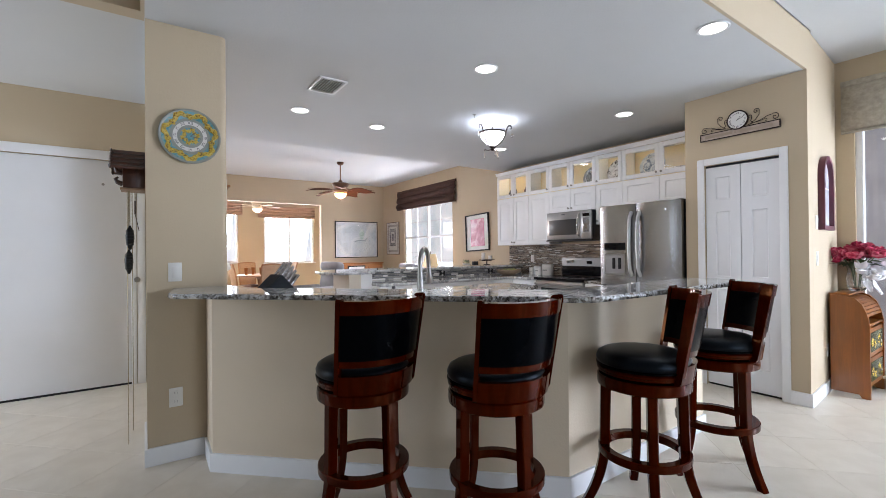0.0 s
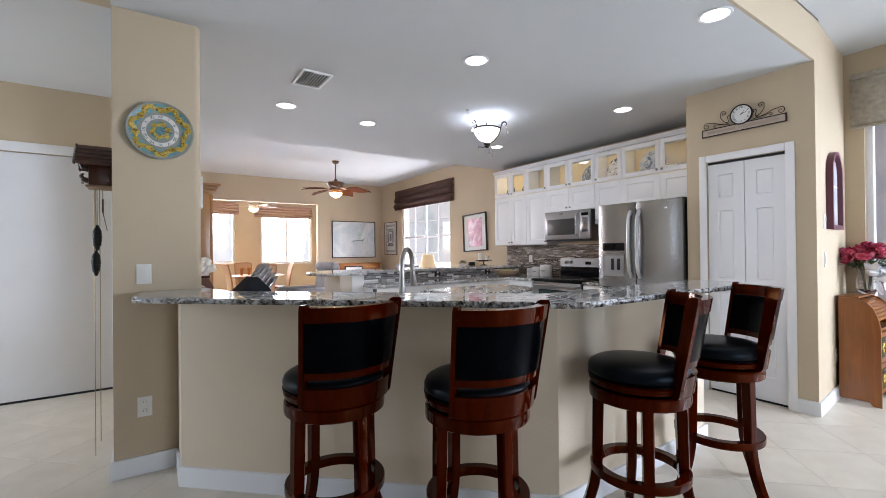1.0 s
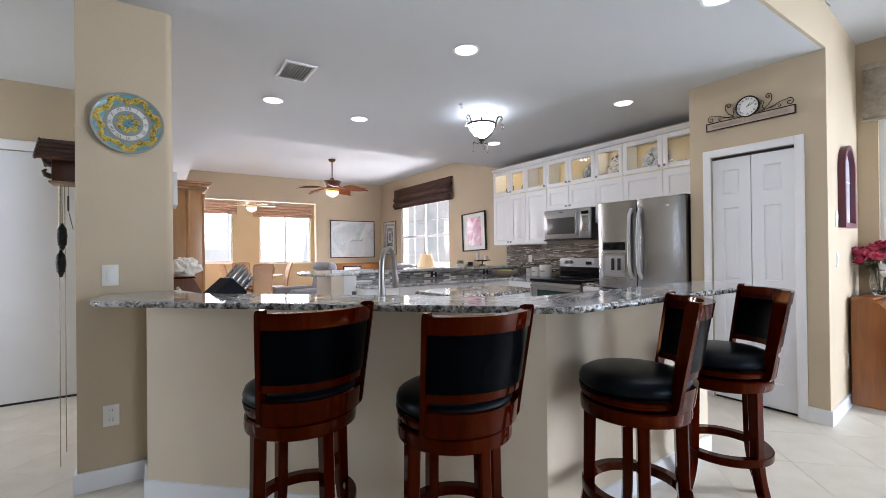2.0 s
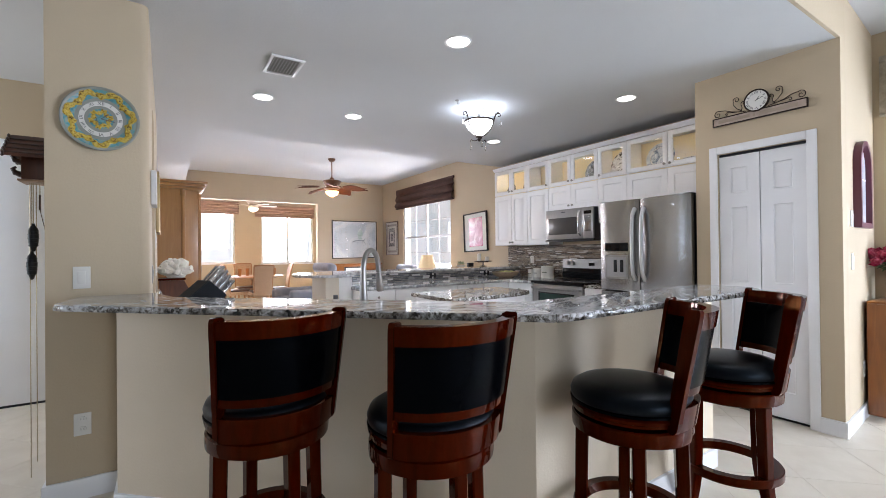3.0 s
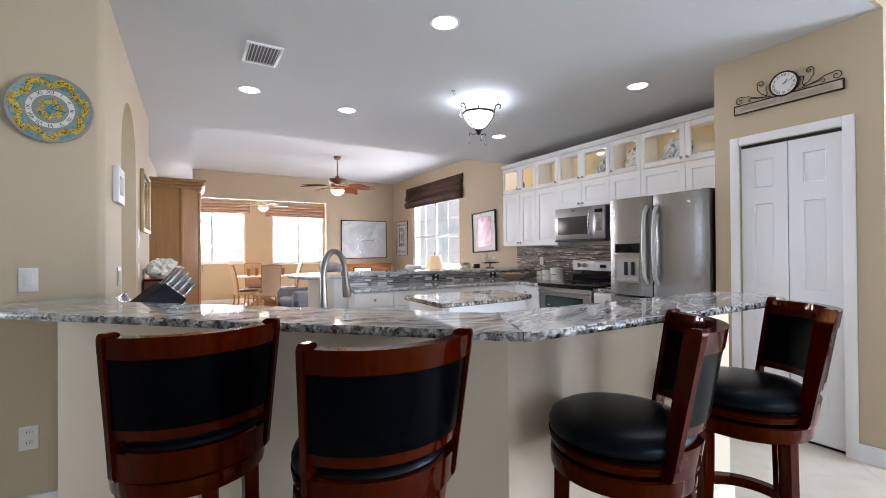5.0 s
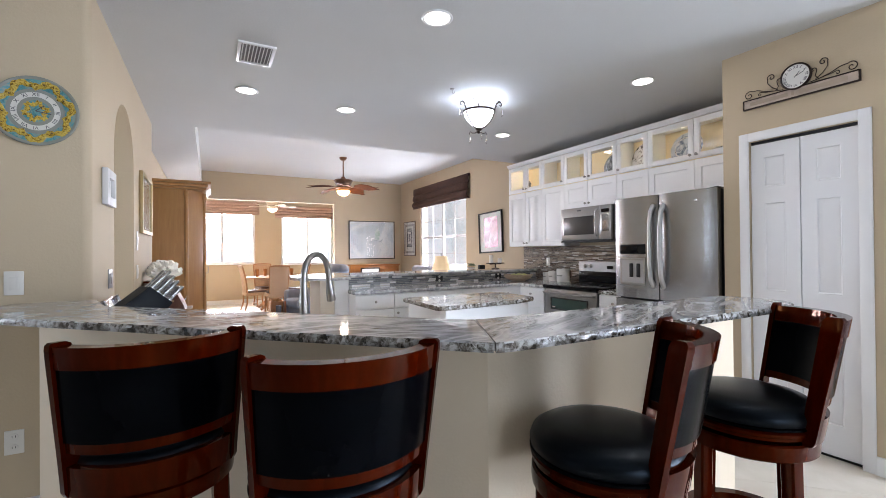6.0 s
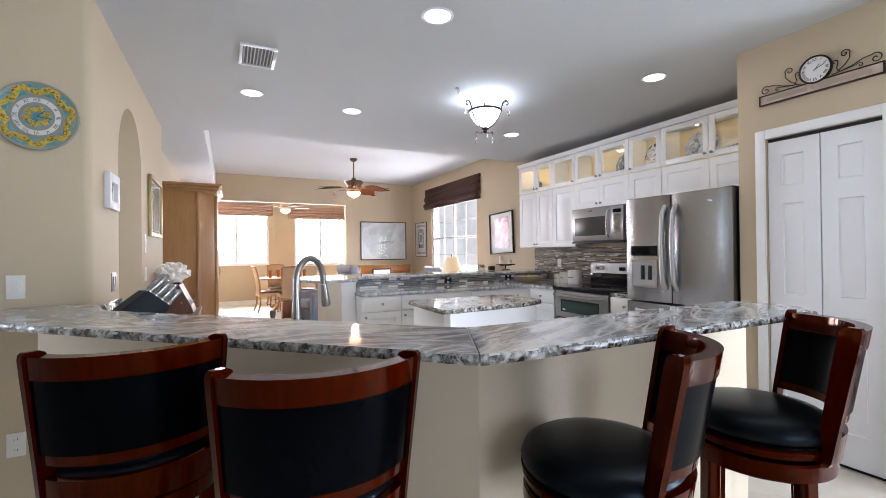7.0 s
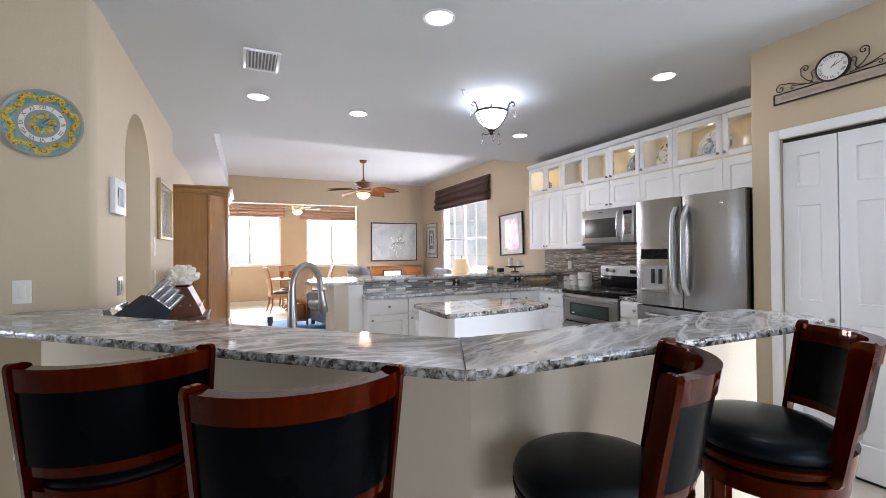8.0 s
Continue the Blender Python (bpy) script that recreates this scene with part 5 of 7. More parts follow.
# console below the large picture
con = thing("console_cabinet", pose(3.86, 10.15, 0), "honey oak console cabinet under the horse sketch", "cabinet")
part("top", B(-0.02, 1.24, -0.02, 0.38, 0.97, 1.0, 0.006), OAK, con)
part("body", B(0.0, 1.22, 0.0, 0.37, 0.06, 0.969, 0.004), OAK, con)
for i in range(3):
    dd = part("door", moved(panel_leaf(0.395, 0.80, [(0.06, 0.74)], 0.02, 0.05), pose(0.008 + i * 0.404, -0.021, 0.10)), OAK, con)
    knob(dd, 0.20 + i * 0.404, -0.021, 0.50)
part("plinth", B(0.03, 1.19, 0.03, 0.36, 0, 0.059), OAK, con)
fp = thing("small_frame", pose(4.10, 10.06, 0), "black framed panel standing before the oak console", "picture")
part("frame", B(0, 0.46, 0.0, 0.025, 0.0, 0.93, 0.004), BLACK, fp)
part("panel", B(0.03, 0.43, -0.003, 0.0, 0.03, 0.90), PAPER, fp)

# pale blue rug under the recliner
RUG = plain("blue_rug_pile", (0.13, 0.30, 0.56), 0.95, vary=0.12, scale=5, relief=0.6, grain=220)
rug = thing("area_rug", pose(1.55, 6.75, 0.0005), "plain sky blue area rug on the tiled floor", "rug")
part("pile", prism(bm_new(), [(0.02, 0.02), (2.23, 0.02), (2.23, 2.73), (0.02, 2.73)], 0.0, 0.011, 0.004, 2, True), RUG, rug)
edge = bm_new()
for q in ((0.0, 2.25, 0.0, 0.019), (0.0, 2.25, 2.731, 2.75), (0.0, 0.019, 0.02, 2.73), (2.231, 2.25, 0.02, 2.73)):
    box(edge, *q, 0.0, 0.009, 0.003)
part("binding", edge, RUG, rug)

# end table, lamp and sofa by the window
et = thing("end_table", pose(4.80, 7.45, 0), "small dark wooden end table by the window", "table")
part("tabletop", B(-0.27, 0.27, -0.27, 0.27, 0.54, 0.57, 0.006), WALNUT, et)
for sx in (-1, 1):
    for sy in (-1, 1):
        part("leg", B(sx * 0.23 - 0.02, sx * 0.23 + 0.02, sy * 0.23 - 0.02, sy * 0.23 + 0.02, 0, 0.539, 0.003), WALNUT, et)
SHADE = bpy.data.materials.new("lit_linen_shade")
SHADE.use_nodes = True
sp = SHADE.node_tree.nodes["Principled BSDF"]
sp.inputs["Base Color"].default_value = (0.72, 0.56, 0.36, 1)
sp.inputs["Emission Color"].default_value = (1.0, 0.74, 0.42, 1)
sp.inputs["Emission Strength"].default_value = 0.45
tl = thing("table_lamp", pose(4.80, 7.45, 0.57), "table lamp with a lit cream bell shade", "lamp")
part("base", lathe(bm_new(), [(0, 0), (0.09, 0), (0.09, 0.015), (0.03, 0.04), (0.05, 0.12), (0.055, 0.18), (0.02, 0.26), (0.012, 0.30), (0, 0.30)], 24), WALNUT, tl)
part("shade", lathe(bm_new(), [(0.205, 0.30), (0.155, 0.45), (0.105, 0.635), (0.100, 0.635), (0.150, 0.45), (0.200, 0.30), (0.205, 0.30)], 32), SHADE, tl)
lamp("table_lamp_bulb", "POINT", pose(4.80, 7.45, 1.08), 7, (1.0, 0.78, 0.52), 0.05)
part("finial", lathe(bm_new(), [(0, 0.62), (0.004, 0.63), (0.010, 0.66), (0.006, 0.69), (0, 0.70)], 10), STEEL_D, tl)


def soft_box(x0, x1, y0, y1, z0, z1, r):
    return B(x0, x1, y0, y1, z0, z1, bevel=r, seg=4)


def armchair(m, label, w=0.85, d=0.88, h=0.92, name="armchair"):
    c = thing(name, m, label, "armchair")
    part("base", soft_box(-w / 2 + 0.14, w / 2 - 0.14, -d / 2 + 0.05, d / 2 - 0.12, 0.10, 0.30, 0.03), FABRIC_G, c)
    part("seat_cushion", soft_box(-w / 2 + 0.15, w / 2 - 0.15, -d / 2, d / 2 - 0.18, 0.302, 0.47, 0.06), FABRIC_G, c)
    part("backrest", moved(soft_box(-w / 2 + 0.12, w / 2 - 0.12, -0.10, 0.10, 0.0, h - 0.30, 0.08), pose(0, d / 2 - 0.12, 0.30, -10, 0, 0)), FABRIC_G, c)
    part("head_cushion", moved(soft_box(-w / 2 + 0.10, w / 2 - 0.10, -0.10, 0.10, 0.0, 0.17, 0.07), pose(0, d / 2 - 0.05, h - 0.16, -10, 0, 0)), FABRIC_G, c)
    for s in (-1, 1):
        part("arm", soft_box(s * (w / 2 - 0.07) - 0.068, s * (w / 2 - 0.07) + 0.068, -d / 2 + 0.02, d / 2 - 0.1, 0.10, 0.60, 0.055), FABRIC_G, c)
        for q in (-1, 1):
            part("foot", B(s * (w / 2 - 0.08) - 0.025, s * (w / 2 - 0.08) + 0.025, q * (d / 2 - 0.14) - 0.025, q * (d / 2 - 0.14) + 0.025, 0, 0.099), WALNUT, c)
    return c


armchair(pose(2.74, 8.5, 0.0125, 0, 0, -78), "grey upholstered recliner facing the nook", 0.85, 0.92, 1.05)
armchair(pose(4.62, 8.65, 0, 0, 0, -90), "grey beige upholstered armchair beside the window", 1.0, 0.85, 0.98)


# ---- dining nook ----
tb = thing("dining_table", pose(2.34, 11.1, 0), "round light wood pedestal dining table", "table")
part("tabletop", lathe(bm_new(), [(0, 0.72), (0.56, 0.72), (0.60, 0.728), (0.60, 0.742), (0.585, 0.75), (0, 0.75)], 40), CHAIRWOOD, tb)
part("pedestal", lathe(bm_new(), [(0, 0.719), (0.20, 0.715), (0.10, 0.66), (0.075, 0.50), (0.10, 0.34), (0.12, 0.22), (0.08, 0.16), (0, 0.16)], 24), CHAIRWOOD, tb)
for k in range(4):
    a = 45 + 90 * k
    part("foot", moved(tube(bm_new(), [(0.05, 0, 0.20), (0.20, 0, 0.17), (0.36, 0, 0.06), (0.42, 0, 0.03)], [0.045, 0.04, 0.032, 0.03], 10), pose(0, 0, 0, 0, 0, a)), CHAIRWOOD, tb)


def wicker_chair(m, label):
    """A chair with a flared woven back; it faces +y."""
    c = thing("dining_chair", m, label, "chair", "wicker chairs round the table")
    bm = bm_new()
    rows = []
    n = 8
    for i in range(n + 1):
        f = i / n
        z = 0.40 + 0.60 * f
        wd = 0.175 + 0.022 * f
        y = -0.22 - 0.10 * f * f
        rows.append([bm.verts.new((wd * s, y - 0.02 * (1 - s * s) + d, z + 0.015 * (1 - s * s) * f)) for d in (0, 0.03) for s in (np.linspace(-1, 1, 7) if d == 0 else np.linspace(1, -1, 7))])
    for a, b in zip(rows, rows[1:]):
        for i in range(14):
            bm.faces.new((a[i], a[(i + 1) % 14], b[(i + 1) % 14], b[i]))
    bm.faces.new(rows[0][::-1])
    bm.faces.new(rows[-1])
    part("backrest", bm, WICKER_L, c)
    for sx in (-1, 1):
        part("back_rail", tube(bm_new(), [(sx * (0.178 + 0.022 * f), -0.205 - 0.10 * f * f, 0.40 + 0.60 * f) for f in [k / 6 for k in range(7)]], 0.017, 8), CHAIRWOOD, c)
    part("top_rail", tube(bm_new(), [(u * 0.20, -0.307 - 0.02 * (1 - u * u), 1.0 + 0.015 * (1 - u * u)) for u in (-1, -0.5, 0, 0.5, 1)], 0.019, 8), CHAIRWOOD, c)
    part("seat_frame", B(-0.22, 0.22, -0.23, 0.23, 0.35, 0.42, 0.012), WICKER_L, c)
    part("seat_cushion", B(-0.20, 0.20, -0.18, 0.21, 0.421, 0.465, 0.018), WALNUT, c, "brown seat pad")
    for sx in (-1, 1):
        for sy in (-1, 1):
            part("leg", tube(bm_new(), [(sx * 0.19, sy * 0.20, 0.36), (sx * 0.195, sy * 0.205, 0.18), (sx * 0.205, sy * (0.21 if sy > 0 else 0.26), 0.0)], [0.020, 0.018, 0.015], 8), CHAIRWOOD, c)
    part("skirt", B(-0.20, 0.20, 0.20, 0.215, 0.28, 0.349, 0.004), WICKER_L, c)
    part("stretcher", tube(bm_new(), [(-0.19, 0.0, 0.16), (0.19, 0.0, 0.16)], 0.010, 8), CHAIRWOOD, c)
    return c


wicker_chair(pose(1.93, 10.95, 0, 0, 0, -82), "tan wicker dining chair beside the round table")
wicker_chair(pose(2.32, 10.42, 0, 0, 0, 4), "tan wicker dining chair with its back to the kitchen")
wicker_chair(pose(2.84, 11.15, 0, 0, 0, 88), "tan wicker dining chair beside the round table")
wicker_chair(pose(2.22, 11.85, 0, 0, 0, 184), "tan wicker dining chair by the nook windows")
for gx, gy in ((2.17, 11.2), (2.32, 11.05), (2.48, 11.2), (2.74, 11.1), (1.98, 11.0)):
    solid("glass_tumbler", lathe(bm_new(), [(0, 0.7505), (0.03, 0.7505), (0.045, 0.92), (0.041, 0.92), (0.027, 0.757), (0, 0.757)], 16, (gx, gy)), OAK, "amber tumbler on the dining table", "glass", "tumblers on the table")
st_ = thing("magazine_stand", pose(2.12, 8.75, 0.0125), "low brown wooden magazine stand", "stand")
for sx in (-0.13, 0.11):
    part("side", B(sx, sx + 0.02, -0.12, 0.12, 0.0, 0.40, 0.004), OAK, st_)
part("shelf", B(-0.109, 0.109, -0.11, 0.11, 0.08, 0.10, 0.003), OAK, st_)
part("back", B(-0.109, 0.109, 0.09, 0.11, 0.101, 0.38, 0.003), OAK, st_)

# ---- left wall: hutch, slant box, pictures ----
hu = thing("corner_hutch", pose(0, 0, 0), "tall maple armoire with canted corners and crown", "armoire")
plan = [(0.365, 6.97), (0.77, 6.97), (0.97, 7.26), (0.97, 8.10), (0.365, 8.10)]
part("body", prism(bm_new(), plan, 0.08, 2.13, 0.004, 2), ARMOIRE, hu)
part("plinth", prism(bm_new(), [(0.365, 6.95), (0.78, 6.95), (0.985, 7.25), (0.985, 8.12), (0.365, 8.12)], 0.0, 0.079, 0.01, 2, True), ARMOIRE, hu)
bm = bm_new()
for k, (o, z0, z1) in enumerate(((0.012, 2.131, 2.165), (0.035, 2.165, 2.205), (0.065, 2.205, 2.24))):
    prism(bm, [(0.365, 6.97 - o), (0.99 + o, 6.97 - o), (0.99 + o, 8.10 + o), (0.365, 8.10 + o)], z0 + 0.0005 * k, z1, 0.008, 2)
part("crown", bm, ARMOIRE, hu)
for x, y, r in ((0.772, 6.975, 0.024), (0.972, 7.262, 0.024), (0.972, 7.68, 0.016)):
    part("pilaster", lathe(bm_new(), [(0, 0.10), (r * 1.3, 0.10), (r * 1.3, 0.16), (r, 0.17), (r, 2.03), (r * 1.3, 2.04), (r * 1.3, 2.11), (0, 2.11)], 14, (x, y)), ARMOIRE, hu)
for y0 in (7.29, 7.70):
    d = part("door", moved(panel_leaf(0.38, 1.85, [(0.08, 0.74), (0.82, 1.77)], 0.02, 0.06), pose(0.991, y0, 0.15, 0, 0, 90)), ARMOIRE, hu)
    part("handle", tube(bm_new(), [(0.992, y0 + 0.30, 1.0), (1.02, y0 + 0.30, 1.01), (1.02, y0 + 0.30, 1.09), (0.992, y0 + 0.30, 1.10)], 0.006, 8), NICKEL, d)

dk = thing("side_chest", pose(0.503, 5.02, 0) @ Matrix.Diagonal((1, 1, 0.85, 1)), "small dark walnut side chest under the framed print", "chest")
part("body", B(0.0, 0.36, 0.0, 0.56, 0.06, 0.86, 0.006), WALNUT, dk)
part("top", B(0.0, 0.38, -0.02, 0.58, 0.861, 0.885, 0.006), WALNUT, dk)
for i in range(4):
    part("drawer_front", B(0.361, 0.374, 0.02, 0.54, 0.08 + i * 0.195, 0.265 + i * 0.195, 0.004), WALNUT, dk)
BOXWOOD = wood("red_brown_box_wood", (0.05, 0.014, 0.006), (0.13, 0.04, 0.016), 0.3, 0.2)
bx = thing("slant_box", pose(0.52, 5.12, 0.7535), "dark wooden slant-front letter box with brass studs", "box")
bm = bm_new()
prof = [(0.0, 0.0), (0.32, 0.0), (0.30, 0.06), (0.20, 0.27), (0.0, 0.27)]
e0 = [bm.verts.new((x, 0.0, z)) for x, z in prof]
e1 = [bm.verts.new((x, 0.36, z)) for x, z in prof]
for i in range(5):
    bm.faces.new((e0[i], e0[(i + 1) % 5], e1[(i + 1) % 5], e1[i]))
bm.faces.new(e0)
bm.faces.new(e1[::-1])
bmesh.ops.bevel(bm, geom=list(bm.edges), offset=0.004, segments=2, affect="EDGES")
part("case", bm, BOXWOOD, bx)
part("lid", B(-0.005, 0.215, -0.012, 0.372, 0.271, 0.29, 0.005), CHERRY, bx)
for i in range(3):
    part("stud", moved(lathe(bm_new(), [(0, 0), (0.008, 0), (0.006, 0.005), (0, 0.006)], 10), pose(0.06 + i * 0.08, 0.0, 0.10, 90, 0, 0)), GOLD, bx)
part("plate", moved(B(0.0, 0.12, 0.05, 0.31, 0.0, 0.004, 0.001), pose(0.295, 0.0, 0.075, 0, -64.5, 0) @ pose(-0.06, 0, -0.004)), CHROME, bx)

# white coral on the box: many short branching knobs
bm = bm_new()
rc = random.Random(11)
for i in range(46):
    a, e = rc.random() * 2 * math.pi, rc.random() * 1.25 + 0.05
    d = Vector((math.cos(a) * math.cos(e), math.sin(a) * math.cos(e) * 1.15, math.sin(e)))
    p = d * 0.05
    pts, rr = [Vector((0, 0, 0.03)), p], [0.022, 0.020]
    for k in range(3):
        p = p + (d + Vector((rc.uniform(-0.5, 0.5), rc.uniform(-0.5, 0.5), rc.uniform(-0.2, 0.5)))).normalized() * 0.026
        pts.append(p)
        rr.append(0.019 - 0.003 * k + rc.random() * 0.004)
    tube(bm, [q + Vector((0, 0, 0.03)) for q in pts], rr, 7)
lathe(bm, [(0, 0.0), (0.06, 0.0), (0.07, 0.02), (0.04, 0.05), (0, 0.06)], 16)
CORAL = plain("bleached_coral", (0.78, 0.75, 0.68), 0.8, vary=0.08, scale=30, relief=0.5, grain=180)
cr = solid("coral", bm, CORAL, "piece of bleached white branching coral on the box", "coral")
cr.matrix_world = pose(0.66, 5.30, 1.0435) @ Matrix.Scale(1.25, 4)

framed("picture", 0.70, 0.55, pose(0.501, 5.0, 1.47, 0, 0, 90), GOLD, PAPER, [(0.10, 0.90, 0.12, 0.88, GREENW)], "pale gold framed watercolour on tan wall", 0.035, 0.03, True)
# white frame, with the wall's shade put into its base colour as grey
framed("picture", 0.25, 0.21, pose(0.501, 3.52, 1.575, 0, 0, 90), plain("shaded_white_frame", (0.56, 0.55, 0.54), 0.5), PAPER, [(0.34, 0.70, 0.25, 0.78, GREYART)], "small white framed picture beside the arch", 0.05, 0.03)


def wall_plate(m, toggles, label, material=None, w=0.072, h=0.115, outlet=False, name="light_switch"):
    p = thing(name, m, label, "switch" if not outlet else "outlet")
    part("cover", B(-w / 2, w / 2, -0.006, -0.0005, -h / 2, h / 2, 0.002), material or WHITEP, p)
    for i in range(toggles):
        x = (i - (toggles - 1) / 2) * 0.046
        if outlet:
            for z in (-0.026, 0.026):
                o = part("socket", moved(lathe(bm_new(), [(0, 0), (0.0165, 0), (0.0155, 0.003), (0, 0.003)], 18), pose(x, -0.006, z, 90, 0, 0)), WHITEP, p)
                for dx in (-0.006, 0.006):
                    part("slot", B(x + dx - 0.001, x + dx + 0.001, -0.0097, -0.0085, z - 0.003, z + 0.007), BLACK, o)
        else:
            part("rocker", moved(B(-0.0165, 0.0165, -0.004, 0.0, -0.033, 0.033, 0.0015), pose(x, -0.006, 0, 3, 0, 0)), material or WHITEP, p)
    return p


wall_plate(pose(0.205, 3.283, 1.152), 1, "white rocker light switch on the column")
wall_plate(pose(0.205, 3.283, 0.385), 1, "white double outlet on the column", outlet=True, name="wall_outlet")
wall_plate(pose(0.5, 3.74, 1.14, 0, 0, 90), 2, "two-gang steel and white light switch by the arch", NICKEL, 0.115)
wall_plate(pose(0.5, 4.86, 1.14, 0, 0, 90), 1, "white light switch past the arch")
wall_plate(pose(0.5, 4.86, 1.40, 0, 0, 90), 1, "white wall control past the arch", w=0.06, h=0.16, name="wall_control")
wall_plate(pose(4.62, 1.3265, 1.47, 0, 0, 4), 1, "white rocker light switch beside the pantry")
wall_plate(pose(4.62, 1.3265, 1.17, 0, 0, 4), 1, "white rocker light switch beside the pantry")
wall_plate(pose(4.97, 1.351, 0.36, 0, 0, 4), 1, "white double outlet beside the pantry", outlet=True, name="wall_outlet")
wall_plate(pose(3.67, 5.4085, 0.936), 1, "black framed outlet in the mosaic strip", BLACK, 0.10, 0.066, True, "wall_outlet")
wall_plate(pose(4.61, 5.4085, 0.936), 1, "black framed outlet in the mosaic strip", BLACK, 0.10, 0.066, True, "wall_outlet")
wall_plate(pose(WX - 0.017, 5.14, 1.13, 0, 0, -90), 1, "white outlet in the mosaic backsplash", outlet=True, name="wall_outlet")


# ---- writing ----
def letters(text, size, depth=0.001):
    """A mesh of built-in letters, centred, in local x and y."""
    c = bpy.data.curves.new("letters", "FONT")
    c.body, c.size, c.extrude, c.align_x, c.align_y = text, size, depth, "CENTER", "CENTER"
    ob = bpy.data.objects.new("letters", c)
    scene.collection.objects.link(ob)
    me = bpy.data.meshes.new_from_object(ob.evaluated_get(bpy.context.evaluated_depsgraph_get()))
    bpy.data.objects.remove(ob)
    bm = bm_new()
    bm.from_mesh(me)
    return bm


ROMAN = ["XII", "I", "II", "III", "IIII", "V", "VI", "VII", "VIII", "IX", "X", "XI"]

# ---- painted plate clock on the column ----
TURQ = patterned("turquoise_glaze", (0.07, 0.20, 0.22), (0.10, 0.28, 0.30), (0.24, 0.30, 0.26), 22)
YELLOW = patterned("yellow_scroll_glaze", (0.12, 0.065, 0.012), (0.46, 0.31, 0.04), (0.55, 0.41, 0.09), 60)
GREYG = plain("grey_glaze_band", (0.24, 0.25, 0.22), 0.25, vary=0.08, scale=20)
WHITEG = plain("white_glaze_band", (0.62, 0.60, 0.56), 0.2, vary=0.05, scale=20)
DARKG = plain("dark_glaze", (0.05, 0.05, 0.06), 0.3)
pc = thing("plate_clock", pose(0.29, 3.282, 1.995, 90, 0, 0) @ Matrix.Scale(0.965, 4), "round turquoise and yellow majolica plate clock with roman numerals", "clock")
R = 0.172
part("plate", lathe(bm_new(), [(0, 0.012), (0.09, 0.012), (0.12, 0.015), (0.16, 0.024), (R, 0.027), (R + 0.003, 0.024), (R - 0.004, 0.016), (0.11, 0.004), (0, 0.002)], 64), TURQ, pc)
part("rim", lathe(bm_new(), [(R - 0.013, 0.0245), (R - 0.006, 0.0285), (R - 0.001, 0.0295), (R + 0.003, 0.028), (R + 0.004, 0.023), (R, 0.0245)], 64), GREYG, pc)


def wavy_ring(r0, amp, lobes, width, z0, z1, n=160, phase=0.0):
    """A flat scalloped ribbon; z0 and z1 are the heights of its inner and outer edges."""
    bm = bm_new()
    rows = []
    for i in range(n):
        a = 2 * math.pi * i / n
        r = r0 + amp * math.sin(lobes * a + phase)
        w = width * (1 + 0.35 * math.sin(lobes * 3 * a))
        c, s = math.cos(a), math.sin(a)
        hz = 0.015 + (r - 0.12) * 0.225 if r > 0.12 else 0.013
        rows.append([bm.verts.new(((r - w) * c, (r - w) * s, hz + z0)), bm.verts.new(((r + w) * c, (r + w) * s, hz + z1)), bm.verts.new((r * c, r * s, hz + max(z0, z1) + 0.002))])
    for i in range(n):
        a, b = rows[i], rows[(i + 1) % n]
        bm.faces.new((a[0], a[2], b[2], b[0]))
        bm.faces.new((a[2], a[1], b[1], b[2]))
    return bm


part("scroll_band", wavy_ring(0.137, 0.013, 7, 0.0145, 0.0015, 0.005), YELLOW, pc)
part("inner_scroll", wavy_ring(0.129, 0.011, 7, 0.006, 0.0022, 0.0045, phase=0.5), YELLOW, pc)
part("grey_band", lathe(bm_new(), [(0.056, 0.0125), (0.056, 0.0142), (0.114, 0.0152), (0.114, 0.0135)], 64), GREYG, pc)
part("numeral_band", lathe(bm_new(), [(0.073, 0.0148), (0.073, 0.0156), (0.097, 0.0160), (0.097, 0.0151)], 64), WHITEG, pc)
part("centre_scroll", wavy_ring(0.038, 0.007, 6, 0.012, 0.002, 0.002), YELLOW, pc)
part("centre_boss", lathe(bm_new(), [(0, 0.0125), (0.022, 0.0125), (0.02, 0.017), (0, 0.018)], 24), TURQ, pc)
for k, s_ in enumerate(ROMAN):
    a = 90 - 30 * k
    part("numeral", moved(letters(s_, 0.026, 0.0004), pose(0.085 * math.cos(radians(a)), 0.085 * math.sin(radians(a)), 0.0165, 0, 0, a - 90)), DARKG, pc)
for ang, ln in ((48, 0.045), (100, 0.062)):
    part("clock_hand", moved(B(-0.002, 0.002, 0, ln, 0.0205, 0.0215), pose(0, 0, 0, 0, 0, -ang)), DARKG, pc)

SCROLLDARK = plain("brown_scroll_line", (0.10, 0.055, 0.012), 0.3)
for k in range(16):
    a = radians(22.5 * k + 8)
    r = 0.137 + 0.014 * math.sin(7 * a)
    sgn = 1 if k % 2 else -1
    path = [(r * math.cos(a) + q * math.cos(a + sgn * w), r * math.sin(a) + q * math.sin(a + sgn * w), 0.0255) for q, w in [(0.015 * (1 - i / 13), i * 0.62) for i in range(12)]]
    part("curl", tube(bm_new(), path, [0.0030 - 0.0001 * i for i in range(12)], 6, 0.6), YELLOW, pc)
    part("dot", moved(lathe(bm_new(), [(0, 0), (0.0045, 0), (0.003, 0.002), (0, 0.0025)], 8), pose(r * math.cos(a), r * math.sin(a), 0.0255)), SCROLLDARK, pc)

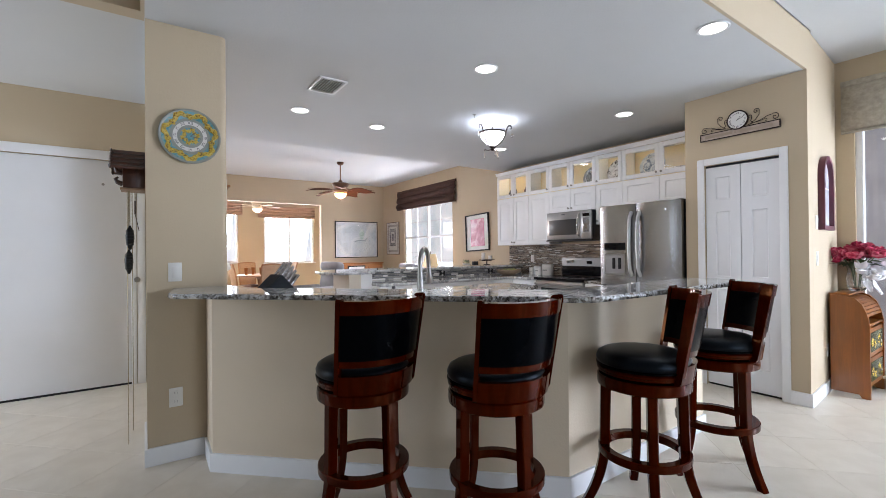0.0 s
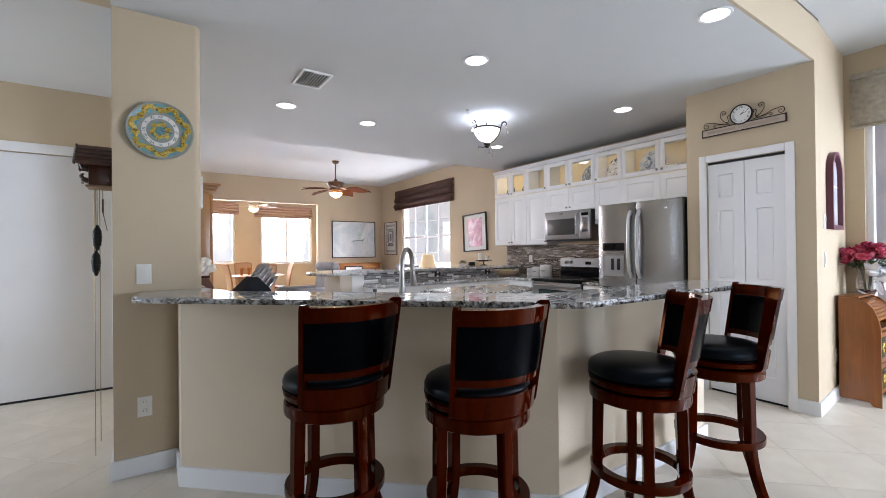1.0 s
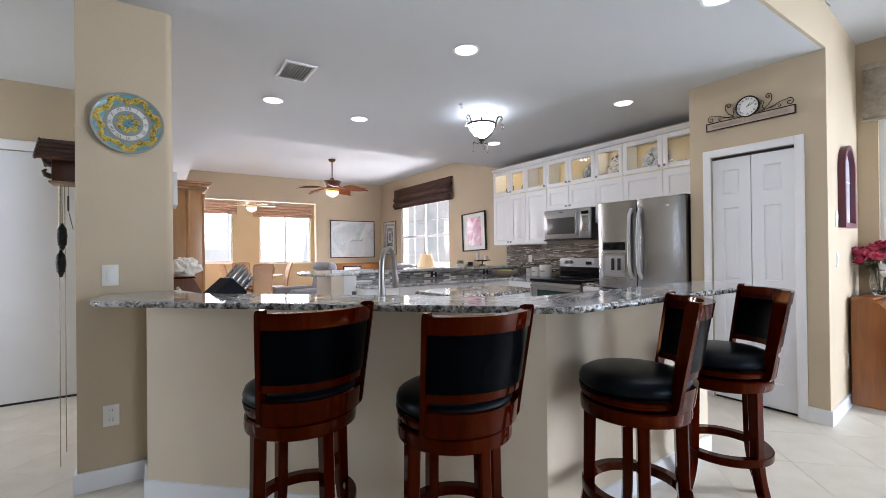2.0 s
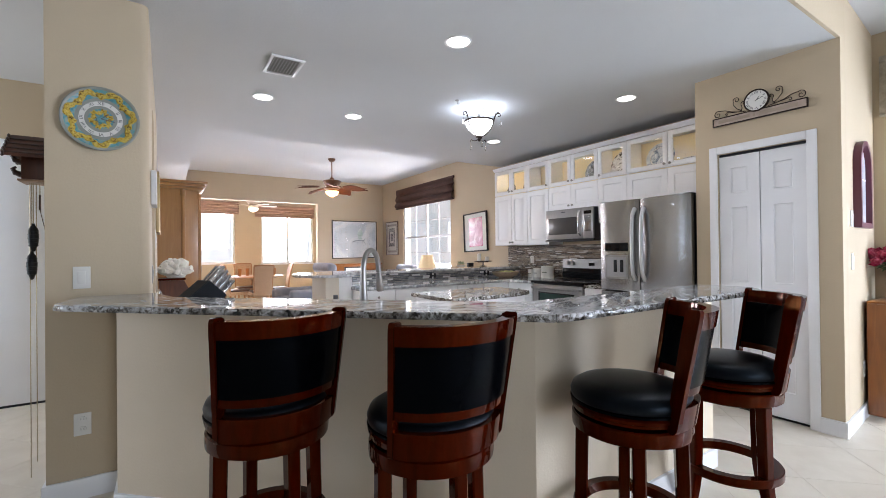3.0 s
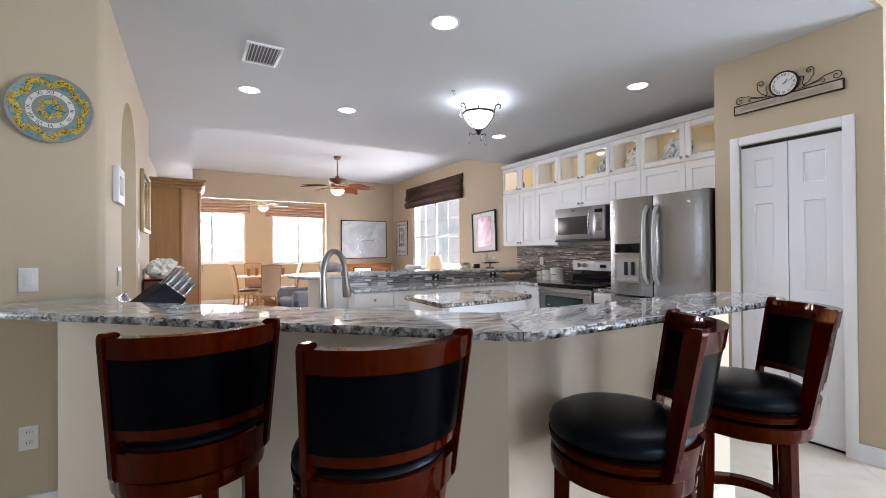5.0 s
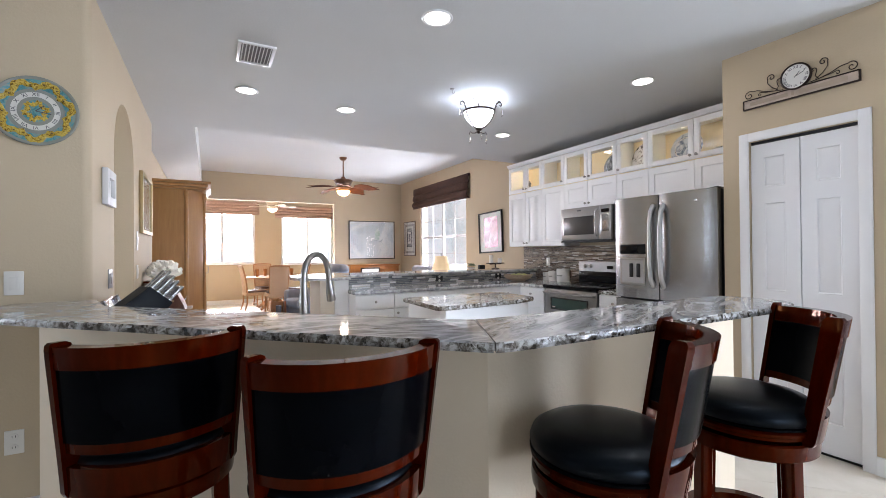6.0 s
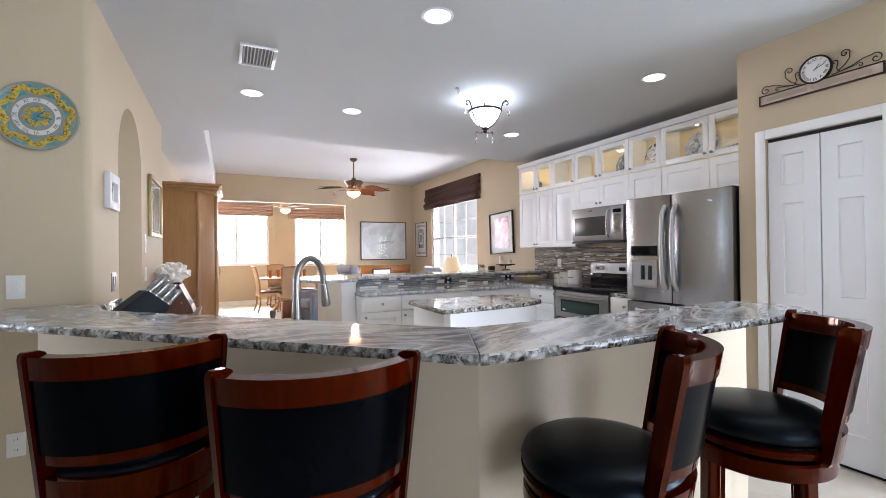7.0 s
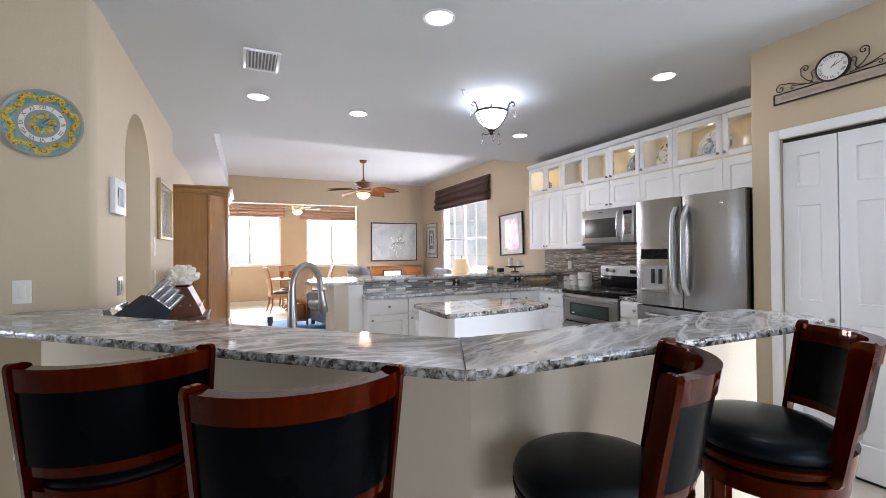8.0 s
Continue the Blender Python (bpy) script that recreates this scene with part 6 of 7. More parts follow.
# ---- iron scroll sign with clock over the pantry ----
sg = thing("scroll_clock_sign", pose(4.358, 2.095, 2.255, 0, 0, -90), "wrought iron scroll sign with a small round clock", "wall sign")
SIGNP = plain("distressed_cream_board", (0.42, 0.33, 0.27), 0.7, vary=0.2, scale=14)
part("board", B(0.008, 0.612, -0.016, -0.004, 0.008, 0.060), SIGNP, sg)
bm = bm_new()
for q in ((0, 0.62, 0, 0.008), (0, 0.62, 0.060, 0.068), (0, 0.008, 0.008, 0.060), (0.612, 0.62, 0.008, 0.060)):
    box(bm, q[0], q[1], -0.020, -0.002, q[2], q[3], 0.002)
part("board_frame", bm, IRON, sg)
# the lettering cannot be read with certainty: plain bars
INK = plain("faded_sign_ink", (0.34, 0.27, 0.21), 0.8)
for x0, x1 in ((0.045, 0.265), (0.285, 0.30), (0.325, 0.565)):
    part("lettering_bar", B(x0, x1, -0.0175, -0.0155, 0.022, 0.046), INK, sg)
ck = moved(lathe(bm_new(), [(0, 0.004), (0.078, 0.004), (0.084, 0.010), (0.084, 0.024), (0.076, 0.028), (0.074, 0.020), (0, 0.020)], 40), pose(0.31, 0, 0.135, 90, 0, 0))
cf = part("clock_case", ck, IRON, sg)
part("clock_face", moved(lathe(bm_new(), [(0, 0.0205), (0.0735, 0.0205), (0.0735, 0.0215), (0, 0.0215)], 40), pose(0.31, 0, 0.135, 90, 0, 0)), PAPER, cf)
for k, s_ in enumerate(ROMAN):
    a = 90 - 30 * k
    part("numeral", moved(letters(s_, 0.024, 0.0003), pose(0.31, 0, 0.135, 90, 0, 0) @ pose(0.058 * math.cos(radians(a)), 0.058 * math.sin(radians(a)), 0.022, 0, 0, a - 90)), DARKG, cf)
for ang, ln in ((40, 0.035), (68, 0.05)):
    part("clock_hand", moved(B(-0.0018, 0.0018, -0.008, ln, 0.0225, 0.0235), pose(0.31, 0, 0.135, 90, 0, 0) @ pose(0, 0, 0, 0, 0, -ang)), DARKG, cf)


def spiral(x, z, r0, turns, start, sgn, n=26):
    return [(x + r0 * (1 - 0.85 * i / n) * math.cos(start + sgn * turns * 2 * math.pi * i / n), -0.010, z + r0 * (1 - 0.85 * i / n) * math.sin(start + sgn * turns * 2 * math.pi * i / n)) for i in range(n + 1)]


def scrolls(mirror):
    out = []

    def mx(pts):
        return [((0.62 - x) if mirror else x, y, z) for x, y, z in pts]
    # long low scroll to the outer end
    path = [(0.235, -0.010, 0.075), (0.19, -0.010, 0.082), (0.14, -0.010, 0.095), (0.09, -0.010, 0.118), (0.055, -0.010, 0.122)] + spiral(0.038, 0.098, 0.030, 1.25, radians(70), 1)
    out.append(tube(bm_new(), mx(path), 0.0028, 7))
    path = [(0.19, -0.010, 0.082), (0.15, -0.010, 0.088), (0.12, -0.010, 0.094)] + spiral(0.105, 0.085, 0.014, 0.9, radians(70), 1)
    out.append(tube(bm_new(), mx(path), 0.0024, 7))
    # tall scroll
    path = [(0.21, -0.010, 0.085), (0.175, -0.010, 0.11), (0.150, -0.010, 0.145), (0.150, -0.010, 0.175)] + spiral(0.172, 0.178, 0.024, 1.2, radians(180), -1)
    out.append(tube(bm_new(), mx(path), 0.0028, 7))
    # small scroll beside the clock
    path = [(0.195, -0.010, 0.082), (0.212, -0.010, 0.105), (0.205, -0.010, 0.13)] + spiral(0.220, 0.142, 0.017, 0.9, radians(200), -1)
    out.append(tube(bm_new(), mx(path), 0.0026, 7))
    return out


for mirror in (False, True):
    for bm in scrolls(mirror):
        part("iron_scroll", bm, IRON, sg)

# ---- cuckoo clock on the hall side of the column ----
CARVED = wood("dark_carved_wood", (0.014, 0.006, 0.003), (0.06, 0.022, 0.010), 0.4, 0.1)
REDWOOD = wood("red_brown_clock_wood", (0.035, 0.008, 0.002), (0.10, 0.026, 0.006), 0.4, 0.1)
PALEWOOD = wood("pale_clock_wood", (0.20, 0.12, 0.07), (0.36, 0.23, 0.14), 0.5)
cu = thing("cuckoo_clock", pose(0.059, 3.50, 1.66, 0, 0, 90), "dark carved wooden cuckoo clock with chain weights", "clock")
part("case", B(-0.075, 0.075, 0.001, 0.115, 0.012, 0.135, 0.004), REDWOOD, cu)
part("base_board", B(-0.085, 0.085, 0.001, 0.128, 0.0, 0.011, 0.003), PALEWOOD, cu, "pale wooden base board")
# a gabled roof, its ridge square to the wall, with shingle battens
for sgn in (-1, 1):
    bm = bm_new()
    sec = [(0.0, 0.252), (sgn * 0.135, 0.132), (sgn * 0.135, 0.118), (0.0, 0.236)]
    e0 = [bm.verts.new((x, 0.001, z)) for x, z in sec]
    e1 = [bm.verts.new((x, 0.165, z)) for x, z in sec]
    for i in range(4):
        bm.faces.new((e0[i], e0[(i + 1) % 4], e1[(i + 1) % 4], e1[i]))
    bm.faces.new(e0)
    bm.faces.new(e1[::-1])
    rf = part("roof", bm, REDWOOD, cu)
    for f in (0.25, 0.5, 0.75, 0.97):
        part("batten", tube(bm_new(), [(sgn * 0.135 * f, 0.002, 0.254 - 0.12 * f), (sgn * 0.135 * f, 0.168, 0.254 - 0.12 * f)], 0.005, 6), CARVED, rf)
    for k in range(6):
        f = 0.08 + 0.17 * k
        lf_ = lathe(bm_new(), [(0, -0.012), (0.014, -0.008), (0.019, 0.004), (0.011, 0.016), (0, 0.022)], 8)
        part("carved_leaf", moved(lf_, pose(sgn * 0.138 * f, 0.172, 0.246 - 0.125 * f, 0, sgn * (50 + 25 * (k % 2)), 0) @ Matrix.Diagonal((1, 0.45, 1, 1))), CARVED, rf)
gab = bm_new()
tri_ = [(-0.075, 0.1355), (0.075, 0.1355), (0.0, 0.205)]
g0 = [gab.verts.new((x, 0.05, z)) for x, z in tri_]
g1 = [gab.verts.new((x, 0.115, z)) for x, z in tri_]
for i in range(3):
    gab.faces.new((g0[i], g0[(i + 1) % 3], g1[(i + 1) % 3], g1[i]))
gab.faces.new(g0)
gab.faces.new(g1[::-1])
part("gable", gab, CARVED, cu)
for z in (0.10, 0.035):
    part("carved_bracket", moved(tube(bm_new(), [(-0.05, 0.115, 0.0), (-0.055, 0.14, 0.010), (-0.055, 0.15, 0.028), (-0.05, 0.138, 0.04)], [0.016, 0.014, 0.010, 0.006], 8), pose(0, 0, z)), CARVED, cu)
CHAIN = plain("aged_brass_chain", (0.30, 0.24, 0.15), 0.45, 0.8)
for y, ln, wt in ((0.082, 0.215, True), (0.088, 0.365, True), (0.055, 0.06, False), (0.070, 1.50, False), (0.095, 1.58, False)):
    ch = part("chain", tube(bm_new(), [(0, y, 0.0), (0, y, -ln)], 0.0022, 6), CHAIN, cu)
    if wt:
        cone = lathe(bm_new(), [(0, -ln), (0.006, -ln - 0.002), (0.008, -ln - 0.012), (0.019, -ln - 0.030), (0.023, -ln - 0.070), (0.020, -ln - 0.110), (0.008, -ln - 0.150), (0, -ln - 0.156)], 12, (0, y))
        wgt = part("weight", cone, BLACK, ch, "dark pine cone weight")
        for k in range(5):
            part("cone_scale", lathe(bm_new(), [(0.019, -ln - 0.034 - 0.02 * k), (0.026 - 0.002 * abs(k - 1.5), -ln - 0.043 - 0.02 * k), (0.018, -ln - 0.046 - 0.02 * k)], 10, (0, y)), BLACK, wgt)
    elif ln < 0.1:
        part("pendulum", moved(B(-0.009, 0.009, -0.004, 0.004, -0.085, 0.0, 0.003), pose(0, y, -ln)), CARVED, ch)
        part("pendulum_rod", tube(bm_new(), [(0, y, -ln - 0.08), (0, y - 0.02, -ln - 0.19)], 0.002, 6), CARVED, ch)

# ---- knife block ----
kn = thing("knife_block", pose(0.752, 3.08, 0.881, 0, 0, 31), "black slanted knife block full of steel-handled knives", "knife block")
bm = bm_new()
prof = [(-0.185, 0.0), (-0.03, 0.0), (0.108, 0.153), (0.0, 0.245), (-0.19, 0.105)]
e0 = [bm.verts.new((x, -0.05, z)) for x, z in prof]
e1 = [bm.verts.new((x, 0.05, z)) for x, z in prof]
for i in range(5):
    bm.faces.new((e0[i], e0[(i + 1) % 5], e1[(i + 1) % 5], e1[i]))
bm.faces.new(e0)
bm.faces.new(e1[::-1])
bmesh.ops.bevel(bm, geom=list(bm.edges), offset=0.004, segments=2, affect="EDGES")
part("block", bm, plain("black_block_lacquer", (0.004, 0.006, 0.010), 0.5, vary=0.1, ior=1.25), kn)
HSTEEL = plain("satin_knife_steel", (0.40, 0.40, 0.41), 0.26, 1.0, vary=0.1, scale=20)
for row, f_ in enumerate((0.12, 0.36, 0.60, 0.84)):
    fx, fz = 0.108 * f_, 0.245 - 0.092 * f_
    for c_ in range(3 if row < 3 else 5):
        yy = (c_ - (1 if row < 3 else 2)) * (0.030 if row < 3 else 0.019)
        ln = (0.125, 0.12, 0.112, 0.10)[row]
        hd_ = bm_new()
        box(hd_, -0.0085, 0.0085, -0.0065, 0.0065, 0.0, ln, 0.004)
        h_ = part("knife_handle", moved(hd_, pose(fx, yy, fz - 0.004, 0, 46, 0)), HSTEEL, kn)
        part("bolster", moved(B(-0.0095, 0.0095, -0.0072, 0.0072, 0.002, 0.013, 0.002), pose(fx, yy, fz - 0.004, 0, 46, 0)), CHROME, h_)

tray = thing("serving_tray", pose(0.585, 3.34, 0.883, 0, -22, 0), "stainless serving tray leaning on the tan wall", "tray")
part("tray_base", B(0, 0.004, 0, 0.40, 0, 0.165, 0.001), CHROME, tray)
tray_rim = bm_new()
for q in ((0, 0.40, 0.155, 0.165), (0, 0.40, 0, 0.01), (0, 0.01, 0.01, 0.155), (0.39, 0.40, 0.01, 0.155)):
    box(tray_rim, 0.0045, 0.02, q[0], q[1], q[2], q[3], 0.002)
part("rim", tray_rim, CHROME, tray)

# ---- things on the peninsula and counters ----
for i, (yy, r, h) in enumerate(((4.98, 0.05, 0.11), (4.85, 0.062, 0.135), (4.66, 0.085, 0.17))):
    cn = thing("canister", pose(5.12, yy, 0.8805), "white lidded kitchen canister beside the range", "canister", "canisters")
    b_ = part("jar", lathe(bm_new(), [(0, 0), (r * 0.96, 0), (r, 0.006), (r, h * 0.84), (0, h * 0.84)], 32), WHITEP, cn)
    part("lid", lathe(bm_new(), [(0, h * 0.845), (r * 1.02, h * 0.845), (r * 1.02, h * 0.94), (r * 0.9, h * 0.97), (r * 0.2, h * 0.975), (r * 0.2, h), (0, h)], 32), WHITEP, b_)
    part("label_bar", moved(arc_band(bm_new(), r, r + 0.0012, h * 0.42, h * 0.5, 160, 215, 8), Matrix.Identity(4)), GREYG, b_)
fb = thing("fruit_bowl", pose(4.72, 5.10, 0.8805), "shallow woven bowl with pale fruit in the counter corner", "bowl")
part("bowl", lathe(bm_new(), [(0, 0), (0.09, 0), (0.17, 0.04), (0.20, 0.085), (0.19, 0.087), (0.16, 0.05), (0.08, 0.012), (0, 0.012)], 36), WICKER, fb)
FRUIT = plain("pale_green_fruit", (0.40, 0.38, 0.16), 0.4, vary=0.2, scale=12)
for x, y in ((-0.05, 0.03), (0.05, 0.04), (0.0, -0.06), (0.07, -0.04)):
    sfr = bm_new()
    bmesh.ops.create_uvsphere(sfr, u_segments=16, v_segments=10, radius=0.043)
    part("fruit", moved(sfr, pose(x, y, 0.065) @ Matrix.Diagonal((1, 1.15, 0.9, 1))), FRUIT, fb)
ch_ = thing("candle_holder", pose(4.72, 5.62, 1.0295) @ Matrix.Scale(1.25, 4), "iron candle holder with two square glass cups", "candle holder")
part("foot", lathe(bm_new(), [(0, 0), (0.05, 0), (0.045, 0.008), (0.008, 0.014), (0.007, 0.05), (0, 0.05)], 20), IRON, ch_)
part("cross_bar", B(-0.08, 0.08, -0.006, 0.006, 0.05, 0.058, 0.002), IRON, ch_)
for x in (-0.06, 0.06):
    part("cup", B(x - 0.045, x + 0.045, -0.04, 0.04, 0.059, 0.07, 0.003), IRON, ch_)
    part("candle", lathe(bm_new(), [(0, 0.071), (0.024, 0.071), (0.024, 0.16 if x < 0 else 0.12), (0, 0.162 if x < 0 else 0.122)], 18, (x, 0)), WHITEP, ch_)
solid("black_speaker", moved(B(-0.045, 0.045, -0.03, 0.03, 0, 0.06, 0.006), pose(4.50, 5.66, 1.0295)), BLACK, "small black box on the raised bar", "speaker")
# leafy sprig in a dish
pl = thing("potted_sprig", pose(4.35, 5.70, 1.0295), "low green sprig in a pale dish on the raised bar", "plant")
part("dish", lathe(bm_new(), [(0, 0), (0.05, 0), (0.07, 0.03), (0.064, 0.03), (0.045, 0.008), (0, 0.008)], 24), WHITEP, pl)
LEAFM = plain("grey_green_leaf", (0.16, 0.20, 0.11), 0.5, vary=0.3, scale=30)
rl = random.Random(5)
for i in range(34):
    a, e, s_ = rl.random() * 360, rl.uniform(10, 75), rl.uniform(0.03, 0.05)
    lb = bm_new()
    q = [lb.verts.new(c) for c in ((0, 0, 0), (s_ * 0.5, s_ * 0.22, 0.004), (s_, 0, 0.0), (s_ * 0.5, -s_ * 0.22, 0.004))]
    lb.faces.new(q)
    ex = bmesh.ops.extrude_face_region(lb, geom=list(lb.faces))
    bmesh.ops.translate(lb, verts=[g for g in ex["geom"] if isinstance(g, bmesh.types.BMVert)], vec=(0, 0, 0.0015))
    part("leaf", moved(lb, pose(0, 0, 0.03, 0, 0, a) @ pose(rl.uniform(0.01, 0.05), 0, rl.uniform(0, 0.03), 0, -e, 0)), LEAFM, pl)

# ---- arched picture beside the pantry ----
ap = thing("arched_picture", pose(4.68, 1.3305, 1.41, 0, 0, 4.0), "purple framed arched picture with a pale landscape", "picture")
MAROON = plain("plum_frame", (0.10, 0.018, 0.035), 0.35, vary=0.1)


def arch_pts(w, h, inset):
    r = w / 2 - inset
    return [(inset, inset), (w - inset, inset)] + [(w / 2 + r * math.cos(radians(a)), h - w / 2 + r * math.sin(radians(a)) * 0.95) for a in range(0, 181, 12)]


def arch_plate(w, h, inset, y0, y1):
    bm = bm_new()
    pts = arch_pts(w, h, inset)
    a_ = [bm.verts.new((x, y0, z)) for x, z in pts]
    b_ = [bm.verts.new((x, y1, z)) for x, z in pts]
    n = len(pts)
    for i in range(n):
        bm.faces.new((a_[i], a_[(i + 1) % n], b_[(i + 1) % n], b_[i]))
    bm.faces.new(a_)
    bm.faces.new(b_[::-1])
    return bm


def arch_frame(w, h, i0, i1, y0, y1):
    bm = bm_new()
    po, pi_ = arch_pts(w, h, i0), arch_pts(w, h, i1)
    rows = [[bm.verts.new((x, y, z)) for (x, z), y in ((o, y1), (o, y0), (p_, y0), (p_, y1))] for o, p_ in zip(po, pi_)]
    n = len(rows)
    for i in range(n):
        for k in range(4):
            bm.faces.new((rows[i][k], rows[i][(k + 1) % 4], rows[(i + 1) % n][(k + 1) % 4], rows[(i + 1) % n][k]))
    return bm


part("frame", arch_frame(0.40, 0.645, 0.0, 0.035, -0.045, -0.001), MAROON, ap)
part("print", arch_plate(0.40, 0.645, 0.035, -0.012, -0.004), PALEART, ap)
part("house_shape", B(0.17, 0.24, -0.0135, -0.0121, 0.37, 0.44), GREYART, ap)
part("horizon_stroke", B(0.04, 0.36, -0.0135, -0.0121, 0.355, 0.365), PAPER, ap)

# ---- roll-top desk with flowers ----
ds = thing("rolltop_desk", pose(4.94, 1.325, 0, 0, 0, 0), "honey oak roll-top desk with carved drawers", "desk")
DESKOAK = wood("orange_oak", (0.16, 0.045, 0.005), (0.30, 0.095, 0.012), 0.3, 0.3)
PETAL = plain("painted_yellow_petal", (0.56, 0.36, 0.015), 0.4, vary=0.2, scale=60)
W_ = 0.50
side = [(0.0, 0.03), (0.0, 0.85), (-0.10, 0.85), (-0.16, 0.83), (-0.205, 0.78), (-0.235, 0.70), (-0.25, 0.62), (-0.25, 0.0), (-0.20, 0.0), (-0.18, 0.03)]
for x in (0.0, W_ - 0.022):
    bm = bm_new()
    a_ = [bm.verts.new((x, y, z)) for y, z in side]
    b_ = [bm.verts.new((x + 0.022, y, z)) for y, z in side]
    for i in range(len(side)):
        bm.faces.new((a_[i], a_[(i + 1) % len(side)], b_[(i + 1) % len(side)], b_[i]))
    bm.faces.new(a_)
    bm.faces.new(b_[::-1])
    part("side_panel", bm, DESKOAK, ds)
part("top", B(-0.012, W_ + 0.012, -0.13, 0.0, 0.851, 0.868, 0.005), DESKOAK, ds)
part("back", B(0.023, W_ - 0.023, -0.02, -0.002, 0.03, 0.85), DESKOAK, ds)
for i in range(9):
    f = i / 9
    a0 = radians(90 * f)
    y, z = -0.09 - 0.14 * math.sin(a0), 0.66 + 0.17 * math.cos(a0)
    moved_slat = B(0.023, W_ - 0.023, -0.013, 0.013, -0.005, 0.005, 0.003)
    moved(moved_slat, pose(0, y, z, 90 * f, 0, 0))
    part("tambour_slat", moved_slat, DESKOAK, ds)
part("writing_shelf", B(0.023, W_ - 0.023, -0.245, -0.021, 0.60, 0.62, 0.003), DESKOAK, ds)
FLORAL = patterned("yellow_flower_tile", (0.02, 0.02, 0.014), (0.05, 0.05, 0.022), (0.13, 0.13, 0.05), 20)
for i in range(2):
    z0 = 0.10 + i * 0.245
    dd = part("drawer", B(0.024, W_ - 0.024, -0.243, -0.022, z0, z0 + 0.235, 0.004), DESKOAK, ds)
    part("painted_panel", B(0.05, W_ - 0.05, -0.248, -0.2435, z0 + 0.04, z0 + 0.20, 0.002), FLORAL, dd)
    for k, (fx, fz, fr) in enumerate(((0.10, 0.12, 0.044), (0.185, 0.09, 0.036), (0.32, 0.125, 0.046), (0.40, 0.08, 0.034))):
        fl = bm_new()
        for q in range(9):
            a0 = radians(40 * q + 13 * k)
            tip = (fx + fr * math.cos(a0), -0.2488, z0 + fz + fr * math.sin(a0))
            lo, hi = [(fx + fr * 0.62 * math.cos(a0 + w), -0.2496, z0 + fz + fr * 0.62 * math.sin(a0 + w)) for w in (-0.30, 0.30)]
            fl.faces.new([fl.verts.new(p) for p in ((fx, -0.2494, z0 + fz), lo, tip, hi)])
        moved_heart = moved(lathe(bm_new(), [(0, 0), (fr * 0.28, 0), (fr * 0.2, 0.0015), (0, 0.002)], 10), pose(fx, -0.2495, z0 + fz, 90, 0, 0))
        part("painted_flower", fl, PETAL, dd)
        part("flower_heart", moved_heart, FLORAL, dd)
    knob(dd, W_ / 2, -0.248, z0 + 0.12)

vs = thing("flower_vase", pose(5.285, 1.215, 0.8685) @ Matrix.Scale(1.35, 4), "clear glass vase of deep pink roses with a white bow", "flowers")
part("vase", lathe(bm_new(), [(0, 0), (0.035, 0), (0.05, 0.03), (0.055, 0.08), (0.045, 0.13), (0.055, 0.17), (0.052, 0.17), (0.042, 0.13), (0.051, 0.08), (0.046, 0.03), (0, 0.006)], 24), CRYSTAL, vs)
ROSE = patterned("deep_pink_petal", (0.24, 0.008, 0.03), (0.46, 0.035, 0.09), (0.64, 0.15, 0.22), 22)
BOW = plain("white_ribbon", (0.78, 0.77, 0.80), 0.45, vary=0.04)
GREEN = plain("rose_leaf", (0.05, 0.10, 0.03), 0.5, vary=0.3, scale=20)
rr_ = random.Random(8)
for i in range(30):
    a = rr_.random() * 2 * math.pi
    d = 0.13 * math.sqrt(rr_.random())
    h = 0.205 + 0.075 * (1 - d / 0.15) + rr_.uniform(-0.02, 0.02)
    fl = bm_new()
    for k in range(9):
        b0 = rr_.random() * 6.28
        ring = 0.012 + 0.003 * k
        base_ = Vector((math.cos(b0), math.sin(b0), 0)) * ring * 0.5
        up = Vector((math.cos(b0), math.sin(b0), 1.6 - 0.12 * k)).normalized()
        sd_ = Vector((-math.sin(b0), math.cos(b0), 0)) * (0.012 + 0.0016 * k)
        q = [fl.verts.new(p) for p in (base_ - sd_ * 0.6, base_ + sd_ * 0.6, base_ + up * 0.026 + sd_, base_ + up * 0.036, base_ + up * 0.026 - sd_)]
        fl.faces.new(q)
    lathe(fl, [(0, -0.004), (0.014, 0.004), (0.018, 0.016), (0.012, 0.028), (0, 0.03)], 10)
    part("rose", moved(fl, pose(d * math.cos(a), d * math.sin(a), h, rr_.uniform(-35, 35), rr_.uniform(-35, 35), 0) @ Matrix.Scale(1.35, 4)), ROSE, vs)
    if i % 3 == 0:
        part("stem", tube(bm_new(), [(0.01 * math.cos(a), 0.01 * math.sin(a), 0.02), (0.03 * math.cos(a), 0.03 * math.sin(a), 0.15), (d * math.cos(a), d * math.sin(a), h)], 0.003, 6), GREEN, vs)
for i in range(16):
    a = i * 22.5 + rr_.uniform(-8, 8)
    lb = bm_new()
    s_ = rr_.uniform(0.05, 0.08)
    q = [lb.verts.new(c) for c in ((0, 0, 0), (s_ * 0.4, s_ * 0.25, 0.006), (s_, 0, -0.01), (s_ * 0.4, -s_ * 0.25, 0.006))]
    lb.faces.new(q)
    part("leaf", moved(lb, pose(0, 0, 0.19 + rr_.uniform(-0.02, 0.03), 0, 0, a) @ pose(0.06, 0, 0, 0, rr_.uniform(-10, 30), 0)), GREEN, vs)


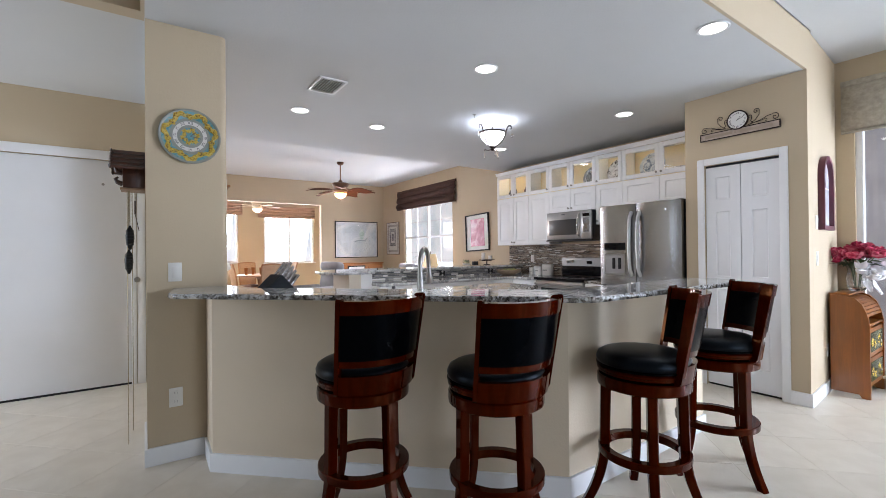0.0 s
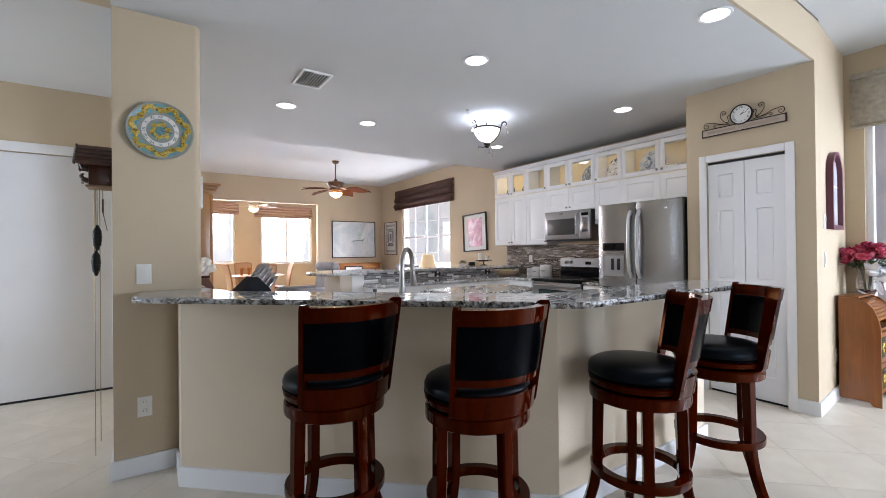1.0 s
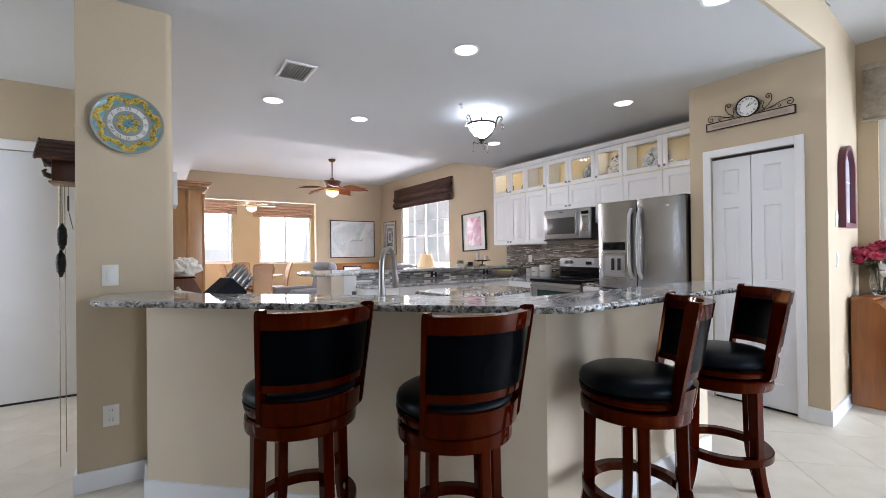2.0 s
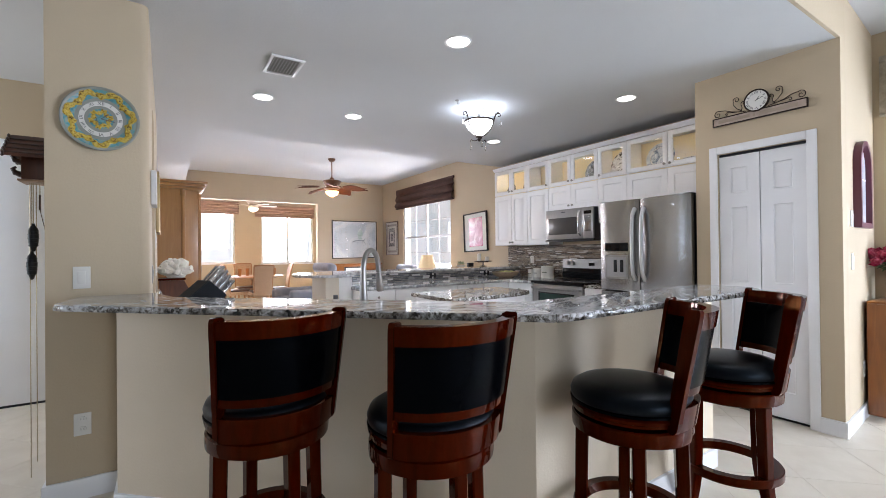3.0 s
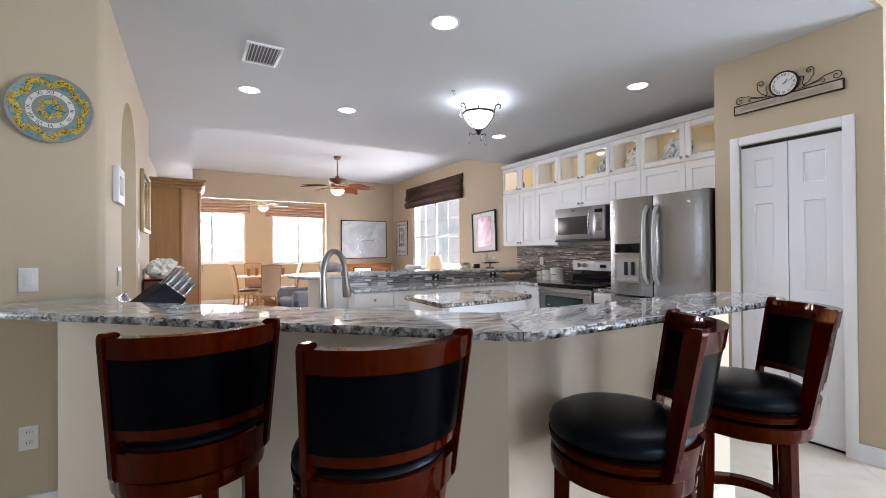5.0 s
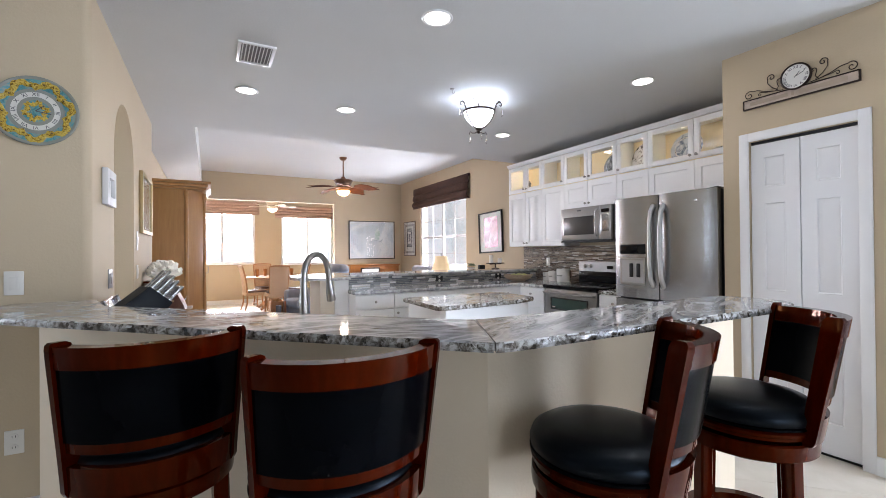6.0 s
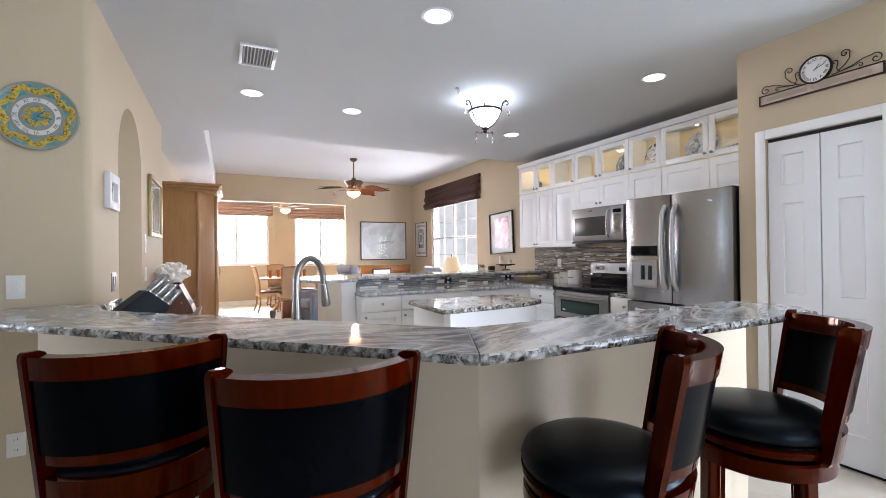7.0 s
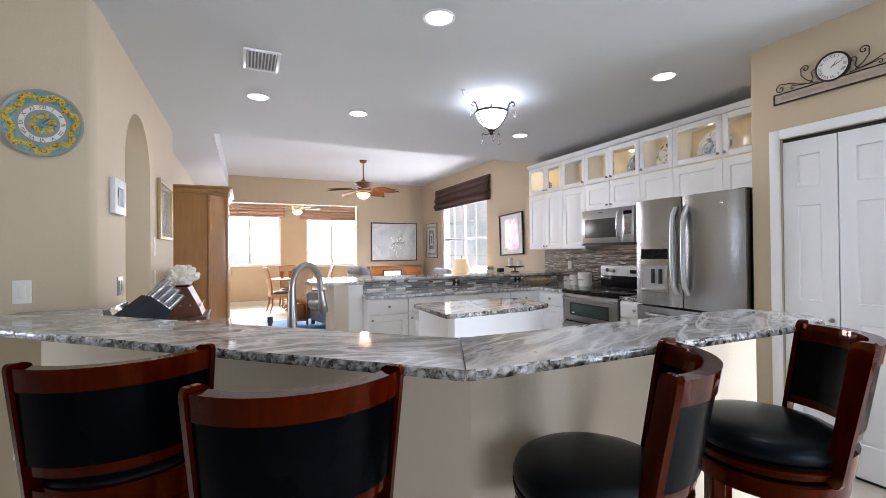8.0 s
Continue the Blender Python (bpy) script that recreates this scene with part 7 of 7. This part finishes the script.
def ribbon(path, width, twist=0.0):
    """A soft strip along path (x, y, z), narrower at its ends and slightly cupped."""
    rb = bm_new()
    prev = None
    n = len(path) - 1
    for k, p in enumerate(path):
        a, b = Vector(path[max(k - 1, 0)]), Vector(path[min(k + 1, n)])
        d = (b - a).normalized()
        side = d.cross(Vector((0, 0, 1)))
        side = side.normalized() if side.length > 0.05 else Vector((0, 1, 0))
        side = Matrix.Rotation(twist * k / n, 3, d) @ side
        up = side.cross(d)
        w = width * (0.35 + 0.65 * math.sin(math.pi * min(1.0, 0.08 + 0.92 * k / n)) ** 0.6)
        row = [rb.verts.new(Vector(p) + side * w * u + up * 0.012 * (u * u - 0.5)) for u in (-1, -0.5, 0, 0.5, 1)]
        if prev:
            for q in range(4):
                rb.faces.new((prev[q], prev[q + 1], row[q + 1], row[q]))
        prev = row
    return rb


for a, big, lift in ((200, 1.0, 0.02), (232, 1.1, -0.01), (262, 1.15, 0.015), (292, 1.1, -0.02), (322, 1.0, 0.02), (350, 0.9, 0.0)):
    c, s_ = math.cos(radians(a)), math.sin(radians(a))
    pts = []
    for k in range(13):
        w = k / 12 * 2 * math.pi * 0.92 + 0.25
        r = 0.052 + 0.040 * big * (1 - math.cos(w))
        pts.append((r * c, r * s_, 0.138 + lift + 0.036 * big * math.sin(w)))
    rb_ = part("ribbon_loop", ribbon(pts, 0.030, 0.5), BOW, vs)
    rb_.modifiers.new("thickness", "SOLIDIFY").thickness = 0.0015
for a, ln in ((225, 0.13), (270, 0.15), (312, 0.12)):
    c, s_ = math.cos(radians(a)), math.sin(radians(a))
    pts = [((0.056 + 0.05 * f + 0.012 * math.sin(7 * f)) * c, (0.056 + 0.05 * f + 0.012 * math.sin(7 * f)) * s_, 0.135 - ln * f ** 1.5) for f in [k / 8 for k in range(9)]]
    rb_ = part("ribbon_tail", ribbon(pts, 0.022, 0.4), BOW, vs)
    rb_.modifiers.new("thickness", "SOLIDIFY").thickness = 0.0015

# ---- floor tiles, laid diagonally ----
TS = 0.452


def tile_mesh():
    bm = bm_new()
    h = TS / 2 - 0.0009
    prism(bm, [(-h, -h), (h, -h), (h, h), (-h, h)], -0.0055, 0.0, 0.0006, 1, True)
    bmesh.ops.recalc_face_normals(bm, faces=bm.faces)
    me = bpy.data.meshes.new("tile")
    bm.to_mesh(me)
    bm.free()
    me.materials.append(TILE)
    return me


TM = tile_mesh()
rest_v, rest_f, count = [], [], 0
c45 = math.cos(radians(45))
cells = [((i * TS) * c45 - (j * TS) * c45, (i * TS) * c45 + (j * TS) * c45) for i in range(-16, 44) for j in range(-26, 30)]
cells = [(x, y) for x, y in cells if -4.3 < x < 5.7 and -4.4 < y < 12.9]


def shown(x, y):
    return (2.3 < x < 5.2 and 0.0 < y < 2.0) or (-1.6 < x < 0.4 and 2.0 < y < 5.5) or (0.9 < x < 2.4 and 5.6 < y < 12) or (0 < x < 2.3 and 1.0 < y < 2.8)


for x, y in cells:
    if shown(x, y) and count < 290:
        ob = new("tile", TM)
        ob.parent = floor
        ob.matrix_basis = pose(x, y, 0, 0, 0, 45)
        count += 1
    else:
        h = (TS / 2 - 0.0009) * math.sqrt(2)
        k = len(rest_v)
        rest_v += [(x, y - h, 0), (x + h, y, 0), (x, y + h, 0), (x - h, y, 0), (x, y - h, -0.0055), (x + h, y, -0.0055), (x, y + h, -0.0055), (x - h, y, -0.0055)]
        rest_f += [(k, k + 1, k + 2, k + 3)] + [(k + a, k + 4 + a, k + 4 + (a + 1) % 4, k + (a + 1) % 4) for a in range(4)]
me = bpy.data.meshes.new("floor_tiles")
me.from_pydata(rest_v, [], rest_f)
me.materials.append(TILE)
ob = new("floor_tiles", me)
ob.parent = floor
tagged(ob, kind="stuff")
